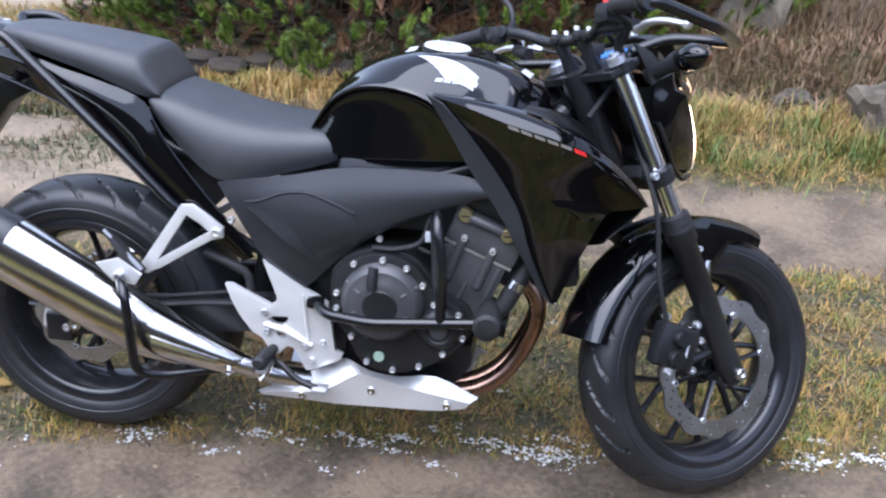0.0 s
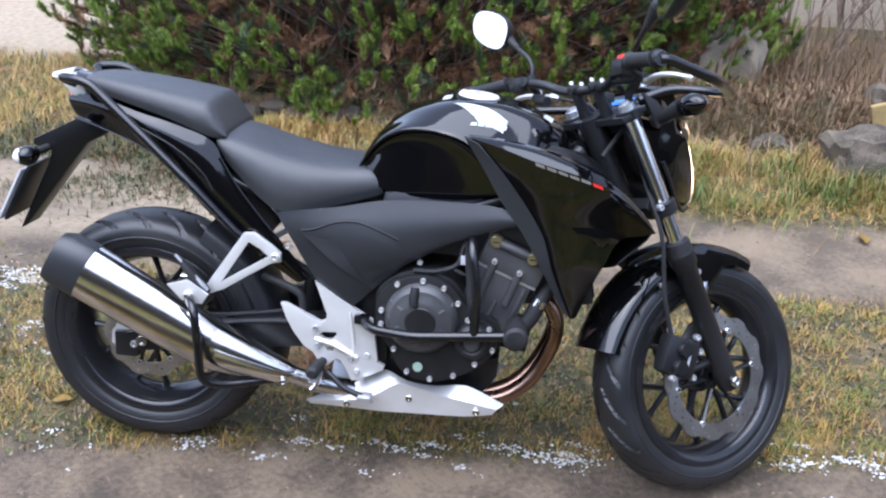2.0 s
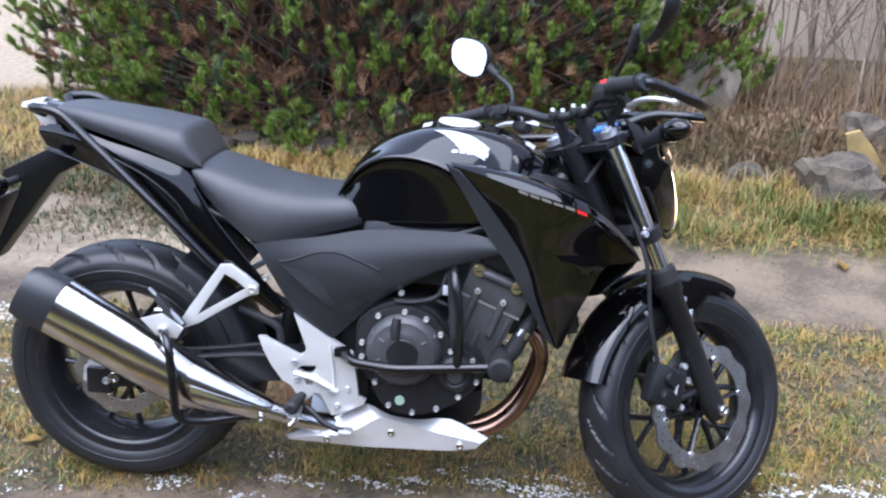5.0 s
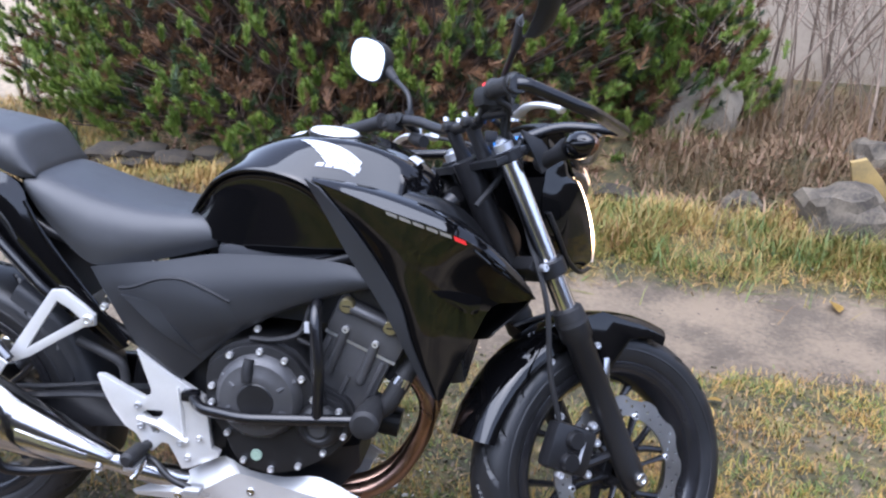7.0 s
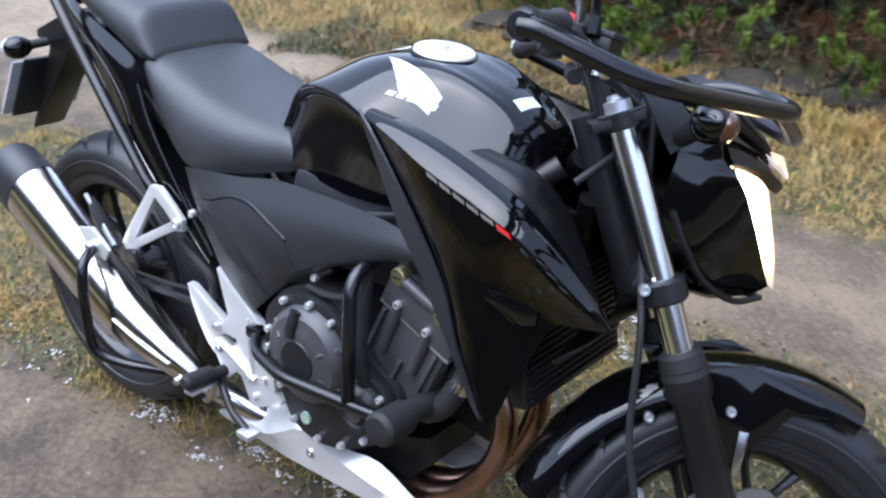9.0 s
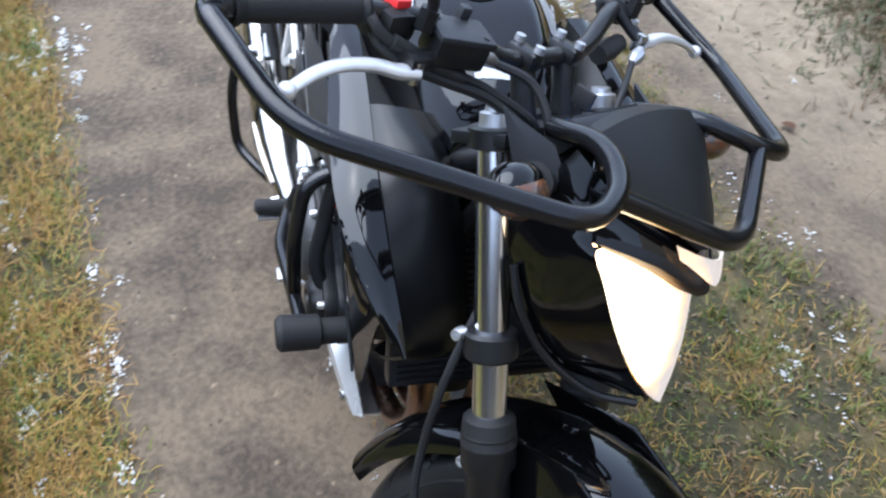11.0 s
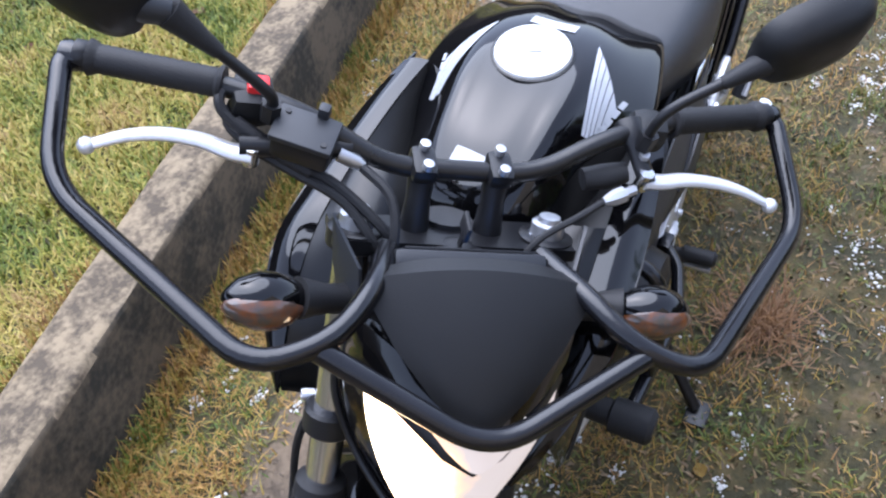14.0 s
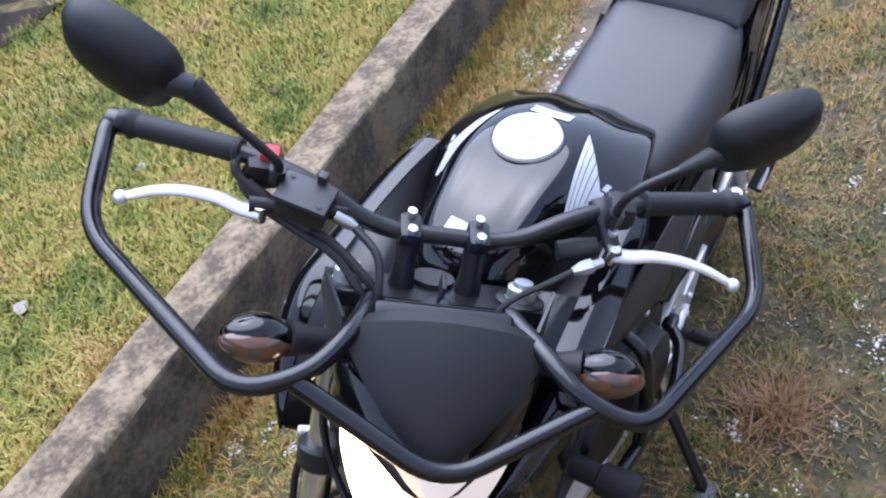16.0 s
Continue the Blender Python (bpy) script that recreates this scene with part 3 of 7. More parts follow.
for k in range(12):
    x = -0.5 + k * 0.22
    sprinkle(6, x, near_edge(x) + 0.06, 0.10, 0.05, 0.0022, 0.0095)
for x, y, n in ((1.72, 0.10, 12), (1.87, 0.15, 14), (1.0, 0.04, 14), (0.7, 0.0, 8), (-0.78, 0.77, 40), (-0.9, 0.70, 30), (0.55, 0.32, 14), (0.85, 0.30, 10), (0.1, 0.55, 24), (-0.15, 0.75, 30), (-0.5, 0.45, 36), (0.35, 0.97, 12), (0.8, 0.87, 14)):
    sprinkle(n, x, y, 0.10, 0.06, 0.003, 0.010)
for x in (1.15, 0.85, 0.55, 0.25, -0.1, -0.45, -0.75):
    sprinkle(5, x, -0.525 - 0.10 * (1 - x), 0.12, 0.022, 0.003, 0.009)
    sprinkle(6, x, -0.66 - 0.13 * (1 - x), 0.12, 0.035, 0.003, 0.010)
sprinkle(24, -0.84, -0.76, 0.12, 0.05, 0.005, 0.016)
sprinkle(60, 0.3, 0.6, 0.6, 0.25, 0.002, 0.006)
# thicker remnants, melted to ragged patches
for cx, cy in ((0.64, -0.01), (0.73, 0.03), (0.91, 0.05), (0.98, 0.03), (1.07, 0.02), (1.14, 0.03), (1.72, 0.11), (1.86, 0.15), (1.91, 0.14), (0.47, -0.03), (0.10, -0.06), (0.39, -0.02), (-0.75, 0.74), (-0.85, 0.81), (-0.73, 0.83), (0.32, 0.95), (0.11, 0.72), (0.01, 0.70), (-0.80, 0.68),
               (0.18, -0.61), (0.55, -0.56), (0.50, -0.55), (0.75, -0.54), (0.59, -0.73), (0.30, -0.78), (0.57, -0.71), (-0.91, -0.72), (-0.67, -0.67)):
    w = rng.uniform(0.012, 0.038)
    for _ in range(int(1300 * w)):
        x, y = cx + rng.gauss(0, w), cy + rng.gauss(0, w * 0.35)
        spots.append((x, y, ground_height(x, y) + 0.003, rng.uniform(0.0018, 0.0050)))
tagged(lumps("snow_crumbs", spots, snow, 0.35, 0.55), "crumbs of old white snow on the grass", "snow", kind="stuff")
grit = mat("track_grit", (0.175, 0.1295, 0.084), (0.07, 0.0525, 0.035), rough=0.8, scale=30, island=0.5)
spots = [(x, y, z, rng.choice((0.002, 0.003, 0.004, 0.005, 0.008))) for x, y, z, _ in scatter(9000, -1.6, 3.2, -0.9, 2.0, lambda x, y: 1.0 - 0.85 * grass_cover(x, y) if y > kerb_y(x) + 0.03 else 0.0)]
tagged(lumps("track_grit", spots, grit, 0.6), "small stones and grit on the dirt track", "gravel", kind="stuff")

# ---------------------------------------------------------------- far side of the track
def rock(name, c, size, material, seed, flat_top=0.0, parent=None, sub=3):
    bm = bmesh.new()
    bmesh.ops.create_icosphere(bm, subdivisions=sub, radius=1)
    for v in bm.verts:
        p = v.co.copy()
        k = 1 + 0.35 * noise.noise(p * 1.1 + V((seed, 0, 0))) + 0.20 * noise.noise(p * 2.7 + V((0, seed, 0))) + 0.06 * noise.noise(p * 8 + V((seed, seed, 0)))
        q = V([math.copysign(abs(a) ** 0.75, a) for a in p]) * k
        if flat_top and q.z > flat_top:
            q.z = flat_top + (q.z - flat_top) * 0.2
        v.co = V((q.x * size[0], q.y * size[1], q.z * size[2])) + V(c)
    return put(name, bm, material, parent, sharp=22)


grey_stone = mat("grey_field_stone", (0.115, 0.094, 0.066), (0.036, 0.029, 0.021), rough=0.9, scale=9, bump=0.8, bscale=80, fine=0.5)
ochre_stone = mat("ochre_lichen_stone", (0.294, 0.203, 0.07), (0.182, 0.133, 0.056), rough=0.85, scale=9, bump=0.6, bscale=90)
pale_stone = mat("pale_granite", (0.231, 0.196, 0.147), (0.119, 0.1015, 0.077), rough=0.85, scale=6, bump=0.5, bscale=80)
brown_stone = mat("brown_edging_stone", (0.040, 0.030, 0.018), (0.014, 0.0105, 0.007), rough=0.95, scale=9, bump=0.8, bscale=70, fine=0.5)
for c, size, m, seed, lab in (((2.45, 2.38, 0.10), (0.18, 0.16, 0.165), grey_stone, 3.1, "large grey field stone in the grass bank"), ((2.70, 2.95, 0.16), (0.13, 0.12, 0.16), grey_stone, 6.2, "grey field stone leaning on its neighbour"), ((3.05, 2.75, 0.12), (0.26, 0.2, 0.2), grey_stone, 9.4, "grey field stone in the grass bank"),
                              ((2.06, 2.60, 0.06), (0.09, 0.07, 0.07), grey_stone, 1.7, "small grey stone between dry grass"), ((1.90, 3.28, 0.30), (0.19, 0.15, 0.22), pale_stone, 4.4, "pale granite boulder behind the bush"), ((3.5, 2.9, 0.15), (0.22, 0.2, 0.2), grey_stone, 12.0, "grey field stone in the grass bank")):
    tagged(rock("field_stone", c, size, m, seed), lab, "stone", "stones of the bank")
bm = bmesh.new()
tmp = [(2.46, 0.33), (2.525, 0.350), (2.60, 0.27), (2.685, 0.15), (2.64, 0.135), (2.54, 0.205), (2.48, 0.25)]
plate(tmp, 2.50, 2.535, bevel=0.006, bm=bm)
tagged(put("ochre_slab", bm, ochre_stone), "thin ochre slab standing against the stones", "stone")

# low edging of stacked flat stones at the foot of the bush
edging = put("stone_edging", block((-0.95, 2.50, -0.05), (1.45, 2.58, 0.075), 0.01), brown_stone)
tagged(edging, "low edging of stacked flat brown stones", "edging", kind="structure")
r2 = random.Random(8)
for row, z in enumerate((-0.02, 0.030, 0.074)):
    x = -0.95 - 0.07 * (row % 2)
    while x < 1.42:
        w, h = r2.uniform(0.07, 0.20), r2.uniform(0.036, 0.060)
        y = 2.43 + r2.uniform(-0.03, 0.04) + 0.012 * row
        c = (x + w / 2, y + 0.07, z + h / 2 + r2.uniform(-0.006, 0.006))
        if r2.random() < 0.86:
            st = rock("edging_stone", c, (w * 0.56, 0.085, h * 0.62), brown_stone, r2.uniform(0, 50), parent=edging, sub=2)
        x += w


# ---------------------------------------------------------------- evergreen bush
def needles(name, tufts, material, count, length, width, parent):
    """Tufts of needles as one mesh. tufts: rows of place, direction and size."""
    r = np.random.default_rng(len(tufts))
    p = np.repeat(np.array([t[0] for t in tufts]), count, 0)
    d = np.repeat(np.array([t[1] for t in tufts]), count, 0)
    s = np.repeat(np.array([t[2] for t in tufts]), count)
    n = len(p)
    rnd = r.normal(size=(n, 3))
    across_ = rnd - d * (rnd * d).sum(1, keepdims=True)
    across_ /= np.linalg.norm(across_, axis=1, keepdims=True)
    along = r.uniform(-1.0, 0.15, n)
    base = p + d * (along * 0.070 * s)[:, None]
    open_ = r.uniform(0.25, 0.95, n)
    way = d * np.cos(open_)[:, None] + across_ * np.sin(open_)[:, None]
    ln = length * s * r.uniform(0.7, 1.2, n)
    side = np.cross(way, r.normal(size=(n, 3)))
    side /= np.linalg.norm(side, axis=1, keepdims=True)
    side *= width
    co = np.stack([base - side, base + side, base + way * ln[:, None]], 1).reshape(-1, 3)
    me = bpy.data.meshes.new(name)
    me.vertices.add(n * 3)
    me.vertices.foreach_set("co", co.ravel())
    me.loops.add(n * 3)
    me.loops.foreach_set("vertex_index", np.arange(n * 3, dtype=np.int32))
    me.polygons.add(n)
    me.polygons.foreach_set("loop_start", (np.arange(n) * 3).astype(np.int32))
    me.update(calc_edges=True)
    me.materials.append(material)
    ob = new(name, me)
    ob.parent = parent
    return ob


needle_green = blade_material("pine_needles", [(0.0, (0.042, 0.090, 0.012)), (0.35, (0.098, 0.168, 0.022)), (0.7, (0.185, 0.250, 0.038)), (1.0, (0.270, 0.305, 0.065))], 0.5)
# darker copy of the green, mostly for inner tufts: their shade is painted in
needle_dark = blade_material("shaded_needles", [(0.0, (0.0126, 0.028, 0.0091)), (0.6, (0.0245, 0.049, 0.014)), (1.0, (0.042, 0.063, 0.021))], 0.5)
needle_dead = blade_material("dead_needles", [(0.0, (0.052, 0.023, 0.010)), (0.5, (0.130, 0.060, 0.023)), (1.0, (0.215, 0.108, 0.044))], 0.7)
bark = mat("pine_bark", (0.091, 0.0595, 0.042), (0.042, 0.028, 0.021), rough=0.9, scale=30, bump=0.6, bscale=200)


def pine_bush(name, centre, radii, clusters, seed, label):
    rr = random.Random(seed)
    c = V(centre)
    base = new(name)
    base.location = (0, 0, 0)
    tagged(base, label, "bush")
    green, dark, dead = [], [], []
    wood = bmesh.new()
    made = 0
    while made < clusters:
        a = rr.uniform(math.pi * 0.98, math.pi * 2.02) if rr.random() < 0.86 else rr.uniform(0, math.pi)
        e = math.asin(rr.uniform(-0.28, 0.95))
        d = V((math.cos(a) * math.cos(e), math.sin(a) * math.cos(e), math.sin(e)))
        k = 1 + 0.16 * noise.noise(d * 2.3 + V((seed, 0, 0))) + 0.08 * noise.noise(d * 6 + V((0, seed, 0)))
        p = c + V((d.x * radii[0], d.y * radii[1], d.z * radii[2])) * k
        if p.z < 0.10 + 0.05 * rr.random() or p.y < 2.40:
            continue
        made += 1
        out = V((d.x / radii[0], d.y / radii[1], d.z / radii[2])).normalized()
        grow = (out * 0.7 + V((0, 0, 1.0)) + V((rr.gauss(0, 0.2), rr.gauss(0, 0.2), 0))).normalized()
        root = c + V((p.x - c.x, p.y - c.y, 0)) * 0.25 + V((0, 0, -centre[2] + 0.1 + 0.25 * max(0, p.z - 0.3)))
        mid = root.lerp(p, 0.6) + V((0, 0, -0.08))
        tube(smooth_line([root, mid, p - grow * 0.08], 3), [0.014, 0.013, 0.011, 0.009, 0.007, 0.006, 0.004], 5, wood)
        for _ in range(rr.randint(3, 6)):
            q = p + V((rr.gauss(0, 0.075), rr.gauss(0, 0.05), rr.gauss(0, 0.065)))
            w = (grow + V((rr.gauss(0, 0.22), rr.gauss(0, 0.22), rr.gauss(0, 0.15)))).normalized()
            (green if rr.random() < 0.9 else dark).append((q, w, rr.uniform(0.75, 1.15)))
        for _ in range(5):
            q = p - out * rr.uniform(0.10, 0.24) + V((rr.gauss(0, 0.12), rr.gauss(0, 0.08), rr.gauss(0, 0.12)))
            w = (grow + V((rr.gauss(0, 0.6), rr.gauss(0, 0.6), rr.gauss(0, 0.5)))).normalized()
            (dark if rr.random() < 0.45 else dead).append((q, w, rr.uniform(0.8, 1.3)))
        for _ in range(4):
            q = p - out * rr.uniform(0.22, 0.5) + V((rr.gauss(0, 0.16), rr.gauss(0, 0.1), rr.gauss(0, 0.16)))
            w = (grow + V((rr.gauss(0, 0.8), rr.gauss(0, 0.8), rr.gauss(0, 0.7)))).normalized()
            dead.append((q, w, rr.uniform(0.9, 1.5)))
            tube([mid, q], [0.006, 0.003], 4, wood)
    tagged(put("branch_work", wood, bark, base), kind="stuff")
    tagged(needles("green_needles", green, needle_green, 150, 0.037, 0.0023, base), kind="stuff")
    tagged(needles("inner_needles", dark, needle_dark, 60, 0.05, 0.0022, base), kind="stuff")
    tagged(needles("dead_needles", dead, needle_dead, 60, 0.055, 0.0022, base), kind="stuff")
    return base


broad_bush = pine_bush("pine_bush", (0.15, 3.58, 0.42), (1.85, 1.14, 1.35), 400, 5, "broad dark green dwarf pine with brown inner needles")
pine_bush("pine_bush", (1.78, 3.42, 0.52), (0.42, 0.36, 0.50), 46, 9, "small green pine beside the broad one")
# solid dark brown body that fills the bush behind its tufts
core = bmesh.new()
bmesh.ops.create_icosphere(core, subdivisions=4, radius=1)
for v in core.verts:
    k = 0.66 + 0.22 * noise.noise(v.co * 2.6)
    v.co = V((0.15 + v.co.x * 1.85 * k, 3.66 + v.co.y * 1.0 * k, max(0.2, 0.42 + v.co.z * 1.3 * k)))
litter = mat("core_brown", (0.042, 0.0224, 0.014), (0.0154, 0.0091, 0.0063), rough=1.0, scale=22, bump=1.0, bscale=60)
put("bush_core", core, litter, broad_bush, "solid dark brown core inside the bush")


# ---------------------------------------------------------------- bare shrub, dry grass, wall and yard
twig = mat("bare_twig", (0.238, 0.182, 0.133), (0.14, 0.098, 0.07), rough=0.85, scale=20, island=0.35)
r3 = random.Random(21)
shrub = new("bare_shrub")
tagged(shrub, "leafless brown shrub with many thin upright twigs", "shrub")
bm = bmesh.new()
for k in range(125):
    x, y = 2.05 + 2.5 * r3.random() ** 0.8, r3.uniform(3.1, 4.3)
    z = ground_height(x, y)
    h = r3.uniform(0.7, 1.9)
    bx, by = r3.gauss(0, 0.30), r3.gauss(-0.05, 0.16)
    r0 = r3.choice((0.004, 0.005, 0.006, 0.011))
    pts = [V((x, y, z)), V((x + bx * 0.3, y + by * 0.3, z + h * 0.35)), V((x + bx * 0.7 + r3.gauss(0, 0.05), y + by * 0.7, z + h * 0.7)), V((x + bx * 1.5, y + by * 1.4, z + h))]
    tube(smooth_line(pts, 3), [r0 * (1 - 0.08 * i) for i in range(10)], 5, bm)
    for _ in range(8):
        t = r3.uniform(0.0, 0.9)
        q = pts[1].lerp(pts[3], t)
        e = q + V((r3.gauss(0, 0.20), r3.gauss(0, 0.12), r3.uniform(0.05, 0.40)))
        tube([q, q.lerp(e, 0.5) + V((0, 0, 0.03)), e], [0.003, 0.0022, 0.001], 4, bm)
tagged(put("twig_work", bm, twig, shrub), kind="stuff")


def strewn(name, count, x0, x1, y, sy, size, length, lean, width, material, label, freq=3.0, low=0.3, skip=None):
    """Long blades in clumps over a stretch of the bank."""
    rows = []
    while len(rows) < count:
        px, py = r3.uniform(x0, x1), r3.gauss(y, sy)
        n = 0.5 + 0.9 * noise.noise((px * freq, py * freq, count * 0.01))
        if n < low * r3.uniform(0.6, 1.4) or (skip and skip(px, py)):
            continue
        rows.append((px, py, ground_height(px, py), size * (0.5 + 0.9 * max(0, n))))
    tagged(blades(name, rows, length, lean, width, material), label, "grass", kind="stuff")


lime_mix = blade_material("lush_tuft_grass", [(0.0, (0.035, 0.07, 0.007)), (0.35, (0.084, 0.1155, 0.0126)), (0.6, (0.175, 0.133, 0.0245)), (0.85, (0.266, 0.1645, 0.049)), (1.0, (0.182, 0.091, 0.0315))])
litter_mix = blade_material("leaf_litter", [(0.0, (0.105, 0.0525, 0.028)), (0.4, (0.168, 0.091, 0.049)), (0.7, (0.224, 0.14, 0.077)), (1.0, (0.07, 0.0385, 0.0224))])
strewn("tuft_grass", 9000, 1.25, 3.2, 2.14, 0.15, 1.0, 0.11, 1.3, 0.0022, lime_mix, "long lime-green and straw grass tufts on the bank", 4.0, 0.45)
strewn("dry_grass", 7000, 1.6, 4.2, 2.72, 0.22, 1.0, 0.15, 1.25, 0.0019, straw_mix, "matted dry straw-coloured grass on the bank", 3.0, 0.35, lambda a, b: 2.12 < a < 2.62 and b < 2.6)
strewn("leaf_litter", 30000, -0.9, 4.8, 3.2, 0.60, 1.0, 0.075, 1.45, 0.0050, litter_mix, "brown dead leaves and stalks under the shrub", 5.0, 0.3, lambda a, b: b < 2.50)
strewn("dead_brush", 3600, 2.0, 4.4, 3.5, 0.3, 1.0, 0.30, 0.9, 0.0016, straw_mix, "thin dead stalks standing under the bare shrub", 4.0, 0.4)
# the bush's shade on the verge is put into these blade colours
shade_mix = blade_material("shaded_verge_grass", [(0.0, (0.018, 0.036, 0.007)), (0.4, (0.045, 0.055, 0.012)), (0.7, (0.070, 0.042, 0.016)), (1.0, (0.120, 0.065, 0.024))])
strewn("shaded_verge_grass", 15000, -1.6, 0.4, 2.0, 0.24, 1.0, 0.050, 1.1, 0.0026, shade_mix, "grass coloured dark for the bush's shade, with brown leaves", 2.5, 0.3)
strewn("edging_grass", 9000, -1.3, 1.9, 2.37, 0.07, 1.0, 0.085, 1.1, 0.0018, verge_mix, "long dry grass in front of the stone edging", 5.0, 0.35)
plaster = mat("pale_plaster", (0.46, 0.385, 0.30), (0.36, 0.30, 0.23), rough=0.9, scale=1.5, bump=0.3, bscale=50)
tagged(put("wall_house", block((1.7, 4.75, -0.2), (12, 5.0, 4.5), 0.02), plaster), "pale plastered house wall behind the shrub", "wall", kind="structure")
post_wood = mat("grey_fence_wood", (0.14, 0.119, 0.098), (0.07, 0.0595, 0.049), rough=0.85, scale=25, bump=0.5, bscale=120)
for x, y, h in ((-1.955, 3.80, 0.75), (-1.80, 3.86, 0.5), (-2.75, 3.75, 0.8)):
    bm = tube([(x, y, -0.05), (x - 0.01, y, h * 0.5), (x - 0.025, y, h)], [0.013, 0.012, 0.011], 8)
    tagged(put("fence_post", bm, post_wood), "thin weathered wooden post in the grass", "post", "thin posts")

# fallen leaves
leaf_mats = [mat("yellow_leaf", (0.385, 0.252, 0.056), (0.294, 0.175, 0.042), rough=0.6, scale=60), mat("brown_leaf", (0.168, 0.077, 0.035), (0.105, 0.049, 0.0245), rough=0.7, scale=60), mat("pale_leaf", (0.504, 0.476, 0.42), (0.42, 0.385, 0.336), rough=0.6, scale=60)]


def leaf(x, y, size, turn, m, label):
    bm = bmesh.new()
    half = [(0, 0.02), (0.15, 0.22), (0.4, 0.36), (0.65, 0.27), (0.85, 0.12), (1.0, 0.0)]
    mid = [bm.verts.new((t, 0, 0.06 * math.sin(t * 3))) for t, _ in half]
    for sgn in (-1, 1):
        ed = [bm.verts.new((t, w * sgn, 0.06 * math.sin(t * 3) + 0.16 * w)) for t, w in half[:-1]]
        for i in range(len(ed) - 1):
            bm.faces.new((mid[i], mid[i + 1], ed[i + 1], ed[i]))
        bm.faces.new((mid[-2], mid[-1], ed[-1]))
    bmesh.ops.solidify(bm, geom=bm.faces[:], thickness=0.012)
    bmesh.ops.transform(bm, matrix=pose(x, y, ground_height(x, y) + 0.012, r3.uniform(-20, 20), r3.uniform(-20, 20), turn) @ Matrix.Scale(size, 4), verts=bm.verts)
    tagged(put("fallen_leaf", bm, m), label, "leaf", "fallen leaves")


for x, y, s, k in ((2.257, 1.99, 0.045, 2), (2.29, 1.75, 0.085, 0), (2.15, 1.90, 0.04, 0), (-0.35, 0.05, 0.06, 0), (-0.62, 0.30, 0.05, 1), (1.35, 0.55, 0.045, 1), (1.75, 0.9, 0.05, 0), (-0.1, -1.35, 0.05, 1), (0.15, -1.75, 0.05, 1), (-0.35, -1.30, 0.05, 1), (0.95, -1.32, 0.05, 2), (0.35, -1.45, 0.05, 2), (-0.8, -1.5, 0.06, 1), (0.6, -1.9, 0.05, 1), (2.6, 1.3, 0.06, 1), (0.0, 1.2, 0.05, 1), (0.75, 0.35, 0.04, 0), (0.2, 0.75, 0.045, 1)):
    leaf(x, y, s, r3.uniform(0, 360), leaf_mats[k], ("yellow fallen leaf on the ground", "brown fallen leaf on the grass", "pale curled fallen leaf on the ground")[k])
# dug bed at the end of the lawn; past x=0 added unseen to darken reflections
bm = bmesh.new()
skin(bm, [[(-6 + i * 0.15, bed_edge(-6 + i * 0.15) - 0.2 * j, LAWN + 0.035 + 0.05 * noise.noise((i * 0.9, j * 1.2, 0)) + 0.03 * noise.noise((i * 3.1, j * 3.0, 4))) for i in range(76)] for j in range(8)], caps=False, wrap=False)
bmesh.ops.solidify(bm, geom=bm.faces[:], thickness=0.05)
bed = mat("dug_soil", (0.0525, 0.035, 0.028), (0.021, 0.014, 0.0112), rough=0.95, scale=12, bump=1.0, bscale=60)
tagged(put("flower_bed", bm, bed), "dark dug soil bed at the lawn's end, lengthened unseen to darken reflections", "flower bed", kind="structure")

dark_blocker = mat("dark_blocker_wall", (0.0595, 0.049, 0.0385), (0.0315, 0.0266, 0.021), rough=0.9, scale=3, bump=0.4, bscale=40)
# unseen plain walls added to block low sky and darken what the paint reflects
for lo, hi, nm in (((-16, -4.8, -0.2), (16, -4.5, 2.4), "blocker_south"), ((-16.3, -14, -0.2), (-16, 14, 2.4), "blocker_west"), ((16, -14, -0.2), (16.3, 14, 4.5), "blocker_east"), ((-16, 14, -0.2), (1.4, 14.3, 3.0), "blocker_north")):
    tagged(put(nm, block(lo, hi, 0.02), dark_blocker), "unseen dark wall added to block low sky and darken reflections", "wall", kind="structure")

# ---------------------------------------------------------------- the motorcycle's frame of reference
LEAN, TURN = 7.28, 36.3
RAKE = radians(25.5)
UP = V((-math.sin(RAKE), 0, math.cos(RAKE)))
HEAD = V((1.512, 0, 0))
STEER = Matrix.Translation(HEAD) @ Matrix.Rotation(radians(TURN), 4, UP) @ Matrix.Translation(-HEAD)
bike = new("motorcycle")
bike.matrix_world = Matrix.Translation((0, 0, 0.07)) @ Matrix.Rotation(radians(-LEAN), 4, "X") @ Matrix.Translation((0, 0, -0.07))
tagged(bike, "black naked street motorcycle leaning on its side stand with steering turned", "motorcycle")
REAR, FRONT = V((0, 0, 0.312)), V((1.41, 0, 0.30))


SIDES = (-1, 1)


def both(make):
    """The right and the left version of a piece that is made for the right."""
    b = make()
    return ((-1, b), (1, mirrored(b)))


# ---------------------------------------------------------------- wheels
def tyre_profile(r, w, rim):
    half = [(rim, 0.36), (rim + 0.006, 0.40), (rim + 0.25 * (r - rim), 0.47), (rim + 0.5 * (r - rim), 0.5), (rim + 0.70 * (r - rim), 0.47), (rim + 0.86 * (r - rim), 0.37), (rim + 0.96 * (r - rim), 0.2)]
    return [(a, -b * w) for a, b in half] + [(r, 0)] + [(a, b * w) for a, b in reversed(half)] + [(rim - 0.004, 0.3 * w), (rim - 0.004, -0.3 * w)]


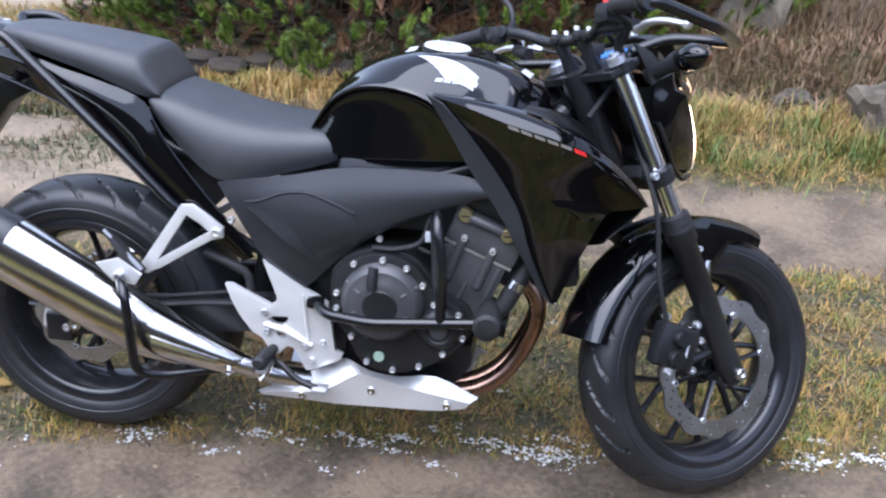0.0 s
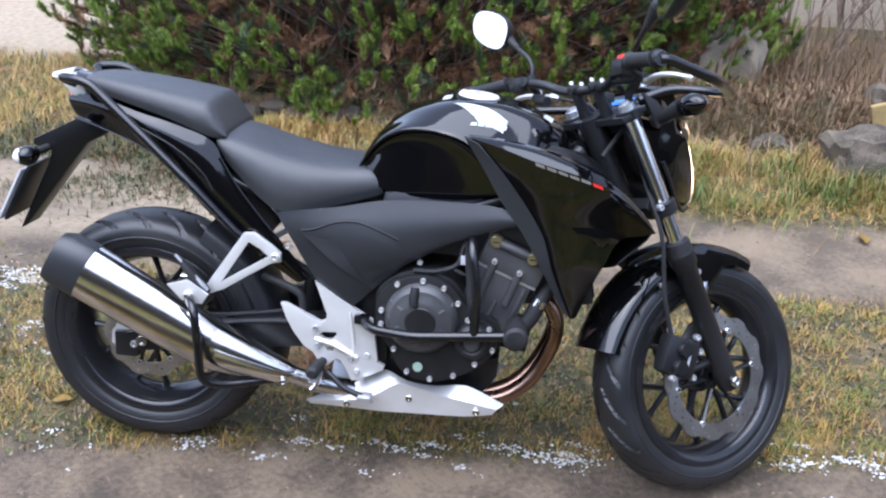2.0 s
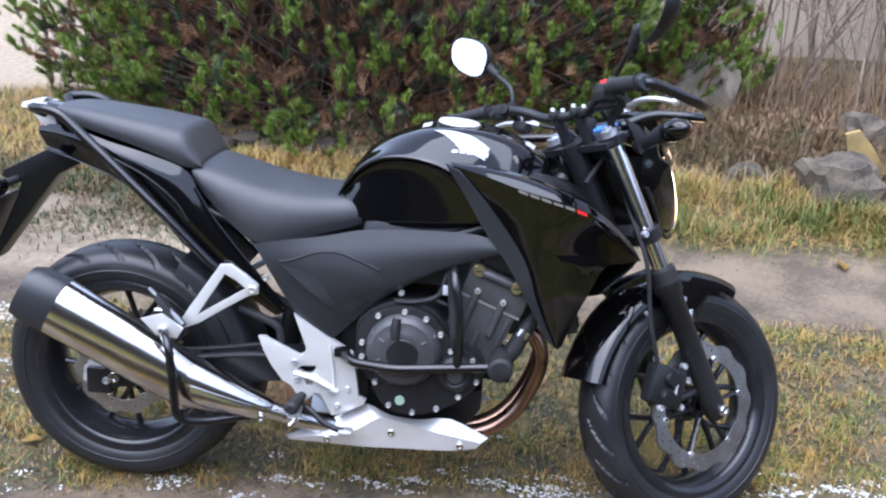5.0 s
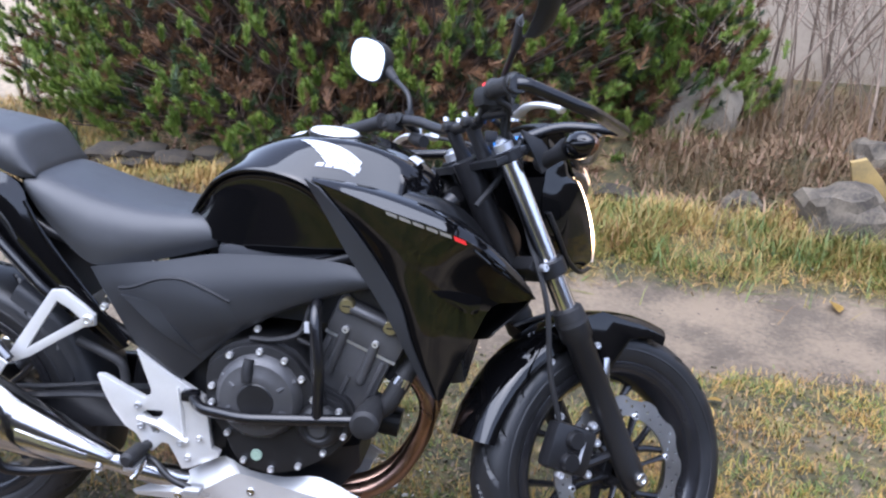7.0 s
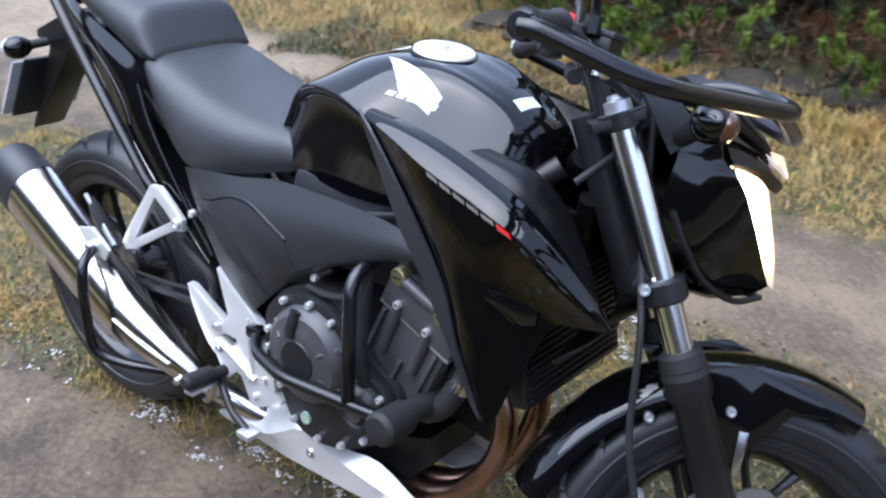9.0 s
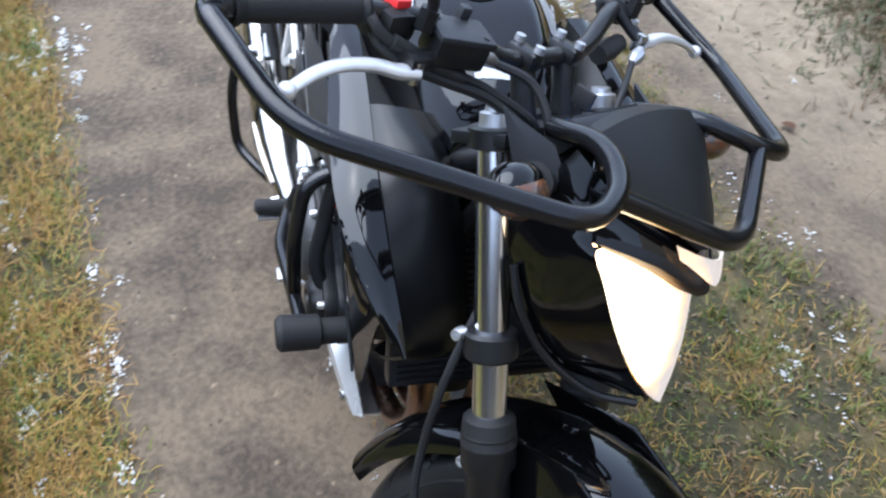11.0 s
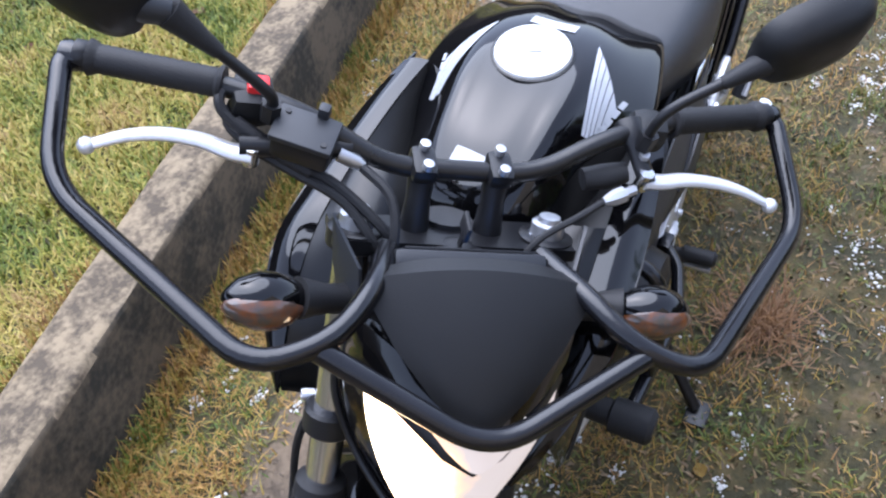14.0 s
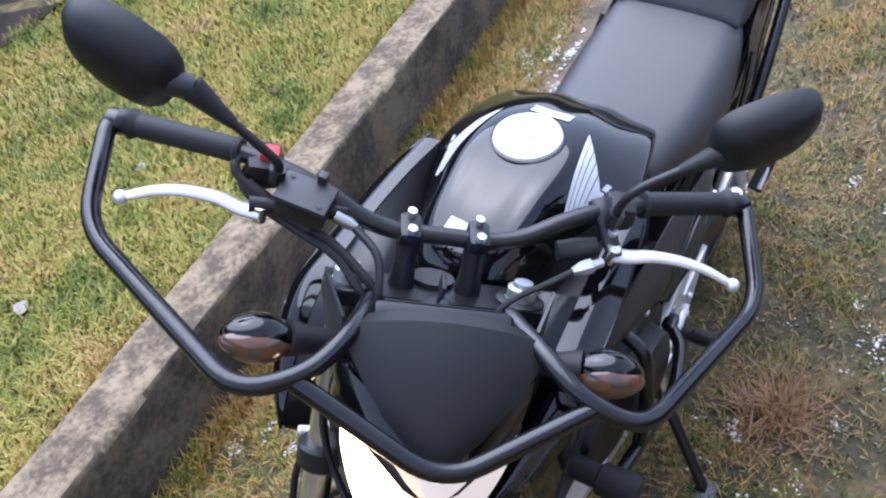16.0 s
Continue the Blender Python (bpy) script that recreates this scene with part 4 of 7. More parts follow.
def wheel(name, centre, r, w, front, tread):
    rim_r = 0.217
    rw = w * 0.455
    rim = [(rim_r + 0.013, -rw), (rim_r + 0.013, -rw + 0.007), (rim_r - 0.008, -rw + 0.014), (rim_r - 0.020, -0.014), (rim_r - 0.020, 0.014), (rim_r - 0.008, rw - 0.014), (rim_r + 0.013, rw - 0.007), (rim_r + 0.013, rw),
           (rim_r + 0.004, rw + 0.001), (rim_r - 0.010, rw - 0.004), (rim_r - 0.014, rw - 0.008), (rim_r - 0.03, 0.024), (rim_r - 0.036, 0.008), (rim_r - 0.036, -0.008), (rim_r - 0.03, -0.024), (rim_r - 0.014, -rw + 0.008), (rim_r - 0.010, -rw + 0.004), (rim_r + 0.004, -rw - 0.001)]
    base = part(name, lathe(rim, centre, 96), wheel_black, bike, "satin black cast wheel with thin spokes", front)
    prof = smooth_line([(a, b, 0) for a, b in tyre_profile(r, w, rim_r)], 8, closed=True)
    bm = lathe([(q.x, q.y) for q in prof], centre, 480)
    count = 20
    for v in bm.verts:
        # slanted grooves, every other one short, sunk into the crown
        d = v.co - V(centre)
        rad, ay = math.hypot(d.x, d.z), abs(d.y) / w
        if rad < r * 0.80 or ay < 0.06 or ay > 0.47:
            continue
        turn = math.atan2(d.z, d.x) / (2 * math.pi) * count * (-1 if front else 1)
        ph = (turn + ay * 2.3 + (0.5 if d.y < 0 else 0)) % 1.0
        n = int((turn + ay * 2.3) // 1) % 2
        if abs(ph - 0.5) < 0.075 and (n == 0 or ay > 0.14):
            k = 0.0075 / rad
            v.co = V(centre) + V((d.x * (1 - k), d.y, d.z * (1 - k)))
    part("tyre", bm, tread, base, "black road tyre with slanted tread grooves", front)
    # a raised ring on each sidewall
    for s in SIDES:
        part("sidewall_rib", lathe([(rim_r + 0.036, s * w * 0.492), (rim_r + 0.038, s * w * 0.508), (rim_r + 0.041, s * w * 0.506), (rim_r + 0.043, s * w * 0.492)], centre, 96, closed=False), tread, base, "", front)
    hub = [(0.012, -0.062), (0.03, -0.062), (0.034, -0.055), (0.036, -0.03), (0.046, -0.02), (0.046, 0.02), (0.036, 0.03), (0.034, 0.06), (0.012, 0.06)]
    part("hub", lathe(hub, centre, 40), wheel_black, base, "", front)
    for k in range(6):
        a = 2 * math.pi * k / 6 + 0.35
        bm = bmesh.new()

        def at(rad, da, y=0.0):
            return V(centre) + V((rad * math.cos(a + da), y, rad * math.sin(a + da)))

        tube([at(0.04, 0), at(0.075, 0), at(0.10, 0)], [0.014, 0.0105, 0.011], 8, bm, flat=0.8)
        for d in (-1, 1):
            tube([at(0.088, 0), at(0.12, d * 0.10), at(0.16, d * 0.20), at(0.192, d * 0.245)], [0.009, 0.0085, 0.008, 0.0115], 8, bm, flat=0.9)
        part("spoke", bm, wheel_black, base, "", front)
    return base


def disc(centre, ro, ri, y, waves, parent, front):
    cx, cz = centre[0], centre[2]
    n = waves * 10
    out = []
    for k in range(n):
        a = 2 * math.pi * k / n
        w = math.cos(a * waves)
        out.append((cx + (ro - 0.004 + 0.004 * (1 if w > 0 else -1) * abs(w) ** 0.5) * math.cos(a), cz + (ro - 0.004 + 0.004 * (1 if w > 0 else -1) * abs(w) ** 0.5) * math.sin(a)))
    inner = ring2((cx, cz), ri, 60)
    holes = [inner]
    for k in range(waves * 5):
        a = 2 * math.pi * k / (waves * 5)
        rr = ri + (ro - ri) * (0.25, 0.5, 0.72)[k % 3]
        holes.append(ring2((cx + rr * math.cos(a), cz + rr * math.sin(a)), 0.0032, 6))
    d = part("brake_disc", plate(out, y - 0.0025, y + 0.0025, holes), disc_steel, parent, "wave-edged drilled steel brake disc", front)
    for k in range(6):
        a = 2 * math.pi * k / 6 + 0.2
        p = [V((cx + q * math.cos(a), y + 0.004, cz + q * math.sin(a))) for q in (0.03, 0.07, ri + 0.004)]
        part("carrier_arm", tube(p, [0.010, 0.008, 0.012], 8, flat=0.5), wheel_black, parent, "", front)
    for k in range(6):
        a = 2 * math.pi * k / 6 + 0.2
        part("disc_rivet", bolt((cx + (ri + 0.002) * math.cos(a), y - 0.003, cz + (ri + 0.002) * math.sin(a)), 0.0075, 0.004), alloy, parent, "", front)


rear_wheel = wheel("rear_wheel", REAR, 0.312, 0.16, False, rear_tread)
front_wheel = wheel("front_wheel", FRONT, 0.30, 0.12, True, front_tread)
disc(FRONT, 0.16, 0.118, -0.072, 12, front_wheel, True)
disc(REAR, 0.12, 0.082, -0.085, 10, rear_wheel, False)
teeth = []
for k in range(164):
    a = 2 * math.pi * k / 164
    rr = 0.098 + (0.005 if k % 4 in (0, 1) else -0.003)
    teeth.append((rr * math.cos(a), 0.312 + rr * math.sin(a)))
part("sprocket", plate(teeth, 0.085, 0.092, [ring2((0, 0.312), 0.06, 24)]), steel, rear_wheel)

# ---------------------------------------------------------------- front fork, steered with the wheel
for s in SIDES:
    top = V((1.105, 0.108 * s, 0.948))
    part("fork_tube", tube([top, top - UP * 0.40], 0.0205, 20), chrome, bike, "chromed fork tube", True)
    low = [top - UP * q for q in (0.352, 0.358, 0.40, 0.41, 0.66, 0.70, 0.735, 0.745)]
    sl = part("fork_slider", tube(low, [0.026, 0.033, 0.033, 0.027, 0.027, 0.029, 0.026, 0.018], 18), satin_black, bike, "black fork slider with rubber dust seal", True)
    part("axle_nut", bolt(top - UP * 0.72 + V((0, 0.03 * s, 0)), 0.014, 0.010, side=s), steel, sl, "", True)
    part("dust_seal", tube([top - UP * q for q in (0.335, 0.340, 0.372, 0.376)], [0.024, 0.031, 0.034, 0.03], 18), rubber, sl, "", True)
    cap = tube([top + UP * q for q in (-0.01, 0.014, 0.016, 0.022, 0.0225)], [0.019, 0.019, 0.013, 0.012, 0.005], 12)
    part("fork_cap", cap, alloy, bike, "bright alloy fork cap", True)
    ringp = [top - UP * q for q in (0.232, 0.236, 0.262, 0.266)]
    rg = part("lower_clamp", tube(ringp, [0.028, 0.0315, 0.0315, 0.028], 20), satin_black, bike, "", True)
    part("clamp_bolt", bolt(top - UP * 0.25 + V((-0.03, 0.02 * s, 0)), 0.008, 0.012, side=s), alloy, rg, "", True)
bm = plate([(1.07, 0.925), (1.135, 0.958), (1.14, 0.945), (1.075, 0.912)], -0.135, 0.135, bevel=0.003)
top_clamp = part("top_clamp", bm, satin_black, bike, "black triple clamp", True)
for s in SIDES:
    c = V((1.105, 0.108 * s, 0.948))
    part("clamp_ring", tube([c - UP * 0.024, c - UP * 0.022, c - UP * 0.002, c], [0.028, 0.031, 0.031, 0.028], 18), satin_black, top_clamp, "", True)
bm = tube([(1.19, 0, 0.72), (1.20, 0, 0.70)], 0.03, 12)
block((1.17, -0.10, 0.705), (1.235, 0.10, 0.735), 0.006, bm, Matrix.Translation((1.2, 0, 0.72)) @ Matrix.Rotation(RAKE, 4, "Y") @ Matrix.Translation((-1.2, 0, -0.72)))
part("lower_yoke", bm, satin_black, bike, "", True)
part("steering_stem", tube([(1.075, 0, 0.935), (1.19, 0, 0.70)], 0.028, 14), satin_black, bike, "", True)
key_c = V((1.132, 0, 0.955))
lock = part("ignition_lock", tube([key_c - UP * 0.05, key_c - UP * 0.002, key_c, key_c + UP * 0.002], [0.027, 0.027, 0.025, 0.012], 18), satin_black, bike, "", True)
part("lock_shroud", tube([key_c - UP * 0.03, key_c - UP * 0.012, key_c - UP * 0.01], [0.04, 0.038, 0.034], 20), matte_black, lock, "", True)
part("key", block((1.128, -0.0015, 0.955), (1.138, 0.0015, 0.985), 0.001), satin_black, lock, "black ignition key", True)
part("key_head", block((1.118, -0.003, 0.975), (1.146, 0.003, 0.998), 0.003), rubber, lock, "", True)

# ---------------------------------------------------------------- handlebar and controls
half = [(1.065, 0.0, 1.0), (1.065, 0.085, 1.0), (1.035, 0.160, 1.032), (1.005, 0.24, 1.036), (0.962, 0.392, 1.022)]
line = [(x, -y, z) for x, y, z in reversed(half[1:])] + half
handlebar = part("handlebar", tube(bent(line, 0.05), 0.0112, 14), bar_black, bike, "black tubular handlebar", True)
for s in SIDES:
    rs = part("riser", tube([(1.098, 0.042 * s, 0.935), (1.08, 0.042 * s, 0.97), (1.066, 0.042 * s, 0.999)], [0.017, 0.0135, 0.0155], 14), satin_black, handlebar, "", True)
    part("bar_clamp", block((1.044, 0.028 if s > 0 else -0.057, 0.994), (1.086, 0.057 if s > 0 else -0.028, 1.016), 0.009), satin_black, handlebar, "", True)
    for dx in (-0.0145, 0.0145):
        c = V((1.065 + dx, 0.042 * s, 1.016))
        part("clamp_screw", tube([c, c + V((0, 0, 0.008)), c + V((0, 0, 0.0085))], [0.0062, 0.0058, 0.002], 10), alloy, handlebar, "bright socket screw", True)

A, B = V((1.000, 0.252, 1.0355)), V((0.9635, 0.385, 1.0225))


def on_bar(t, s):
    q = A.lerp(B, t)
    return V((q.x, q.y * s, q.z))


for s in SIDES:
    pts, rr = [], []
    for k in range(34):
        t = k / 33
        pts.append(on_bar(t, s))
        rr.append(0.0150 + (0.0008 if k % 2 else 0) + (0.0035 if k < 2 or k > 31 else 0))
    g = part("grip", tube(pts, rr, 18), rubber, handlebar, "black ribbed rubber grip", True)
    part("bar_end", tube([on_bar(1.0, s), on_bar(1.03, s), on_bar(1.10, s), on_bar(1.12, s)], [0.014, 0.0165, 0.0165, 0.01], 14), satin_black, handlebar, "", True)

# right switch box with the red stop switch, and the brake's master cylinder
sw = part("switch_box", block((0.980, -0.246, 1.004), (1.034, -0.200, 1.045), 0.017), dark_plastic, handlebar, "black switch housing", True)
part("stop_switch", block((0.999, -0.230, 1.038), (1.020, -0.207, 1.053), 0.004), red_plastic, sw, "red engine stop switch", True)
part("throttle_cable", tube(smooth_line([(0.998, -0.245, 1.035), (1.018, -0.257, 1.033), (1.034, -0.245, 1.020), (1.060, -0.192, 1.000), (1.086, -0.131, 0.985), (1.130, -0.072, 0.955), (1.125, -0.05, 0.90), (1.07, -0.06, 0.84)]), 0.0058, 8), rubber, handlebar, "", True)
part("throttle_cable", tube(smooth_line([(1.000, -0.238, 1.022), (1.030, -0.246, 1.010), (1.052, -0.215, 0.996), (1.070, -0.180, 0.988), (1.098, -0.125, 0.975), (1.136, -0.085, 0.945), (1.12, -0.04, 0.88)]), 0.0058, 8), rubber, handlebar, "", True)
along_bar = Matrix.Translation((1.0615, -0.171, 1.040)) @ Matrix.Rotation(radians(-20.6), 4, "Z") @ Matrix.Rotation(radians(6), 4, "Y")
mc = part("master_cylinder", block((-0.021, -0.032, -0.034), (0.021, 0.030, -0.004), 0.006, None, along_bar), satin_black, handlebar, "black brake fluid reservoir", True)
part("reservoir_lid", block((-0.023, -0.034, -0.005), (0.023, 0.032, 0.003), 0.003, None, along_bar), matte_black, mc, "", True)
for dx, dy in ((-0.014, -0.024), (0.014, 0.022)):
    part("lid_screw", tube([along_bar @ V((dx, dy, 0.001)), along_bar @ V((dx, dy, 0.0045))], 0.0032, 8), satin_black, mc, "", True)
part("switch_lug", block((-0.030, 0.004, 0.0), (-0.018, 0.016, 0.016), 0.003, None, along_bar), matte_black, mc, "", True)
part("cylinder_body", tube([(1.055, -0.235, 1.005), (1.055, -0.12, 1.012)], 0.012, 12), satin_black, mc, "", True)
part("banjo_bolt", tube([(1.064, -0.134, 1.012), (1.070, -0.116, 1.008), (1.073, -0.108, 1.005)], [0.0085, 0.0085, 0.006], 10), disc_steel, mc, "bright banjo bolt", True)
part("brake_hose", tube(smooth_line([(1.071, -0.112, 1.006), (1.11, -0.080, 0.998), (1.15, -0.075, 0.96), (1.16, -0.08, 0.90), (1.17, -0.085, 0.80), (1.19, -0.13, 0.66), (1.205, -0.125, 0.52), (1.235, -0.115, 0.42)]), 0.0055, 8), rubber, handlebar, "black brake hose", True)


def lever(pivot, ball, bow):
    p, b = V(pivot), V(ball)
    d = b - p
    mid = [p + d * t + V(bow) * h for t, h in ((0, 0), (0.14, 0.15), (0.32, 0.75), (0.55, 1.0), (0.75, 0.8), (0.9, 0.35), (1.0, 0))]
    m = smooth_line(mid, 4)
    n = len(m)
    return tube(m, [0.0125 - 0.0062 * (k / (n - 1)) ** 0.6 for k in range(n)], 12, flat=0.7), b


for pv, bl, bow in (((1.060, -0.222, 0.998), (1.055, -0.383, 0.989), (-0.012, 0, 0.010)), ((1.068, 0.212, 1.008), (1.076, 0.382, 0.987), (-0.008, 0, 0.010))):
    bm, b = lever(pv, bl, bow)
    lv = part("hand_lever", bm, polished, handlebar, "polished alloy hand lever", True)
    bm = bmesh.new()
    bmesh.ops.create_icosphere(bm, subdivisions=2, radius=0.0095, matrix=Matrix.Translation(b))
    part("lever_ball", bm, polished, lv, "", True)
    pc = V(pv)
    part("lever_pivot", tube([pc + V((0, 0, -0.012)), pc + V((0, 0, 0.012)), pc + V((0, 0, 0.0125))], [0.009, 0.009, 0.003], 10), steel, lv, "", True)
part("cable_sleeve", tube(smooth_line([(1.036, -0.241, 1.019), (1.060, -0.192, 1.001), (1.074, -0.16, 0.993)]), 0.0085, 10), rubber, handlebar, "", True)
bm = tube(smooth_line([(1.008, 0.198, 1.037), (1.030, 0.202, 1.032), (1.052, 0.209, 1.018), (1.074, 0.217, 1.008)], 3), [0.018, 0.018, 0.017, 0.015, 0.013, 0.0115, 0.011, 0.011, 0.011, 0.010], 12, flat=0.75)
lp = part("clutch_perch", bm, satin_black, handlebar, "black clutch lever perch", True)
part("perch_bolt", tube([(1.049, 0.209, 1.022), (1.050, 0.209, 1.032), (1.0501, 0.209, 1.0325)], [0.007, 0.0065, 0.003], 10), alloy, lp, "", True)
part("cable_adjuster", tube([(1.080, 0.200, 1.004), (1.085, 0.188, 1.002), (1.086, 0.186, 1.002), (1.090, 0.174, 0.999), (1.094, 0.162, 0.996)], [0.006, 0.006, 0.0095, 0.0095, 0.005], 8), alloy, lp, "bright cable adjuster", True)
part("clutch_cable", tube(smooth_line([(1.094, 0.162, 0.996), (1.112, 0.130, 0.988), (1.135, 0.085, 0.975), (1.15, 0.06, 0.93), (1.13, 0.06, 0.85)]), 0.0042, 8), rubber, handlebar, "", True)
sw = part("switch_box", block((0.990, 0.200, 1.008), (1.032, 0.244, 1.050), 0.016), dark_plastic, handlebar, "black switch housing", True)
part("horn_button", block((0.985, 0.212, 1.018), (0.997, 0.228, 1.030), 0.003), rubber, sw, "", True)
part("perch_rubber", tube([(1.052, 0.150, 0.985), (1.05, 0.175, 0.99), (1.048, 0.20, 0.998)], [0.013, 0.015, 0.012], 12), rubber, handlebar, "", True)

# lever guards: a bent tube from each bar end, joined by a V in front
g_half = [(0.958, 0.405, 1.018), (0.972, 0.412, 1.018), (1.100, 0.414, 0.982), (1.305, 0.225, 0.982), (1.282, 0.150, 0.996), (1.225, 0.108, 1.002), (1.155, 0.084, 0.973)]
for s in SIDES:
    ln = bent([(x, y * s, z) for x, y, z in g_half], 0.045, 6)
    lg = part("lever_guard", tube(ln, 0.0115, 14), guard_black, bike, "black steel tube lever guard", True)
    part("guard_clip", tube([(0.966, 0.388 * s, 1.021), (0.960, 0.404 * s, 1.019), (0.957, 0.412 * s, 1.018)], [0.013, 0.017, 0.015], 12), guard_black, lg, "", True)
part("guard_bolt", tube([(0.950, 0.398, 1.020), (0.949, 0.398, 1.034), (0.9488, 0.398, 1.0345)], [0.008, 0.008, 0.004], 10), bolt_bright, lg, "bright bolt head", True)
part("guard_brace", tube(bent([(1.285, -0.172, 0.990), (1.372, 0.0, 0.946), (1.285, 0.172, 0.990)], 0.05, 8), 0.0115, 14), guard_black, bike, "black tube joining the lever guards", True)

# mirrors
for s in SIDES:
    dz = 0.0 if s > 0 else -0.022
    st = [(1.042, 0.207 * s, 1.035), (1.043, 0.207 * s, 1.072 + dz / 2), (1.041, 0.220 * s, 1.098 + dz), (1.034, 0.26 * s, 1.128 + dz), (1.028, 0.30 * s, 1.158 + dz)]
    mi = part("mirror_stem", tube(smooth_line(st, 5), 0.0062, 10), satin_black, bike, "thin black mirror stem", True)
    part("stem_boot", tube([(1.034, 0.262 * s, 1.130 + dz), (1.031, 0.28 * s, 1.143 + dz), (1.026, 0.31 * s, 1.166 + dz)], [0.0075, 0.0105, 0.0165], 12), rubber, mi, "", True)
    part("stem_nut", tube([(1.042, 0.207 * s, 1.034), (1.0425, 0.207 * s, 1.056)], 0.011, 6), satin_black, mi, "", True)
    c = V((1.002, 0.340, 1.186)) if s > 0 else V((1.003, -0.377, 1.164))
    u = V((-0.25, 0.92 * s, 0.34)).normalized()
    n = V((-1.0, -0.30 * s, 0.08)).normalized()
    n = (n - u * n.dot(u)).normalized()
    v = u.cross(n) * s
    outl = [(-0.068, -0.014), (-0.060, -0.040), (-0.025, -0.050), (0.030, -0.044), (0.070, -0.024), (0.086, 0.012), (0.072, 0.040), (0.020, 0.050), (-0.035, 0.044), (-0.062, 0.022)]
    outl = [(q.x * 0.92, q.y * 0.95) for q in smooth_line([(a, b, 0) for a, b in outl], 4, closed=True)]
    rings = []
    for d, sc in ((0.004, 0.985), (0.0, 1.0), (-0.014, 0.97), (-0.028, 0.84), (-0.038, 0.6), (-0.042, 0.3)):
        rings.append([c + u * a * sc + v * b * sc + n * d for a, b in outl])
    root = V((1.026, 0.31 * s, 1.166 + dz))
    part("mirror_neck", tube([root, root.lerp(c - n * 0.03, 0.3), root.lerp(c - n * 0.03, 0.65)], [0.014, 0.016, 0.013], 12), matte_black, mi, "", True)
    part("mirror_housing", loft(rings), dark_plastic, mi, "matte black mirror housing", True)
    g = bmesh.new()
    g.faces.new([g.verts.new(c + u * a * 0.93 + v * b * 0.92 + n * 0.0045) for a, b in outl])
    part("mirror_glass", g, mirror_glass, mi, "silvered mirror glass", True)

# front indicators
for s in SIDES:
    b0, b1 = V((1.185, 0.10 * s, 0.925)), V((1.205, 0.175 * s, 0.952))
    t1 = V((1.212, 0.250 * s, 0.958))
    ind = part("indicator_stalk", tube([b0, b0.lerp(b1, 0.6), b1], [0.016, 0.0155, 0.022], 12), rubber, bike, "", True)
    q = [b1.lerp(t1, k) for k in (-0.05, 0.1, 0.3, 0.55, 0.8, 0.94, 1.0)]
    part("indicator_body", tube(q, [0.014, 0.021, 0.0265, 0.027, 0.020, 0.010, 0.003], 14), gloss_black, ind, "black indicator housing", True)
    q = [p + V((0.0095, 0, -0.002)) for p in q]
    part("indicator_lens", tube(q, [0.008, 0.0175, 0.0235, 0.0235, 0.0175, 0.0085, 0.002], 14), amber_lens, ind, "clear and amber indicator lens", True)

# headlamp, cowl and side shields
def across(rows):
    """Rows of points for the right half, from the edge to the middle, made whole."""
    return [[V(p) for p in r] + [V((p[0], -p[1], p[2])) for p in reversed(r[:-1])] for r in rows]


rows = across([[(1.196, -0.108, 0.992), (1.192, -0.06, 1.006), (1.19, 0, 1.010)], [(1.216, -0.1165, 1.004), (1.212, -0.06, 1.013), (1.210, 0, 1.016)], [(1.232, -0.1155, 0.994), (1.238, -0.06, 1.000), (1.240, 0, 1.003)],
               [(1.272, -0.086, 0.966), (1.285, -0.045, 0.970), (1.289, 0, 0.972)], [(1.312, -0.050, 0.943), (1.320, -0.026, 0.944), (1.323, 0, 0.945)], [(1.338, -0.018, 0.926), (1.341, -0.009, 0.925), (1.342, 0, 0.925)]])
cowl = part("headlamp_cowl", sheet(rows, 4, 1, 0.004), dark_plastic, bike, "matte black headlamp cowl", True, sharp=18)
rows = across([[(1.264, -0.106, 0.903), (1.312, -0.060, 0.892), (1.345, 0, 0.873)], [(1.295, -0.098, 0.868), (1.334, -0.052, 0.852), (1.355, 0, 0.840)], [(1.325, -0.076, 0.818), (1.357, -0.04, 0.804), (1.368, 0, 0.798)], [(1.352, -0.045, 0.772), (1.372, -0.024, 0.765), (1.378, 0, 0.762)], [(1.372, -0.014, 0.742), (1.381, -0.007, 0.738), (1.384, 0, 0.736)]])
lamp = part("headlamp_lens", sheet(rows, 4, 4, 0.003), headlamp_glow, bike, "lit warm white headlamp", True)
rows = across([[(1.250, -0.100, 0.915), (1.285, -0.06, 0.915), (1.30, 0, 0.915)], [(1.265, -0.092, 0.85), (1.29, -0.05, 0.85), (1.305, 0, 0.85)], [(1.295, -0.065, 0.79), (1.32, -0.04, 0.785), (1.33, 0, 0.78)], [(1.335, -0.02, 0.738), (1.35, -0.01, 0.735), (1.355, 0, 0.733)]])
part("lamp_housing", sheet(rows, 3, 3, 0.003), satin_black, lamp, "", True)
rows = across([[(1.326, -0.050, 0.930), (1.346, -0.029, 0.926), (1.358, 0, 0.922)], [(1.336, -0.046, 0.917), (1.357, -0.026, 0.907), (1.3690, 0, 0.895)]])
part("position_lamp", sheet(rows, 4, 2, 0.003), headlamp_glow, lamp, "lit narrow position lamp", True)


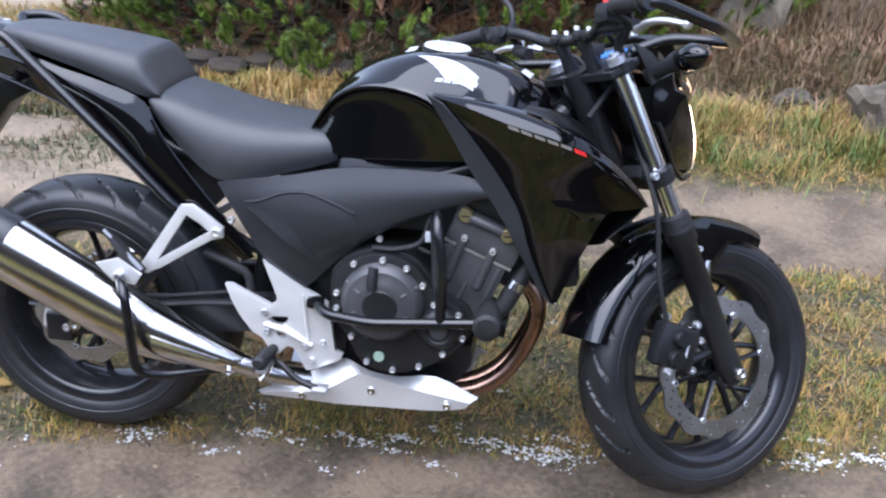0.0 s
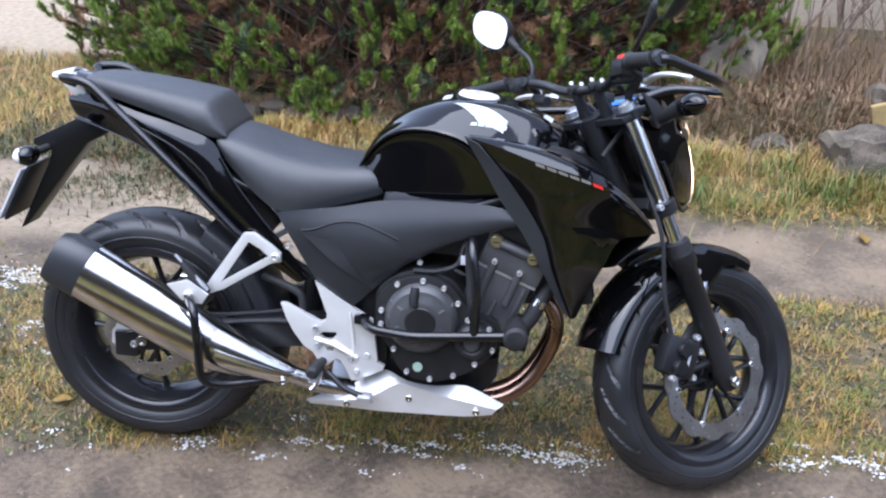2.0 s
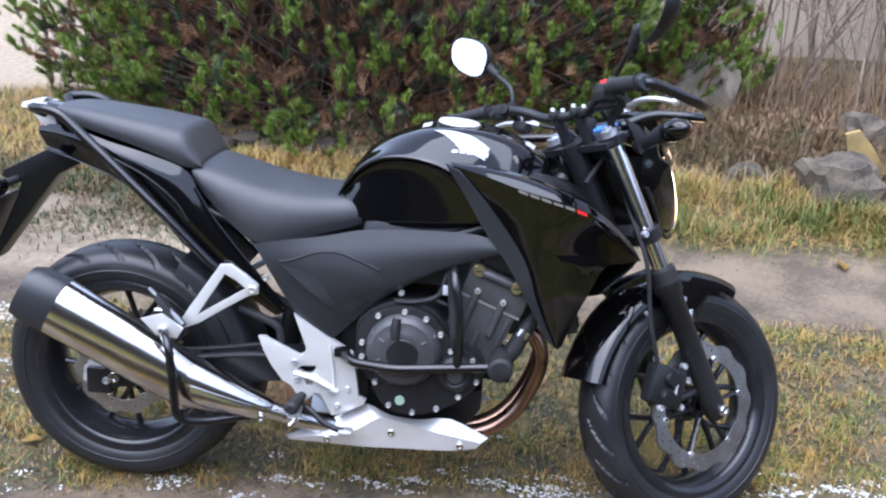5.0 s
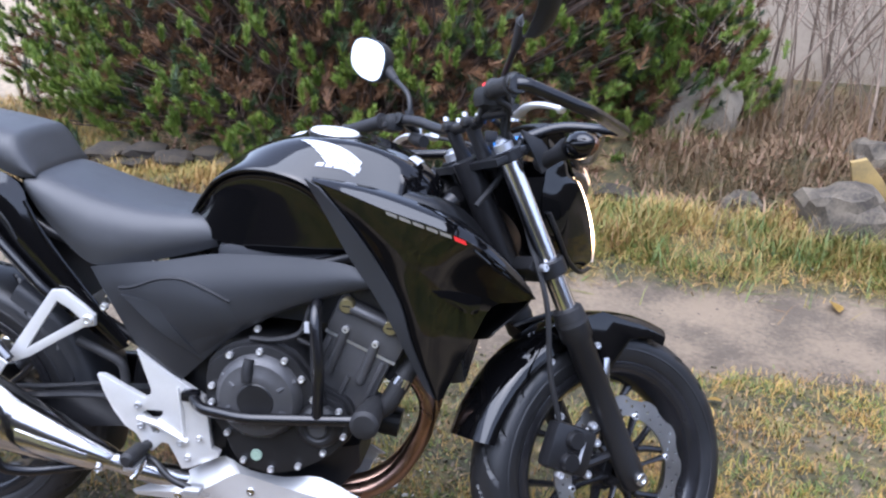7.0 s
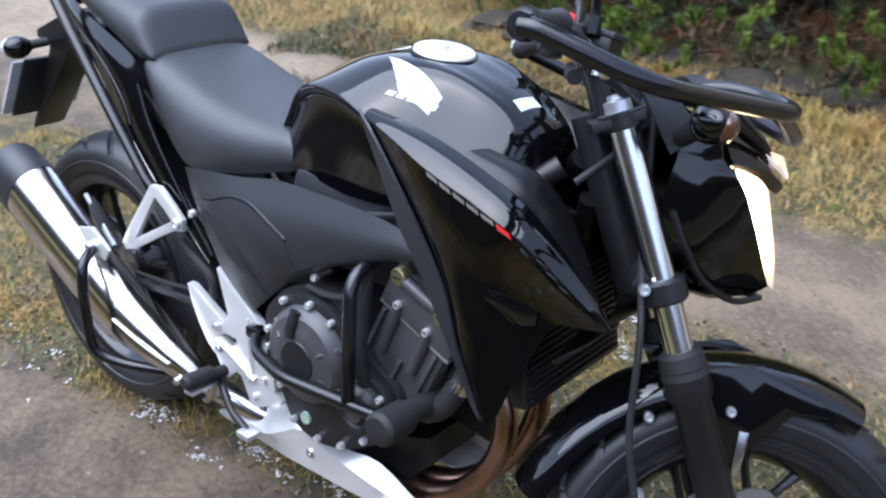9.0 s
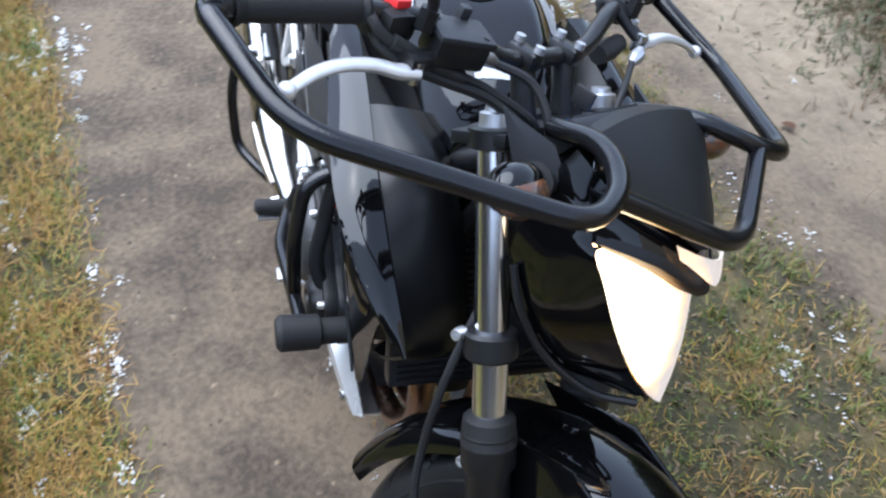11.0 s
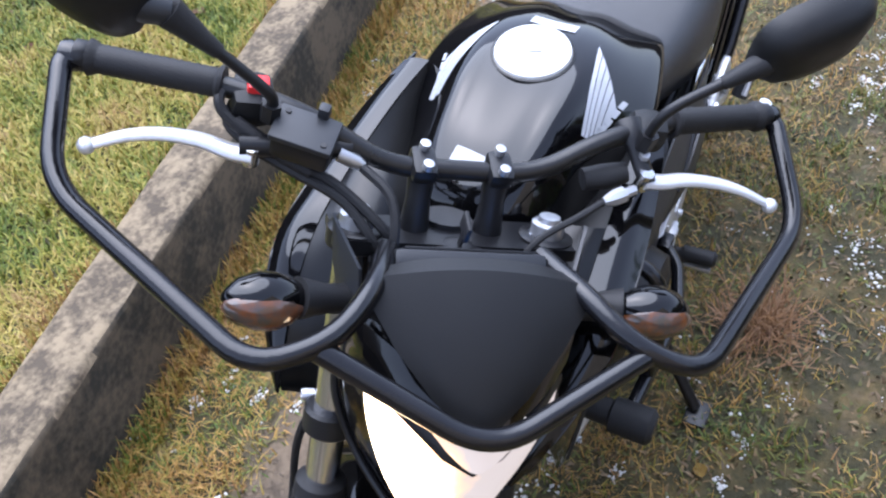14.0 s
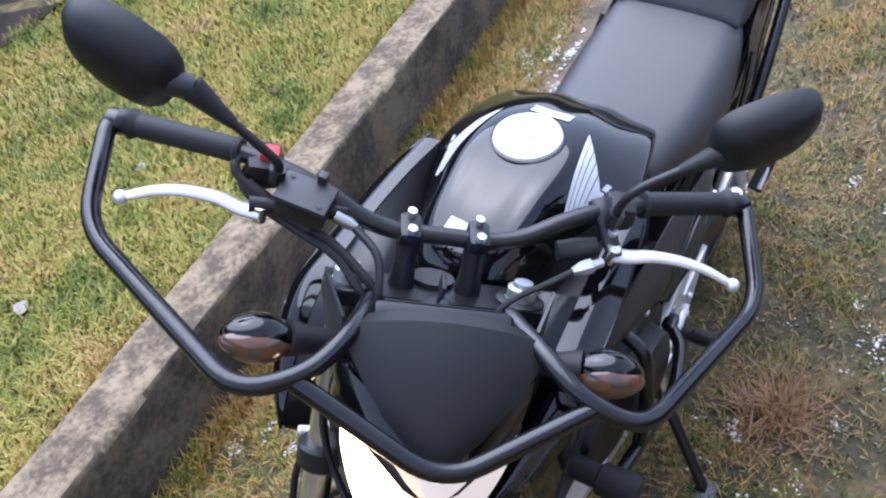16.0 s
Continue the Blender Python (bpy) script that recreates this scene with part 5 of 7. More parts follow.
rows = across([[(1.262, -0.105, 0.914), (1.316, -0.062, 0.915), (1.356, 0, 0.893)], [(1.268, -0.107, 0.906), (1.325, -0.061, 0.903), (1.366, 0, 0.882)], [(1.262, -0.104, 0.901), (1.316, -0.058, 0.891), (1.357, 0, 0.871)]])
part("lamp_visor", sheet(rows, 2, 2, 0.003), satin_black, lamp, "black bar across the headlamp", True)
rows = across([[(1.235, -0.112, 0.955), (1.280, -0.062, 0.947), (1.330, 0, 0.924)], [(1.252, -0.110, 0.930), (1.302, -0.062, 0.926), (1.342, 0, 0.911)], [(1.264, -0.106, 0.908), (1.319, -0.061, 0.906), (1.357, 0, 0.889)]])
part("lamp_brow", sheet(rows, 3, 2, 0.003), gloss_black, lamp, "glossy black panel over the headlamp", True)


def shell():
    g = [[(1.203, -0.109, 0.980), (1.256, -0.086, 0.950), (1.292, -0.045, 0.918), (1.308, -0.017, 0.906)],
         [(1.195, -0.118, 0.945), (1.240, -0.113, 0.932), (1.272, -0.085, 0.913), (1.294, -0.060, 0.904)],
         [(1.190, -0.118, 0.900), (1.225, -0.117, 0.900), (1.252, -0.112, 0.900), (1.271, -0.105, 0.899)],
         [(1.185, -0.115, 0.850), (1.230, -0.116, 0.850), (1.268, -0.107, 0.858), (1.294, -0.099, 0.867)],
         [(1.195, -0.100, 0.790), (1.245, -0.102, 0.786), (1.295, -0.088, 0.802), (1.324, -0.077, 0.817)],
         [(1.225, -0.060, 0.735), (1.275, -0.062, 0.728), (1.328, -0.052, 0.754), (1.351, -0.046, 0.771)],
         [(1.245, -0.010, 0.715), (1.295, -0.012, 0.707), (1.352, -0.014, 0.726), (1.372, -0.015, 0.740)]]
    return sheet(g, 4, 4, 0.003)


for s, bm in both(shell):
    part("headlamp_shell", bm, gloss_black, bike, "glossy black headlamp side panel", True)
for s in SIDES:
    # pointed fin beside the instruments, running down to the headlamp shell
    g = [[(1.121, 0.140 * s, 0.985), (1.124, 0.140 * s, 0.985), (1.127, 0.139 * s, 0.984)], [(1.150, 0.136 * s, 0.945), (1.162, 0.130 * s, 0.962), (1.182, 0.116 * s, 0.972)], [(1.180, 0.124 * s, 0.905), (1.200, 0.120 * s, 0.920), (1.222, 0.112 * s, 0.934)]]
    part("lamp_bracket_cover", sheet(g, 1, 1, 0.004), matte_black, bike, "pointed matte black headlamp bracket cover", True, sharp=15)
    # slim trim along the lower side of the headlamp
    part("lamp_trim", tube(smooth_line([(1.200, 0.118 * s, 0.83), (1.225, 0.112 * s, 0.79), (1.265, 0.085 * s, 0.742), (1.32, 0.045 * s, 0.715), (1.365, 0.012 * s, 0.722)], 4), [0.005] * 17, 8), satin_black, bike, "", True)
tiltp = Matrix.Translation((1.172, 0, 0.972)) @ Matrix.Rotation(radians(30), 4, "Y")
panel = part("instrument_panel", block((-0.014, -0.082, -0.028), (0.014, 0.082, 0.018), 0.008, None, tiltp), matte_black, bike, "", True)
part("display", block((-0.0165, -0.070, -0.020), (-0.0138, 0.070, 0.012), 0.001, None, tiltp), satin_black, panel, "", True)
# thin bright blue strip set on the display
part("blue_strip", block((-0.0175, -0.066, -0.014), (-0.0166, 0.045, 0.002), 0.0003, None, tiltp), blue_strip, panel, "bright blue strip on the instrument display", True)

# front mudguard
def guard_arc(a0, a1, r0, r1, half, n, lift=0.012):
    rows = []
    for k in range(n + 1):
        t = k / n
        a = radians(a0 + (a1 - a0) * t)
        r = r0 + (r1 - r0) * t
        w = half * (0.35 + 0.65 * math.sin(math.pi * min(1, 0.18 + t * 1.1)) ** 0.5 if t < 0.3 else 1.0)
        rows.append([V((1.41 + (r - d) * math.cos(a), y * w, 0.30 + (r - d) * math.sin(a))) for y, d in ((-1, 0.038), (-0.95, 0.016), (-0.6, 0.0), (0, -lift * 0.4), (0.6, 0.0), (0.95, 0.016), (1, 0.038))])
    return rows


mg = part("front_mudguard", sheet(guard_arc(66, 166, 0.322, 0.345, 0.076, 14), 3, 1, 0.003), gloss_black, bike, "glossy black front mudguard", True)
for s in SIDES:
    out = [(1.225, 0.60), (1.36, 0.635), (1.47, 0.600), (1.50, 0.582), (1.43, 0.575), (1.385, 0.52), (1.36, 0.44), (1.345, 0.43), (1.325, 0.50), (1.28, 0.57)]
    part("mudguard_stay", plate(out, 0.071 * s, 0.078 * s, bevel=0.002), gloss_black, mg, "", True)
    for bx, bz in ((1.345, 0.565), (1.352, 0.445), (1.235, 0.535)):
        part("stay_bolt", bolt((bx, 0.079 * s, bz), 0.0075, 0.006, side=s), alloy, mg, "", True)
    part("reflector_bar", block((1.362, 0.0795 * s - 0.002, 0.47), (1.376, 0.0795 * s + 0.002, 0.54), 0.002, None, None), steel, mg, "", True)

# front caliper
cal = Matrix.Translation((1.262, -0.108, 0.362)) @ Matrix.Rotation(radians(18), 4, "Y")
bm = block((-0.055, -0.022, -0.045), (0.045, 0.022, 0.05), 0.014, None, cal)
for dz in (-0.022, 0.022):
    lathe([(0.001, -0.036), (0.017, -0.036), (0.020, -0.03), (0.020, -0.015)], cal @ V((-0.008, 0, dz)), 16, bm, closed=False)
fc = part("front_caliper", bm, satin_black, bike, "black brake caliper", True)
part("caliper_mark", block((0.012, -0.0245, -0.02), (0.018, -0.0215, 0.025), 0.001, None, cal), white_mark, fc, "", True)
for q in ((-0.045, 0.0, 0.058), (0.05, -0.008, 0.03), (0.05, -0.008, -0.035), (-0.02, -0.02, -0.052), (0.03, -0.01, 0.06)):
    part("caliper_bolt", bolt(cal @ V(q), 0.0085, 0.010), alloy, fc, "", True)
bm = bmesh.new()
tube([cal @ V((0.03, 0.005, 0.03)), V((1.345, -0.098, 0.405))], 0.010, 8, bm)
tube([cal @ V((0.03, 0.005, -0.03)), V((1.37, -0.098, 0.345))], 0.010, 8, bm)
part("caliper_bracket", bm, satin_black, fc, "", True)

# ---------------------------------------------------------------- tank and seats
def half_loft(sections, sub=4, around=3, caps=True):
    """A body from half sections (right side, from low to the middle line), mirrored and smoothed."""
    rings = []
    for x, pts in sections:
        r = [V((x, -y, z)) for y, z in pts]
        r += [V((x, y, z)) for y, z in reversed(pts) if y > 1e-6]
        line = smooth_line(r, around)
        rings.append(line)
    cols = [smooth_line([r[i] for r in rings], sub) for i in range(len(rings[0]))]
    rs = [list(q) for q in zip(*cols)]
    bm = bmesh.new()
    skin(bm, rs, caps=caps)
    return bm


def tank_section(low, y_low, crease, y_c, sh, y_sh, top):
    """Low edge, a flat knee side, a crease, a rounded shoulder and the top."""
    return [(y_low, low), (y_low + (y_c - y_low) * 0.45 - 0.006, low + (crease - low) * 0.5), (y_c - 0.011, crease - 0.014), (y_c, crease), (y_c - 0.004, crease + 0.010), (y_sh, sh), (y_sh * 0.5, (sh + top) / 2 + 0.006), (0, top)]


TANK = [
    (0.532, [(0.085, 0.770), (0.084, 0.776), (0.0835, 0.781), (0.083, 0.786), (0.08, 0.79), (0.06, 0.797), (0.03, 0.800), (0, 0.801)]),
    (0.556, tank_section(0.764, 0.100, 0.822, 0.090, 0.832, 0.062, 0.838)),
    (0.595, tank_section(0.754, 0.113, 0.868, 0.110, 0.882, 0.072, 0.889)),
    (0.650, tank_section(0.745, 0.122, 0.896, 0.129, 0.919, 0.080, 0.928)),
    (0.720, tank_section(0.743, 0.132, 0.902, 0.146, 0.945, 0.086, 0.956)),
    (0.790, tank_section(0.748, 0.138, 0.888, 0.158, 0.956, 0.086, 0.967)),
    (0.850, tank_section(0.758, 0.138, 0.845, 0.162, 0.953, 0.085, 0.964)),
    (0.900, tank_section(0.775, 0.134, 0.812, 0.153, 0.942, 0.080, 0.955)),
    (0.960, tank_section(0.785, 0.118, 0.815, 0.134, 0.920, 0.074, 0.938)),
    (1.010, tank_section(0.795, 0.095, 0.815, 0.110, 0.888, 0.064, 0.910)),
    (1.030, tank_section(0.800, 0.080, 0.812, 0.090, 0.860, 0.055, 0.880)),
]
from mathutils.bvhtree import BVHTree

bm = half_loft(TANK, 4, 4)
bm.normal_update()
tank_tree = BVHTree.FromBMesh(bm)
tank = part("fuel_tank", bm, gloss_black, bike, "glossy black fuel tank", sharp=60)


def on_tree(tree, p, d, lift=0.0012):
    """The place where a line meets a body, a little off it."""
    hit, nrm, _, _ = tree.ray_cast(V(p), V(d).normalized())
    if hit and nrm.dot(V(d)) > 0:
        nrm = -nrm
    return hit + nrm * lift if hit else None


def laid(tree, x, z, s, lift):
    """The place on a side panel at x, z, raised by lift; past its rim the nearest place."""
    q = on_tree(tree, (x, 0.5 * s, z), (0, -s, 0), lift)
    if q is None:
        q = tree.find_nearest(V((x, 0.18 * s, z)))[0] + V((0, lift * s, 0))
    return q


def decal(tree, outline, d, bm=None, cuts=2):
    """A thin sticker: an outline laid on a body along d."""
    bm = bm or bmesh.new()
    tmp = bmesh.new()
    vs = [tmp.verts.new(p) for p in outline]
    tmp.faces.new(vs)
    bmesh.ops.triangulate(tmp, faces=tmp.faces[:])
    bmesh.ops.subdivide_edges(tmp, edges=tmp.edges[:], cuts=cuts, use_grid_fill=True)
    ok = True
    for v in tmp.verts:
        q = on_tree(tree, v.co, d)
        if q is None:
            ok = False
            continue
        v.co = q
    return merge(bm, tmp) if ok else bm


def strip(tree, edge_a, edge_b, d, bm, along=14, over=3, lift=0.0012):
    """A sticker between two edges, laid on a body along d."""
    grid = []
    for i in range(along + 1):
        t = i / along
        a, b = V(edge_a[0]).lerp(V(edge_a[1]), t), V(edge_b[0]).lerp(V(edge_b[1]), t)
        grid.append([on_tree(tree, a.lerp(b, j / over), d, lift) for j in range(over + 1)])
    if all(q for r in grid for q in r):
        tmp = bmesh.new()
        skin(tmp, grid, caps=False, wrap=False)
        merge(bm, tmp)
    return bm


# wing mark of five slim feathers and a word-like row of small blocks under it
for s in SIDES:
    bm = bmesh.new()
    for k in range(5):
        u0, u1 = k / 5, (k + 0.88) / 5
        root = [V((0.884 - 0.010 * u, (0.094 + 0.020 * u) * s, 1.2)) for u in (u0, u1)]
        end = [V((0.752 + 0.066 * u + 0.006 * (u - u0), (0.068 + 0.049 * u) * s, 1.2)) for u in (u0, u1)]
        strip(tank_tree, (root[0], end[0]), (root[1], end[1]), (0, 0, -1), bm)
    part("wing_mark", bm, white_mark, tank, "pale wing-shaped mark")
    for k in range(5):
        u0, u1 = k / 5, (k + 0.8) / 5
        a = [V((0.802 + 0.085 * u, (0.120 - 0.020 * u) * s, 1.2)) for u in (u0, u1)]
        b = [V((0.799 + 0.085 * u, (0.1265 - 0.020 * u) * s, 1.2)) for u in (u0, u1)]
        bm = strip(tank_tree, a, b, (0, 0, -1), bmesh.new(), 4, 3)
        part("word_mark", bm, white_mark, tank, "small pale block")
cap_c = V((0.807, 0, 0.967))
tilt = Matrix.Translation(cap_c) @ Matrix.Rotation(radians(4), 4, "Y")
bm = lathe([(0.0005, 0.008), (0.044, 0.008), (0.048, 0.006), (0.050, 0.001), (0.052, -0.006), (0.0005, -0.006)], (0, 0, 0), 48, axis="z", closed=False)
bmesh.ops.transform(bm, matrix=tilt, verts=bm.verts)
cap = part("fuel_cap", bm, cap_silver, tank, "round pale silver fuel cap")
bm = lathe([(0.050, -0.004), (0.0503, 0.0030), (0.0530, 0.0022), (0.054, -0.004)], (0, 0, 0), 48, axis="z")
bmesh.ops.transform(bm, matrix=tilt, verts=bm.verts)
part("cap_ring", bm, satin_black, cap)
part("keyhole_cover", block((-0.006, -0.014, 0.007), (0.006, 0.012, 0.0105), 0.002, None, tilt @ Matrix.Rotation(radians(25), 4, "Z")), alloy, cap)
for o in ([(0.722, -0.030), (0.742, -0.030), (0.742, 0.032), (0.722, 0.032)], [(0.964, -0.032), (0.984, -0.036), (0.990, 0.008), (0.970, 0.010)]):
    part("sticker", decal(tank_tree, [(x, y, 1.2) for x, y in o], (0, 0, -1), None, 3), white_mark, tank, "small white warning sticker")


def seat_section(w, low, top, r=0.55):
    h = top - low
    return [(w * 0.97, low), (w, low + 0.35 * h), (w * 0.93, low + 0.72 * h), (w * 0.74, low + 0.95 * h), (w * 0.4, top + 0.001), (0, top + 0.002)]


SEAT = [(0.196, seat_section(0.112, 0.838, 0.842)), (0.206, seat_section(0.122, 0.815, 0.856)), (0.25, seat_section(0.136, 0.768, 0.848)), (0.32, seat_section(0.148, 0.706, 0.828)), (0.37, seat_section(0.150, 0.686, 0.815)),
        (0.45, seat_section(0.142, 0.698, 0.802)), (0.52, seat_section(0.126, 0.714, 0.798)), (0.575, seat_section(0.116, 0.730, 0.798)), (0.600, seat_section(0.108, 0.738, 0.780))]
part("rider_seat", half_loft(SEAT, 4, 4), vinyl, bike, "black vinyl rider seat", sharp=55)
PILL = [(-0.152, seat_section(0.045, 0.940, 0.950)), (-0.143, seat_section(0.062, 0.934, 0.962)), (-0.10, seat_section(0.082, 0.926, 0.966)), (-0.03, seat_section(0.100, 0.911, 0.961)), (0.07, seat_section(0.115, 0.886, 0.949)),
        (0.15, seat_section(0.124, 0.860, 0.936)), (0.178, seat_section(0.124, 0.850, 0.927)), (0.200, seat_section(0.122, 0.846, 0.895)), (0.222, seat_section(0.116, 0.846, 0.858))]
part("pillion_seat", half_loft(PILL, 4, 4), vinyl, bike, "black vinyl pillion seat", sharp=55)


# ---------------------------------------------------------------- side panels
def seat_base():
    g = [[(-0.20, -0.030, 0.915), (-0.10, -0.078, 0.915), (0.0, -0.106, 0.893), (0.10, -0.122, 0.872), (0.195, -0.132, 0.838), (0.235, -0.145, 0.765), (0.33, -0.150, 0.645), (0.43, -0.148, 0.522)],
         [(-0.20, -0.040, 0.895), (-0.10, -0.090, 0.890), (0.0, -0.120, 0.868), (0.09, -0.136, 0.838), (0.165, -0.146, 0.790), (0.212, -0.155, 0.730), (0.31, -0.157, 0.625), (0.42, -0.152, 0.517)],
         [(-0.18, -0.045, 0.862), (-0.07, -0.085, 0.838), (0.02, -0.112, 0.806), (0.085, -0.128, 0.770), (0.14, -0.138, 0.715), (0.19, -0.145, 0.665), (0.285, -0.148, 0.590), (0.405, -0.148, 0.510)]]
    return sheet(g, 4, 4, 0.003)


for s, bm in both(seat_base):
    tp = part("tail_panel", bm, gloss_black, bike, "glossy black tail side panel")
    part("panel_seam", tube(smooth_line([(0.005, 0.124 * s, 0.862), (0.10, 0.140 * s, 0.822), (0.17, 0.150 * s, 0.770), (0.20, 0.155 * s, 0.727)], 4), 0.0022, 6), satin_black, tp)
    part("seam_strip", tube(smooth_line([(0.215, 0.146 * s, 0.805), (0.26, 0.155 * s, 0.738), (0.34, 0.158 * s, 0.640), (0.43, 0.155 * s, 0.535)], 4), 0.0045, 8), gloss_black, tp)
rows = across([[(-0.188, -0.046, 0.944), (-0.188, -0.022, 0.960), (-0.188, 0, 0.964)], [(-0.15, -0.066, 0.942), (-0.15, -0.034, 0.956), (-0.15, 0, 0.958)], [(-0.08, -0.084, 0.925), (-0.08, -0.04, 0.935), (-0.08, 0, 0.936)]])
part("tail_cover", sheet(rows, 3, 3, 0.003), gloss_black, bike)
rows = across([[(-0.246, -0.026, 0.950), (-0.25, -0.014, 0.955), (-0.252, 0, 0.957)], [(-0.190, -0.050, 0.944), (-0.192, -0.03, 0.964), (-0.194, 0, 0.973)]])
bm = sheet(rows, 3, 2, 0.004)
plate([(-0.234, 0.962), (-0.187, 0.962), (-0.158, 0.936), (-0.150, 0.915), (-0.184, 0.908), (-0.211, 0.938)], -0.046, 0.046, bevel=0.004, bm=bm)
part("tail_tip", bm, silver_paint, bike, "silver grey tail tip")
rows = across([[(-0.202, -0.030, 0.930), (-0.207, -0.015, 0.931), (-0.208, 0, 0.931)], [(-0.186, -0.040, 0.900), (-0.191, -0.020, 0.902), (-0.193, 0, 0.902)], [(-0.166, -0.042, 0.866), (-0.171, -0.020, 0.868), (-0.173, 0, 0.868)]])
part("tail_lamp", sheet(rows, 3, 3, 0.004), red_lens, bike, "red tail lamp lens")
rows = across([[(-0.19, -0.044, 0.858), (-0.195, -0.02, 0.852), (-0.196, 0, 0.850)], [(-0.08, -0.082, 0.836), (-0.08, -0.04, 0.826), (-0.08, 0, 0.824)], [(0.05, -0.112, 0.79), (0.05, -0.05, 0.775), (0.05, 0, 0.772)], [(0.20, -0.12, 0.675), (0.20, -0.06, 0.675), (0.20, 0, 0.675)], [(0.30, -0.11, 0.585), (0.30, -0.05, 0.585), (0.30, 0, 0.585)]])
part("rear_inner_guard", sheet(rows, 3, 3, 0.003), matte_black, bike)
hold = plate([(-0.07, 0.838), (-0.19, 0.848), (-0.30, 0.792), (-0.303, 0.776), (-0.255, 0.765), (-0.268, 0.728), (-0.345, 0.570), (-0.352, 0.553), (-0.335, 0.562), (-0.225, 0.708), (-0.16, 0.790)], -0.036, 0.036, bevel=0.004)
holder = part("plate_holder", hold, inner_black, bike, "black plastic number plate holder")
bm = block((-0.006, -0.095, -0.075), (0.0, 0.095, 0.075), 0.002, None, Matrix.Translation((-0.342, 0, 0.655)) @ Matrix.Rotation(radians(27), 4, "Y"))
part("number_plate", bm, white_mark, holder, "white number plate")
part("plate_backing", block((0.001, -0.072, -0.078), (0.008, 0.072, 0.085), 0.002, None, Matrix.Translation((-0.342, 0, 0.655)) @ Matrix.Rotation(radians(27), 4, "Y")), matte_black, holder)
bm = bmesh.new()
for k in range(6):
    block((-0.0085, -0.075 + 0.026 * k, -0.02), (-0.0062, -0.057 + 0.026 * k, 0.025), 0.0, bm, Matrix.Translation((-0.342, 0, 0.655)) @ Matrix.Rotation(radians(27), 4, "Y"))
part("plate_mark", bm, satin_black, holder, "plain dark bars")
for s in SIDES:
    b0, t1 = V((-0.265, 0.03 * s, 0.772)), V((-0.300, 0.118 * s, 0.756))
    st = part("indicator_stalk", tube([b0, b0.lerp(t1, 0.5)], 0.010, 10), rubber, bike)
    q = [b0.lerp(t1, k) for k in (0.40, 0.5, 0.65, 0.85, 0.97, 1.0)]
    part("indicator_body", tube(q, [0.012, 0.020, 0.025, 0.023, 0.014, 0.005], 14), gloss_black, st)
    q = [p + V((-0.010, 0, 0)) for p in q]
    part("indicator_lens", tube(q, [0.008, 0.015, 0.021, 0.020, 0.011, 0.004], 14), clear_lens, st, "clear indicator lens")

# grab rails beside the pillion seat
for s in SIDES:
    ln = bent([(-0.165, 0.070 * s, 0.945), (-0.190, 0.100 * s, 0.962), (-0.140, 0.124 * s, 0.964), (-0.103, 0.128 * s, 0.955), (0.012, 0.146 * s, 0.859), (0.145, 0.160 * s, 0.741), (0.262, 0.166 * s, 0.628), (0.292, 0.158 * s, 0.606)], 0.035)
    part("grab_rail", tube(ln, 0.0115, 12), guard_black, bike, "black tubular grab rail")


# main side covers under the tank
def side_cover():
    top = [(0.352, -0.150, 0.684), (0.43, -0.158, 0.700), (0.52, -0.163, 0.717), (0.61, -0.165, 0.738), (0.70, -0.170, 0.746), (0.80, -0.174, 0.750), (0.88, -0.176, 0.746), (0.95, -0.178, 0.726), (0.985, -0.178, 0.706)]
    mid = [(0.388, -0.158, 0.630), (0.46, -0.172, 0.640), (0.545, -0.183, 0.655), (0.63, -0.186, 0.672), (0.72, -0.188, 0.690), (0.805, -0.188, 0.704), (0.885, -0.186, 0.718), (0.95, -0.182, 0.716), (0.985, -0.179, 0.703)]
    low = [(0.452, -0.156, 0.525), (0.51, -0.170, 0.535), (0.575, -0.178, 0.558), (0.648, -0.180, 0.600), (0.735, -0.182, 0.642), (0.815, -0.183, 0.673), (0.89, -0.182, 0.699), (0.95, -0.180, 0.710), (0.985, -0.178, 0.701)]
    end = [(0.512, -0.150, 0.440), (0.548, -0.160, 0.470), (0.600, -0.164, 0.522), (0.660, -0.166, 0.578), (0.740, -0.170, 0.628), (0.818, -0.172, 0.664), (0.89, -0.174, 0.692), (0.95, -0.176, 0.706), (0.985, -0.176, 0.699)]
    return sheet([top, mid, low, end], 4, 5, 0.003)


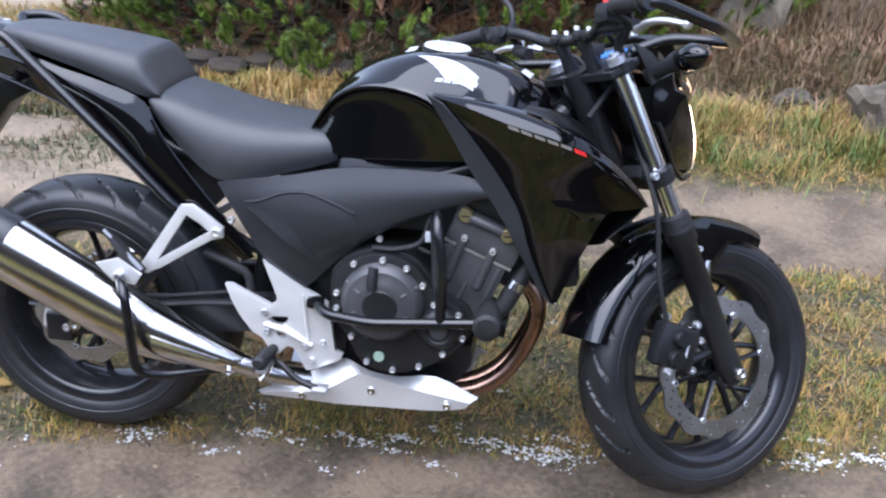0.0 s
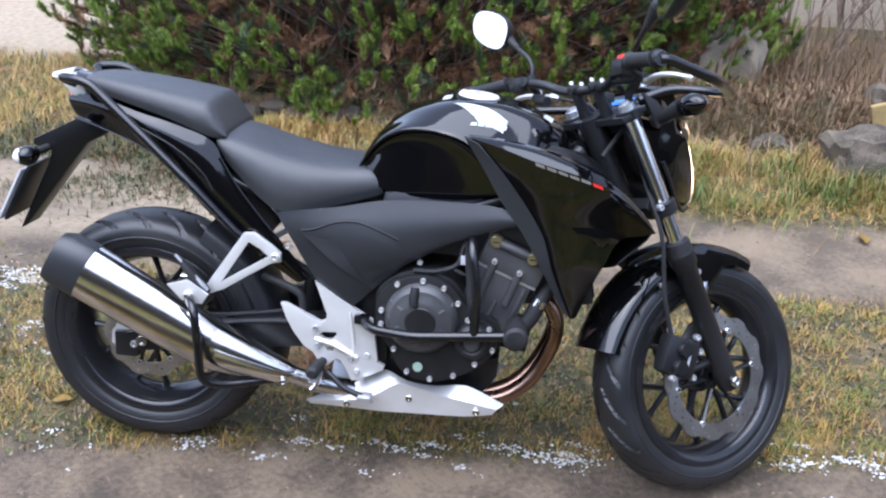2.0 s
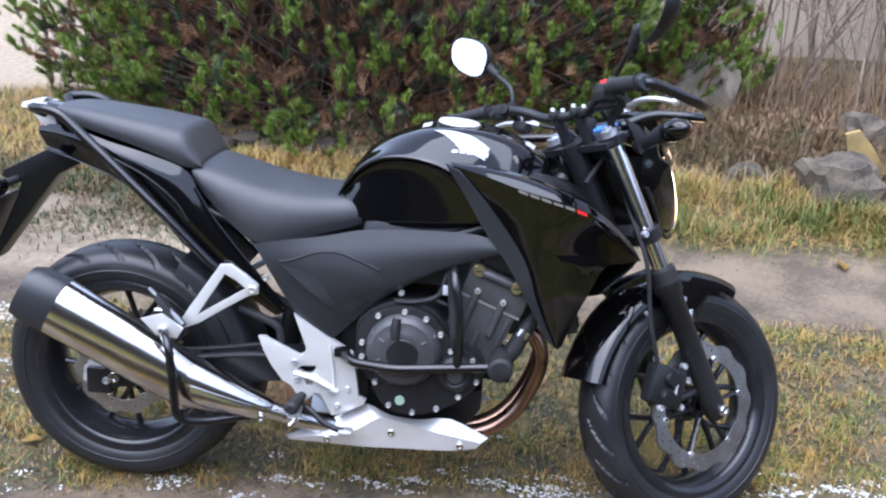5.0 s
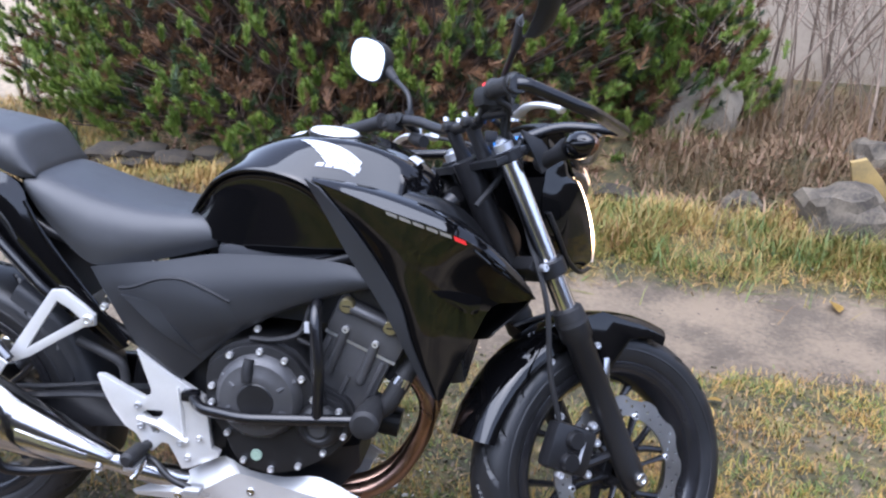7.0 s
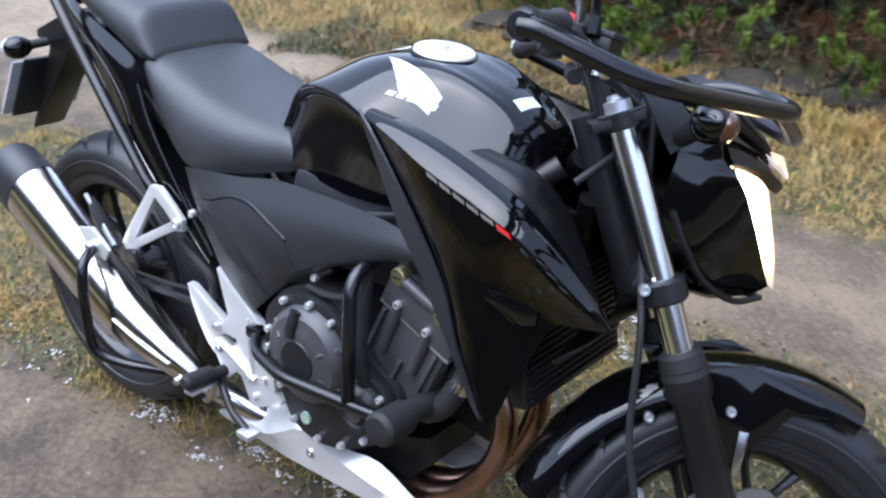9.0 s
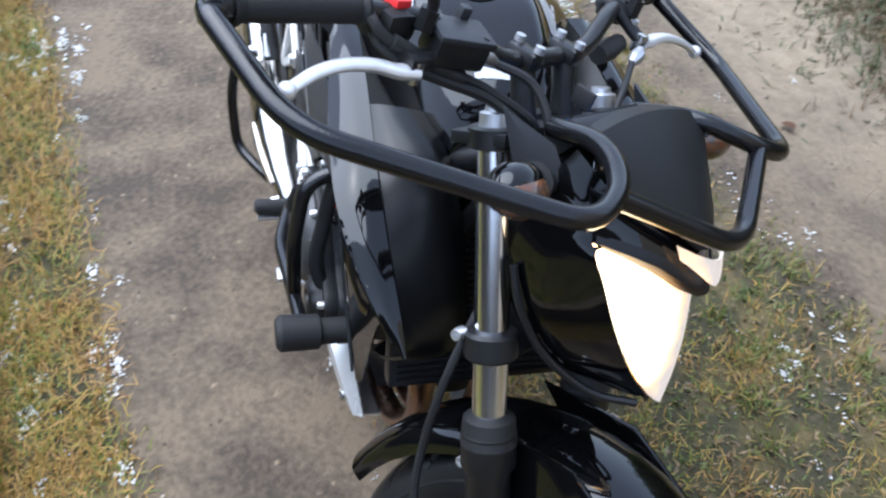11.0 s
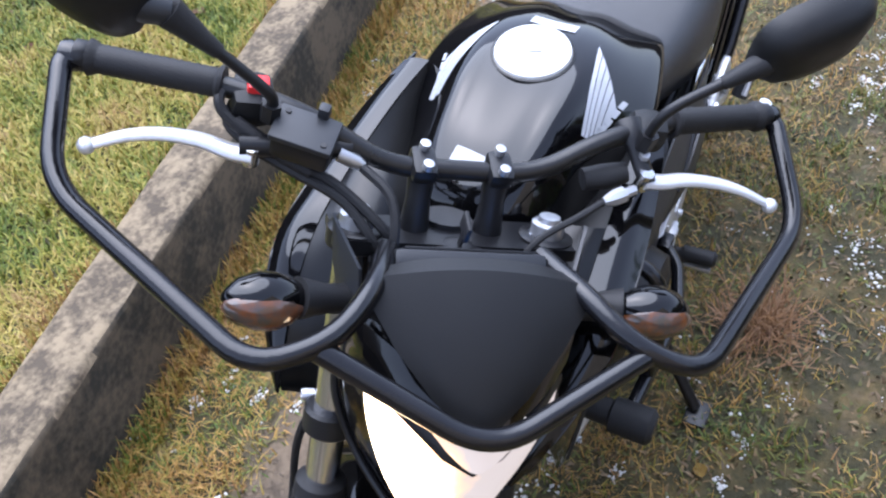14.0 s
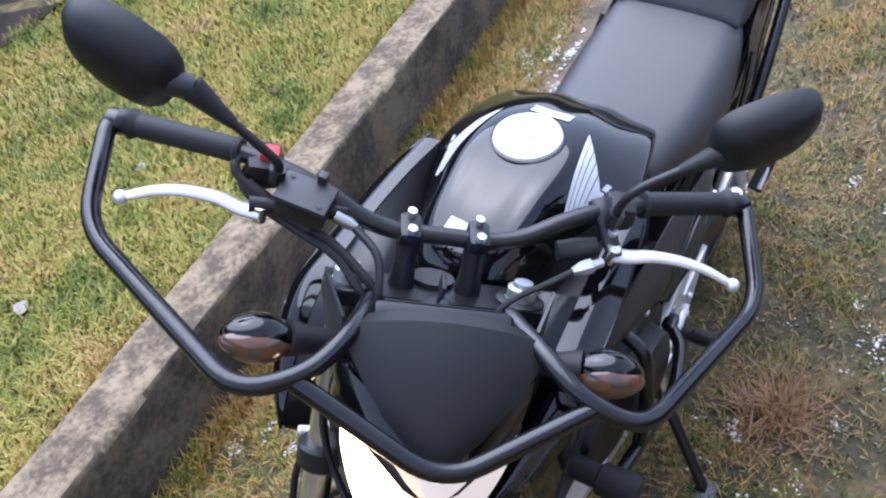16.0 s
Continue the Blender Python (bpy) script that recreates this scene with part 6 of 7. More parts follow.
for s, bm in both(side_cover):
    bm.normal_update()
    tree = BVHTree.FromBMesh(bm)
    cv = part("side_cover", bm, matte_black, bike, "matte black plastic side cover")
    # the lower half stands proud of the upper one along a kinked edge and runs out to a point
    edge = [((0.418, 0.646), (0.450, 0.653), (0.503, 0.675), (0.554, 0.681), (0.603, 0.668), (0.653, 0.648)), ((0.435, 0.632), (0.478, 0.634), (0.525, 0.640), (0.578, 0.645), (0.625, 0.638), (0.659, 0.629)),
            ((0.510, 0.574), (0.532, 0.578), (0.562, 0.584), (0.600, 0.592), (0.640, 0.602), (0.666, 0.610)), ((0.590, 0.512), (0.596, 0.520), (0.612, 0.540), (0.636, 0.562), (0.656, 0.582), (0.672, 0.600))]
    lifts = ((0.005, 0.008, 0.009, 0.009, 0.005, 0.0008), (0.006, 0.007, 0.008, 0.008, 0.005, 0.0008), (0.005, 0.006, 0.005, 0.005, 0.003, 0.0008), (0.002, 0.002, 0.0015, 0.001, 0.001, 0.0008))
    grid = [[laid(tree, x, z, s, h) for (x, z), h in zip(r, hs)] for r, hs in zip(edge, lifts)]
    part("cover_wedge", sheet(grid, 3, 3, 0.004), matte_black, cv, "", sharp=25)
    # a narrow fin that runs down to the footrest and faces the sky
    fin = [((0.431, 0.642, 0.014), (0.467, 0.638, 0.010), (0.503, 0.632, 0.0080)), ((0.515, 0.575, 0.012), (0.535, 0.574, 0.009), (0.552, 0.571, 0.0065)), ((0.597, 0.513, 0.004), (0.599, 0.512, 0.003), (0.601, 0.511, 0.002))]
    part("cover_fin", sheet([[laid(tree, x, z, s, h) for x, z, h in r] for r in fin], 2, 4, 0.004), matte_black, cv, "", sharp=25)
    lip = [laid(tree, x, z + 0.004, s, 0.0002) for x, z in edge[0]]
    part("cover_groove", tube(smooth_line(lip, 3), [0.0035] * 16, 8), satin_black, cv)
    part("cover_bolt", bolt((0.704, 0.166 * s, 0.595), 0.007, 0.006, side=s), alloy, cv, "bright bolt")


# ---------------------------------------------------------------- radiator shrouds
def shroud_top():
    c = [(0.810, -0.182, 0.903), (0.880, -0.198, 0.888), (0.950, -0.210, 0.868), (1.030, -0.218, 0.848), (1.100, -0.220, 0.829), (1.160, -0.206, 0.792), (1.210, -0.182, 0.745), (1.240, -0.158, 0.708)]
    m = [(0.805, -0.168, 0.907), (0.875, -0.178, 0.900), (0.950, -0.187, 0.886), (1.030, -0.194, 0.866), (1.095, -0.197, 0.846), (1.160, -0.188, 0.803), (1.213, -0.171, 0.750), (1.241, -0.156, 0.709)]
    i = [(0.800, -0.150, 0.905), (0.870, -0.156, 0.902), (0.945, -0.161, 0.892), (1.020, -0.166, 0.874), (1.085, -0.169, 0.851), (1.155, -0.166, 0.805), (1.212, -0.158, 0.749), (1.241, -0.153, 0.709)]
    return sheet([i, m, c], 4, 4, 0.003)


def shroud_side():
    rows = [[(0.810, -0.182, 0.903), (0.950, -0.210, 0.868), (1.100, -0.220, 0.829), (1.180, -0.198, 0.775), (1.240, -0.158, 0.708)],
            [(0.865, -0.186, 0.848), (0.960, -0.204, 0.810), (1.060, -0.208, 0.775), (1.135, -0.190, 0.742), (1.205, -0.162, 0.700)],
            [(0.930, -0.186, 0.768), (0.995, -0.196, 0.735), (1.055, -0.194, 0.710), (1.110, -0.182, 0.695), (1.160, -0.168, 0.688)],
            [(0.978, -0.183, 0.690), (1.015, -0.188, 0.655), (1.050, -0.186, 0.632), (1.085, -0.178, 0.622), (1.128, -0.168, 0.618)],
            [(1.010, -0.178, 0.600), (1.030, -0.180, 0.580), (1.050, -0.178, 0.568), (1.075, -0.173, 0.562), (1.103, -0.166, 0.560)],
            [(1.058, -0.170, 0.495), (1.063, -0.170, 0.490), (1.068, -0.170, 0.487), (1.073, -0.168, 0.487), (1.080, -0.165, 0.492)]]
    return sheet(rows, 4, 4, 0.003)


def shroud_trim():
    rows = [[(0.793, -0.172, 0.906), (0.826, -0.187, 0.893)], [(0.838, -0.178, 0.840), (0.884, -0.191, 0.832)], [(0.888, -0.181, 0.760), (0.944, -0.190, 0.756)], [(0.940, -0.181, 0.690), (0.988, -0.187, 0.684)], [(0.985, -0.178, 0.615), (1.016, -0.181, 0.598)], [(1.045, -0.170, 0.508), (1.062, -0.172, 0.494)]]
    return sheet(rows, 2, 5, 0.004)


for s, bm in both(shroud_side):
    bm.normal_update()
    tree = BVHTree.FromBMesh(bm)
    sh = part("radiator_shroud", bm, gloss_black, bike, "glossy black radiator shroud")
    b2 = shroud_top() if s < 0 else mirrored(shroud_top())
    part("shroud_top", b2, gloss_black, sh)
    g = [[(0.806, -0.150, 0.904), (0.870, -0.155, 0.900), (0.945, -0.160, 0.890), (1.020, -0.165, 0.872), (1.085, -0.168, 0.849)], [(0.815, -0.146, 0.888), (0.880, -0.140, 0.878), (0.950, -0.130, 0.868), (1.015, -0.120, 0.852), (1.075, -0.110, 0.825)], [(0.825, -0.140, 0.850), (0.890, -0.122, 0.845), (0.950, -0.108, 0.838), (1.005, -0.095, 0.825), (1.060, -0.085, 0.795)]]
    part("shroud_infill", sheet([[(x, -y * s, z) for x, y, z in r] for r in g], 4, 3, 0.003), dark_plastic, sh)
    b3 = shroud_trim() if s < 0 else mirrored(shroud_trim())
    part("shroud_trim", b3, matte_black, sh)
    # model mark: a row of slanted pale bars and a red one
    bm = bmesh.new()
    for k in range(5):
        x0 = 0.955 + k * 0.0258
        z0 = 0.8595 - k * 0.0066
        decal(tree, [(x0, 0.5 * s, z0 + 0.006), (x0 + 0.021, 0.5 * s, z0 + 0.0005), (x0 + 0.0235, 0.5 * s, z0 - 0.0065), (x0 + 0.0025, 0.5 * s, z0 - 0.001)], (0, -s, 0), bm, 1)
    part("model_mark", bm, silver_mark, sh, "row of slanted pale bars")
    bm = decal(tree, [(1.084, 0.5 * s, 0.8325), (1.106, 0.5 * s, 0.8255), (1.110, 0.5 * s, 0.8165), (1.088, 0.5 * s, 0.8230)], (0, -s, 0), None, 1)
    part("red_mark", bm, red_plastic, sh, "small red slanted bar")
    # edge and louvres of the side vent, and the scoop under it
    for ln, r in ((((1.123, 0.808), (1.150, 0.784), (1.176, 0.760), (1.225, 0.722)), 0.0035), (((1.146, 0.800), (1.165, 0.790), (1.182, 0.777)), 0.0022), (((1.160, 0.784), (1.178, 0.772), (1.196, 0.756)), 0.0022), (((1.176, 0.766), (1.192, 0.754), (1.210, 0.738)), 0.0022)):
        part("shroud_louvre", tube(smooth_line([laid(tree, x, z, s, 0.0006) for x, z in ln], 3), r, 8), gloss_black, sh)
    grid = [[laid(tree, x, z, s, h) for x, z, h in r] for r in (((1.046, 0.718, 0.0006), (1.078, 0.720, 0.0006), (1.112, 0.716, 0.0006), (1.140, 0.708, 0.0006)), ((1.064, 0.706, 0.005), (1.090, 0.700, 0.007), (1.116, 0.694, 0.008), (1.138, 0.692, 0.006)), ((1.082, 0.694, 0.004), (1.100, 0.684, 0.007), (1.118, 0.676, 0.009), (1.134, 0.678, 0.006)))]
    part("shroud_scoop", sheet(grid, 3, 3, 0.003), gloss_black, sh, "", sharp=30)
    a = [(0.975, 0.164, 0.884), (1.045, 0.166, 0.866), (1.100, 0.167, 0.844), (1.155, 0.164, 0.803), (1.205, 0.157, 0.752), (1.234, 0.153, 0.706), (1.165, 0.165, 0.632)]
    b = [(0.985, 0.150, 0.890), (1.060, 0.142, 0.873), (1.112, 0.140, 0.840), (1.160, 0.136, 0.788), (1.195, 0.132, 0.735), (1.212, 0.130, 0.682), (1.158, 0.138, 0.615)]
    c = [(0.990, 0.115, 0.886), (1.060, 0.100, 0.870), (1.112, 0.094, 0.832), (1.150, 0.088, 0.772), (1.176, 0.084, 0.712), (1.185, 0.084, 0.655), (1.140, 0.092, 0.595)]
    d = [(0.970, 0.085, 0.866), (1.040, 0.072, 0.846), (1.085, 0.062, 0.800), (1.115, 0.054, 0.742), (1.135, 0.050, 0.682), (1.140, 0.050, 0.628), (1.115, 0.058, 0.580)]
    bm = sheet([[(x, y * s, z) for x, y, z in r] for r in (a, b, c, d)], 4, 3, 0.003)
    part("shroud_inner", bm, inner_black, sh)

# radiator between the shrouds
tiltm = Matrix.Translation((1.075, 0, 0.64)) @ Matrix.Rotation(radians(-14), 4, "Y")
rad = part("radiator", block((-0.018, -0.135, -0.13), (0.012, 0.135, 0.13), 0.004, None, tiltm), satin_black, bike, "black radiator")
for k in range(24):
    z = -0.12 + k * 0.0104
    part("radiator_fin", block((0.012, -0.125, z), (0.017, 0.125, z + 0.004), 0.0, None, tiltm), radiator_grey, rad)

# ---------------------------------------------------------------- frame, swingarm, rear suspension
for s in SIDES:
    part("frame_tube", tube(bent([(1.06, 0.03 * s, 0.86), (0.98, 0.10 * s, 0.78), (0.62, 0.135 * s, 0.66), (0.50, 0.135 * s, 0.52), (0.52, 0.12 * s, 0.36)], 0.08), 0.018, 12), satin_black, bike, "black steel frame tube")
    part("frame_tube", tube(bent([(1.08, 0.03 * s, 0.80), (1.02, 0.10 * s, 0.60), (0.96, 0.11 * s, 0.50)], 0.06), 0.016, 12), satin_black, bike)
    part("subframe_tube", tube([(0.50, 0.115 * s, 0.66), (0.25, 0.115 * s, 0.74), (-0.05, 0.07 * s, 0.87)], 0.0125, 10), satin_black, bike)
    part("subframe_tube", tube([(0.48, 0.118 * s, 0.50), (0.33, 0.12 * s, 0.585), (0.10, 0.10 * s, 0.76)], 0.011, 10), satin_black, bike)
    sa = part("swingarm_beam", loft([[(x, (y0 - w) * s, z - h), (x, (y0 + w) * s, z - h), (x, (y0 + w) * s, z + h), (x, (y0 - w) * s, z + h)] for x, y0, w, z, h in ((0.50, 0.105, 0.016, 0.385, 0.040), (0.40, 0.110, 0.015, 0.375, 0.042), (0.20, 0.118, 0.013, 0.345, 0.034), (0.02, 0.118, 0.012, 0.315, 0.028), (-0.045, 0.118, 0.010, 0.305, 0.022))]), satin_black, bike, "black swingarm")
    part("axle_nut", bolt((0.0, 0.128 * s, 0.312), 0.016, 0.012, side=s), steel, sa)
    part("chain_adjuster", block((-0.052, 0.110 * s if s > 0 else -0.126, 0.295), (-0.028, 0.126 if s > 0 else 0.110 * s, 0.328), 0.003), alloy, sa)
part("swingarm_pivot", tube([(0.50, -0.135, 0.385), (0.50, 0.135, 0.385)], 0.026, 16), satin_black, bike)
part("shock", tube([(0.40, 0.0, 0.36), (0.44, 0.0, 0.60)], 0.03, 14), satin_black, bike)
rows = []
for k in range(9):
    a = radians(62 - k * 10)
    r = 0.345
    rows.append([V((r * math.cos(a) - d * math.cos(a), y, 0.312 + (r - d) * math.sin(a))) for y, d in ((-0.085, 0.05), (-0.078, 0.01), (0, -0.005), (0.078, 0.01), (0.085, 0.05))])
part("rear_hugger", sheet(rows, 3, 2, 0.003), matte_black, bike, "black rear wheel hugger")
for z in (0.402, 0.382):
    part("chain_run", tube([(0.54, 0.095, z), (0.02, 0.09, 0.41 if z > 0.39 else 0.215)], 0.007, 6), steel, bike)
part("brake_line", tube(smooth_line([(0.40, -0.12, 0.43), (0.25, -0.135, 0.41), (0.12, -0.135, 0.395), (0.0, -0.12, 0.37)]), 0.005, 8), rubber, bike)
part("chain_guard_bar", tube(smooth_line([(0.50, -0.13, 0.40), (0.36, -0.14, 0.405), (0.20, -0.14, 0.385), (0.06, -0.13, 0.36)]), 0.0085, 8), satin_black, bike)
# rear caliper and its bracket
bm = plate([(-0.085, 0.325), (-0.07, 0.348), (0.01, 0.342), (0.035, 0.318), (0.03, 0.295), (-0.02, 0.285), (-0.06, 0.272), (-0.09, 0.29)], -0.112, -0.100, bevel=0.002)
rc = part("caliper_bracket", bm, silver_paint, bike, "silver rear caliper bracket")
part("rear_caliper", block((-0.075, -0.128, 0.262), (-0.012, -0.09, 0.330), 0.008), satin_black, rc)
part("bracket_bolt", bolt((-0.022, -0.128, 0.300), 0.010, 0.008), alloy, rc)

# ---------------------------------------------------------------- engine
def cover_outline(pts, sub=3):
    return [(q.x, q.y) for q in smooth_line([(a, b, 0) for a, b in pts], sub, closed=True)]


case = cover_outline([(0.60, 0.46), (0.605, 0.52), (0.655, 0.562), (0.72, 0.575), (0.78, 0.560), (0.815, 0.520), (0.845, 0.485), (0.895, 0.460), (0.905, 0.40), (0.865, 0.345), (0.80, 0.306), (0.735, 0.292), (0.67, 0.308), (0.635, 0.37), (0.605, 0.42)])
engine = part("engine_case", plate(case, -0.165, 0.165, bevel=0.006), engine_black, bike, "black twin cylinder engine case")
rim = cover_outline([(0.606, 0.46), (0.612, 0.515), (0.66, 0.556), (0.72, 0.568), (0.775, 0.553), (0.81, 0.515), (0.84, 0.480), (0.888, 0.455), (0.898, 0.40), (0.86, 0.350), (0.798, 0.312), (0.737, 0.298), (0.677, 0.314), (0.642, 0.375), (0.611, 0.42)])
ec = part("clutch_cover", plate(rim, -0.186, -0.163, bevel=0.004), engine_black, engine, "black crankcase cover")
dome = [(0.0005, -0.216), (0.040, -0.216), (0.052, -0.214), (0.060, -0.210), (0.074, -0.208), (0.080, -0.203), (0.087, -0.192), (0.090, -0.182)]
part("clutch_dome", lathe(dome, (0.716, 0, 0.462), 48, closed=False), engine_grey, ec, "dark grey round clutch cover", sharp=25)
part("dome_centre", lathe([(0.0005, -0.2185), (0.035, -0.2185), (0.038, -0.2155)], (0.716, 0, 0.462), 40, closed=False), engine_black, ec)
for a in (200, 250, 290, 340, 30, 150):
    a = radians(a)
    bm = tube([(0.716 + 0.05 * math.cos(a), -0.212, 0.462 + 0.05 * math.sin(a)), (0.716 + 0.085 * math.cos(a), -0.194, 0.462 + 0.085 * math.sin(a))], 0.005, 8)
    part("dome_rib", bm, engine_grey, ec)
part("clutch_arm_boss", tube([(0.700, -0.205, 0.545), (0.698, -0.212, 0.520), (0.699, -0.216, 0.502)], [0.010, 0.012, 0.011], 12), engine_black, ec)
part("pump_cover", lathe([(0.0005, -0.204), (0.024, -0.204), (0.028, -0.207), (0.034, -0.207), (0.040, -0.203), (0.046, -0.194), (0.048, -0.182)], (0.840, 0, 0.415), 36, closed=False), engine_black, ec, "round black pump cover", sharp=25)
part("pump_plug", lathe([(0.0005, -0.209), (0.017, -0.209), (0.019, -0.203)], (0.840, 0, 0.415), 24, closed=False), engine_grey, ec)
part("oil_sight_glass", lathe([(0.0005, -0.190), (0.011, -0.190), (0.013, -0.184)], (0.712, 0, 0.335), 20, closed=False), sight_green, ec, "pale green oil sight glass")
for x, z in ((0.619, 0.475), (0.655, 0.543), (0.716, 0.557), (0.766, 0.543), (0.801, 0.508), (0.826, 0.468), (0.878, 0.449), (0.889, 0.397), (0.849, 0.357), (0.799, 0.322), (0.743, 0.308), (0.686, 0.322), (0.652, 0.378), (0.619, 0.440)):
    part("cover_bolt", bolt((x, -0.187, z), 0.0068, 0.009), bolt_bright, ec, "bright cover bolt")
for s in (1,):
    part("generator_cover", lathe([(0.0005, 0.205), (0.06, 0.205), (0.082, 0.196), (0.09, 0.165)], (0.72, 0, 0.46), 40, closed=False), engine_black, engine)
# cylinders lean forward
lean = Matrix.Translation((0.86, 0, 0.50)) @ Matrix.Rotation(radians(22), 4, "Y")
cyl = part("cylinder_block", block((-0.055, -0.150, -0.06), (0.085, 0.150, 0.085), 0.010, None, lean), engine_grey, engine, "dark grey cylinder block")
part("cylinder_head", block((-0.062, -0.158, 0.088), (0.095, 0.158, 0.165), 0.012, None, lean), engine_grey, cyl)
part("cam_cover", block((-0.055, -0.150, 0.167), (0.088, 0.150, 0.215), 0.018, None, lean), engine_black, cyl)
part("head_gasket", block((-0.060, -0.153, 0.083), (0.092, 0.153, 0.090), 0.001, None, lean), alloy, cyl)
for x, z, h in ((-0.02, 0.01, 0.1), (0.045, 0.02, 0.09)):
    part("block_rib", tube([lean @ V((x, -0.152, z)), lean @ V((x - 0.004, -0.156, z + h))], [0.010, 0.010], 10), engine_grey, cyl)
    part("rib_bolt", bolt(lean @ V((x - 0.004, -0.160, z + h)), 0.007, 0.007), bolt_bright, cyl)
for x, z in ((-0.045, 0.03), (0.02, -0.03), (0.07, 0.03)):
    part("block_rib", block((x - 0.004, -0.158, z - 0.04), (x + 0.004, -0.149, z + 0.05), 0.002, None, lean), engine_grey, cyl)
for c in ((0.880, 0.660), (0.968, 0.624)):
    pc = part("oil_plug", lathe([(0.0005, -0.168), (0.013, -0.168), (0.0155, -0.165), (0.0155, -0.150)], (c[0], 0, c[1]), 22, closed=False), brass_cap, cyl, "brass coloured round plug")
    part("plug_slot", block((c[0] - 0.008, -0.1695, c[1] - 0.0015), (c[0] + 0.008, -0.1675, c[1] + 0.0015), 0.0), engine_black, pc)
part("head_pipe", tube([(0.888, -0.158, 0.655), (0.925, -0.160, 0.642), (0.956, -0.158, 0.630)], 0.011, 10), engine_grey, cyl)
part("starter_motor", tube([(0.66, -0.08, 0.60), (0.66, 0.08, 0.60)], 0.035, 16), engine_black, engine)
part("gear_case", block((0.50, -0.12, 0.30), (0.63, 0.12, 0.52), 0.02), engine_black, engine)
part("oil_sump", loft([[(x, -w, z0), (x, w, z0), (x, w * 1.3, 0.33), (x, -w * 1.3, 0.33)] for x, w, z0 in ((0.60, 0.08, 0.24), (0.72, 0.09, 0.215), (0.86, 0.08, 0.225), (0.90, 0.06, 0.27))]), engine_black, engine)
part("oil_filter", tube([(0.88, 0.02, 0.36), (0.97, 0.02, 0.345)], [0.034, 0.032], 20), engine_black, engine)
part("throttle_body", block((0.74, -0.12, 0.62), (0.85, 0.12, 0.70), 0.02), engine_black, engine)
part("air_box", block((0.60, -0.13, 0.60), (0.88, 0.13, 0.755), 0.03), matte_black, engine)
# hoses and wires
part("coolant_hose", tube(smooth_line([(0.845, -0.175, 0.44), (0.836, -0.195, 0.50), (0.828, -0.185, 0.57), (0.820, -0.165, 0.655), (0.825, -0.12, 0.70)]), 0.0125, 12), rubber, engine, "black coolant hose")
hs = part("radiator_hose", tube(smooth_line([(0.93, -0.13, 0.425), (0.965, -0.135, 0.455), (0.995, -0.125, 0.515), (1.02, -0.10, 0.56)]), 0.020, 14), rubber, engine, "thick black radiator hose")
part("hose_clip", tube([(0.986, -0.128, 0.496), (0.994, -0.125, 0.512)], 0.0215, 16), steel, hs)
part("wire_loom", tube(smooth_line([(0.690, -0.168, 0.575), (0.74, -0.172, 0.578), (0.79, -0.168, 0.596), (0.805, -0.16, 0.640), (0.815, -0.15, 0.665)]), 0.006, 8), rubber, engine)
part("wire_loom", tube(smooth_line([(0.775, -0.165, 0.590), (0.80, -0.168, 0.578), (0.825, -0.165, 0.570)]), 0.005, 8), rubber, engine)
part("loom_tag", block((0.800, -0.176, 0.600), (0.812, -0.170, 0.622), 0.001), white_mark, engine)

# ---------------------------------------------------------------- exhaust
for y in (-0.062, 0.035):
    hp = part("exhaust_header", tube(smooth_line([(0.960, y * 0.9, 0.505), (1.005, y, 0.490), (1.036, y, 0.440), (1.035, y * 0.95, 0.385), (1.012, y * 0.85, 0.320), (0.975, y * 0.7 - 0.015, 0.262), (0.92, y * 0.55 - 0.03, 0.222), (0.85, y * 0.45 - 0.04, 0.205), (0.76, -0.05 + y * 0.3, 0.200)], 5), 0.0195, 14), copper_pipe, bike, "heat-tinted brown exhaust header pipe")
    part("header_flange", tube([(0.955, y * 0.9, 0.508), (0.972, y * 0.92, 0.503)], 0.030, 14), engine_black, hp)
part("collector", tube(smooth_line([(0.78, -0.05, 0.200), (0.70, -0.06, 0.200), (0.58, -0.10, 0.215), (0.48, -0.145, 0.245), (0.405, -0.172, 0.276), (0.37, -0.178, 0.290)], 4), [0.026, 0.030, 0.032, 0.034, 0.034, 0.034, 0.034, 0.032, 0.030, 0.028, 0.026, 0.025, 0.024, 0.023, 0.022, 0.022, 0.022, 0.022, 0.022, 0.022, 0.022], 14), steel, bike)


def can(stations, seg=36):
    """The silencer's body: oval rings along its sloping line."""
    rings = []
    for (x, y, z), ry, rn in stations:
        ax = V((0.47, 0.02, -0.255)).normalized()
        side = V((0, 1, 0))
        nrm = ax.cross(side).normalized()
        rings.append([V((x, y, z)) + side * ry * math.copysign(abs(math.cos(a)) ** 0.85, math.cos(a)) + nrm * rn * math.copysign(abs(math.sin(a)) ** 0.85, math.sin(a)) for a in [2 * math.pi * k / seg for k in range(seg)]])
    return loft(rings, caps=True)


mf = part("muffler", can([((-0.118, -0.192, 0.516), 0.052, 0.0705), ((-0.112, -0.192, 0.513), 0.0535, 0.072), ((0.10, -0.190, 0.398), 0.052, 0.068), ((0.185, -0.188, 0.3525), 0.050, 0.063), ((0.20, -0.187, 0.3445), 0.049, 0.061)]), muffler_steel, bike, "brushed stainless steel muffler")
part("muffler_cone", can([((0.199, -0.187, 0.345), 0.0505, 0.0625), ((0.206, -0.187, 0.341), 0.0505, 0.0625), ((0.27, -0.184, 0.320), 0.046, 0.052), ((0.34, -0.180, 0.297), 0.036, 0.037), ((0.395, -0.175, 0.277), 0.026, 0.026), ((0.40, -0.174, 0.275), 0.024, 0.024)]), muffler_steel, mf, "polished steel muffler cone")
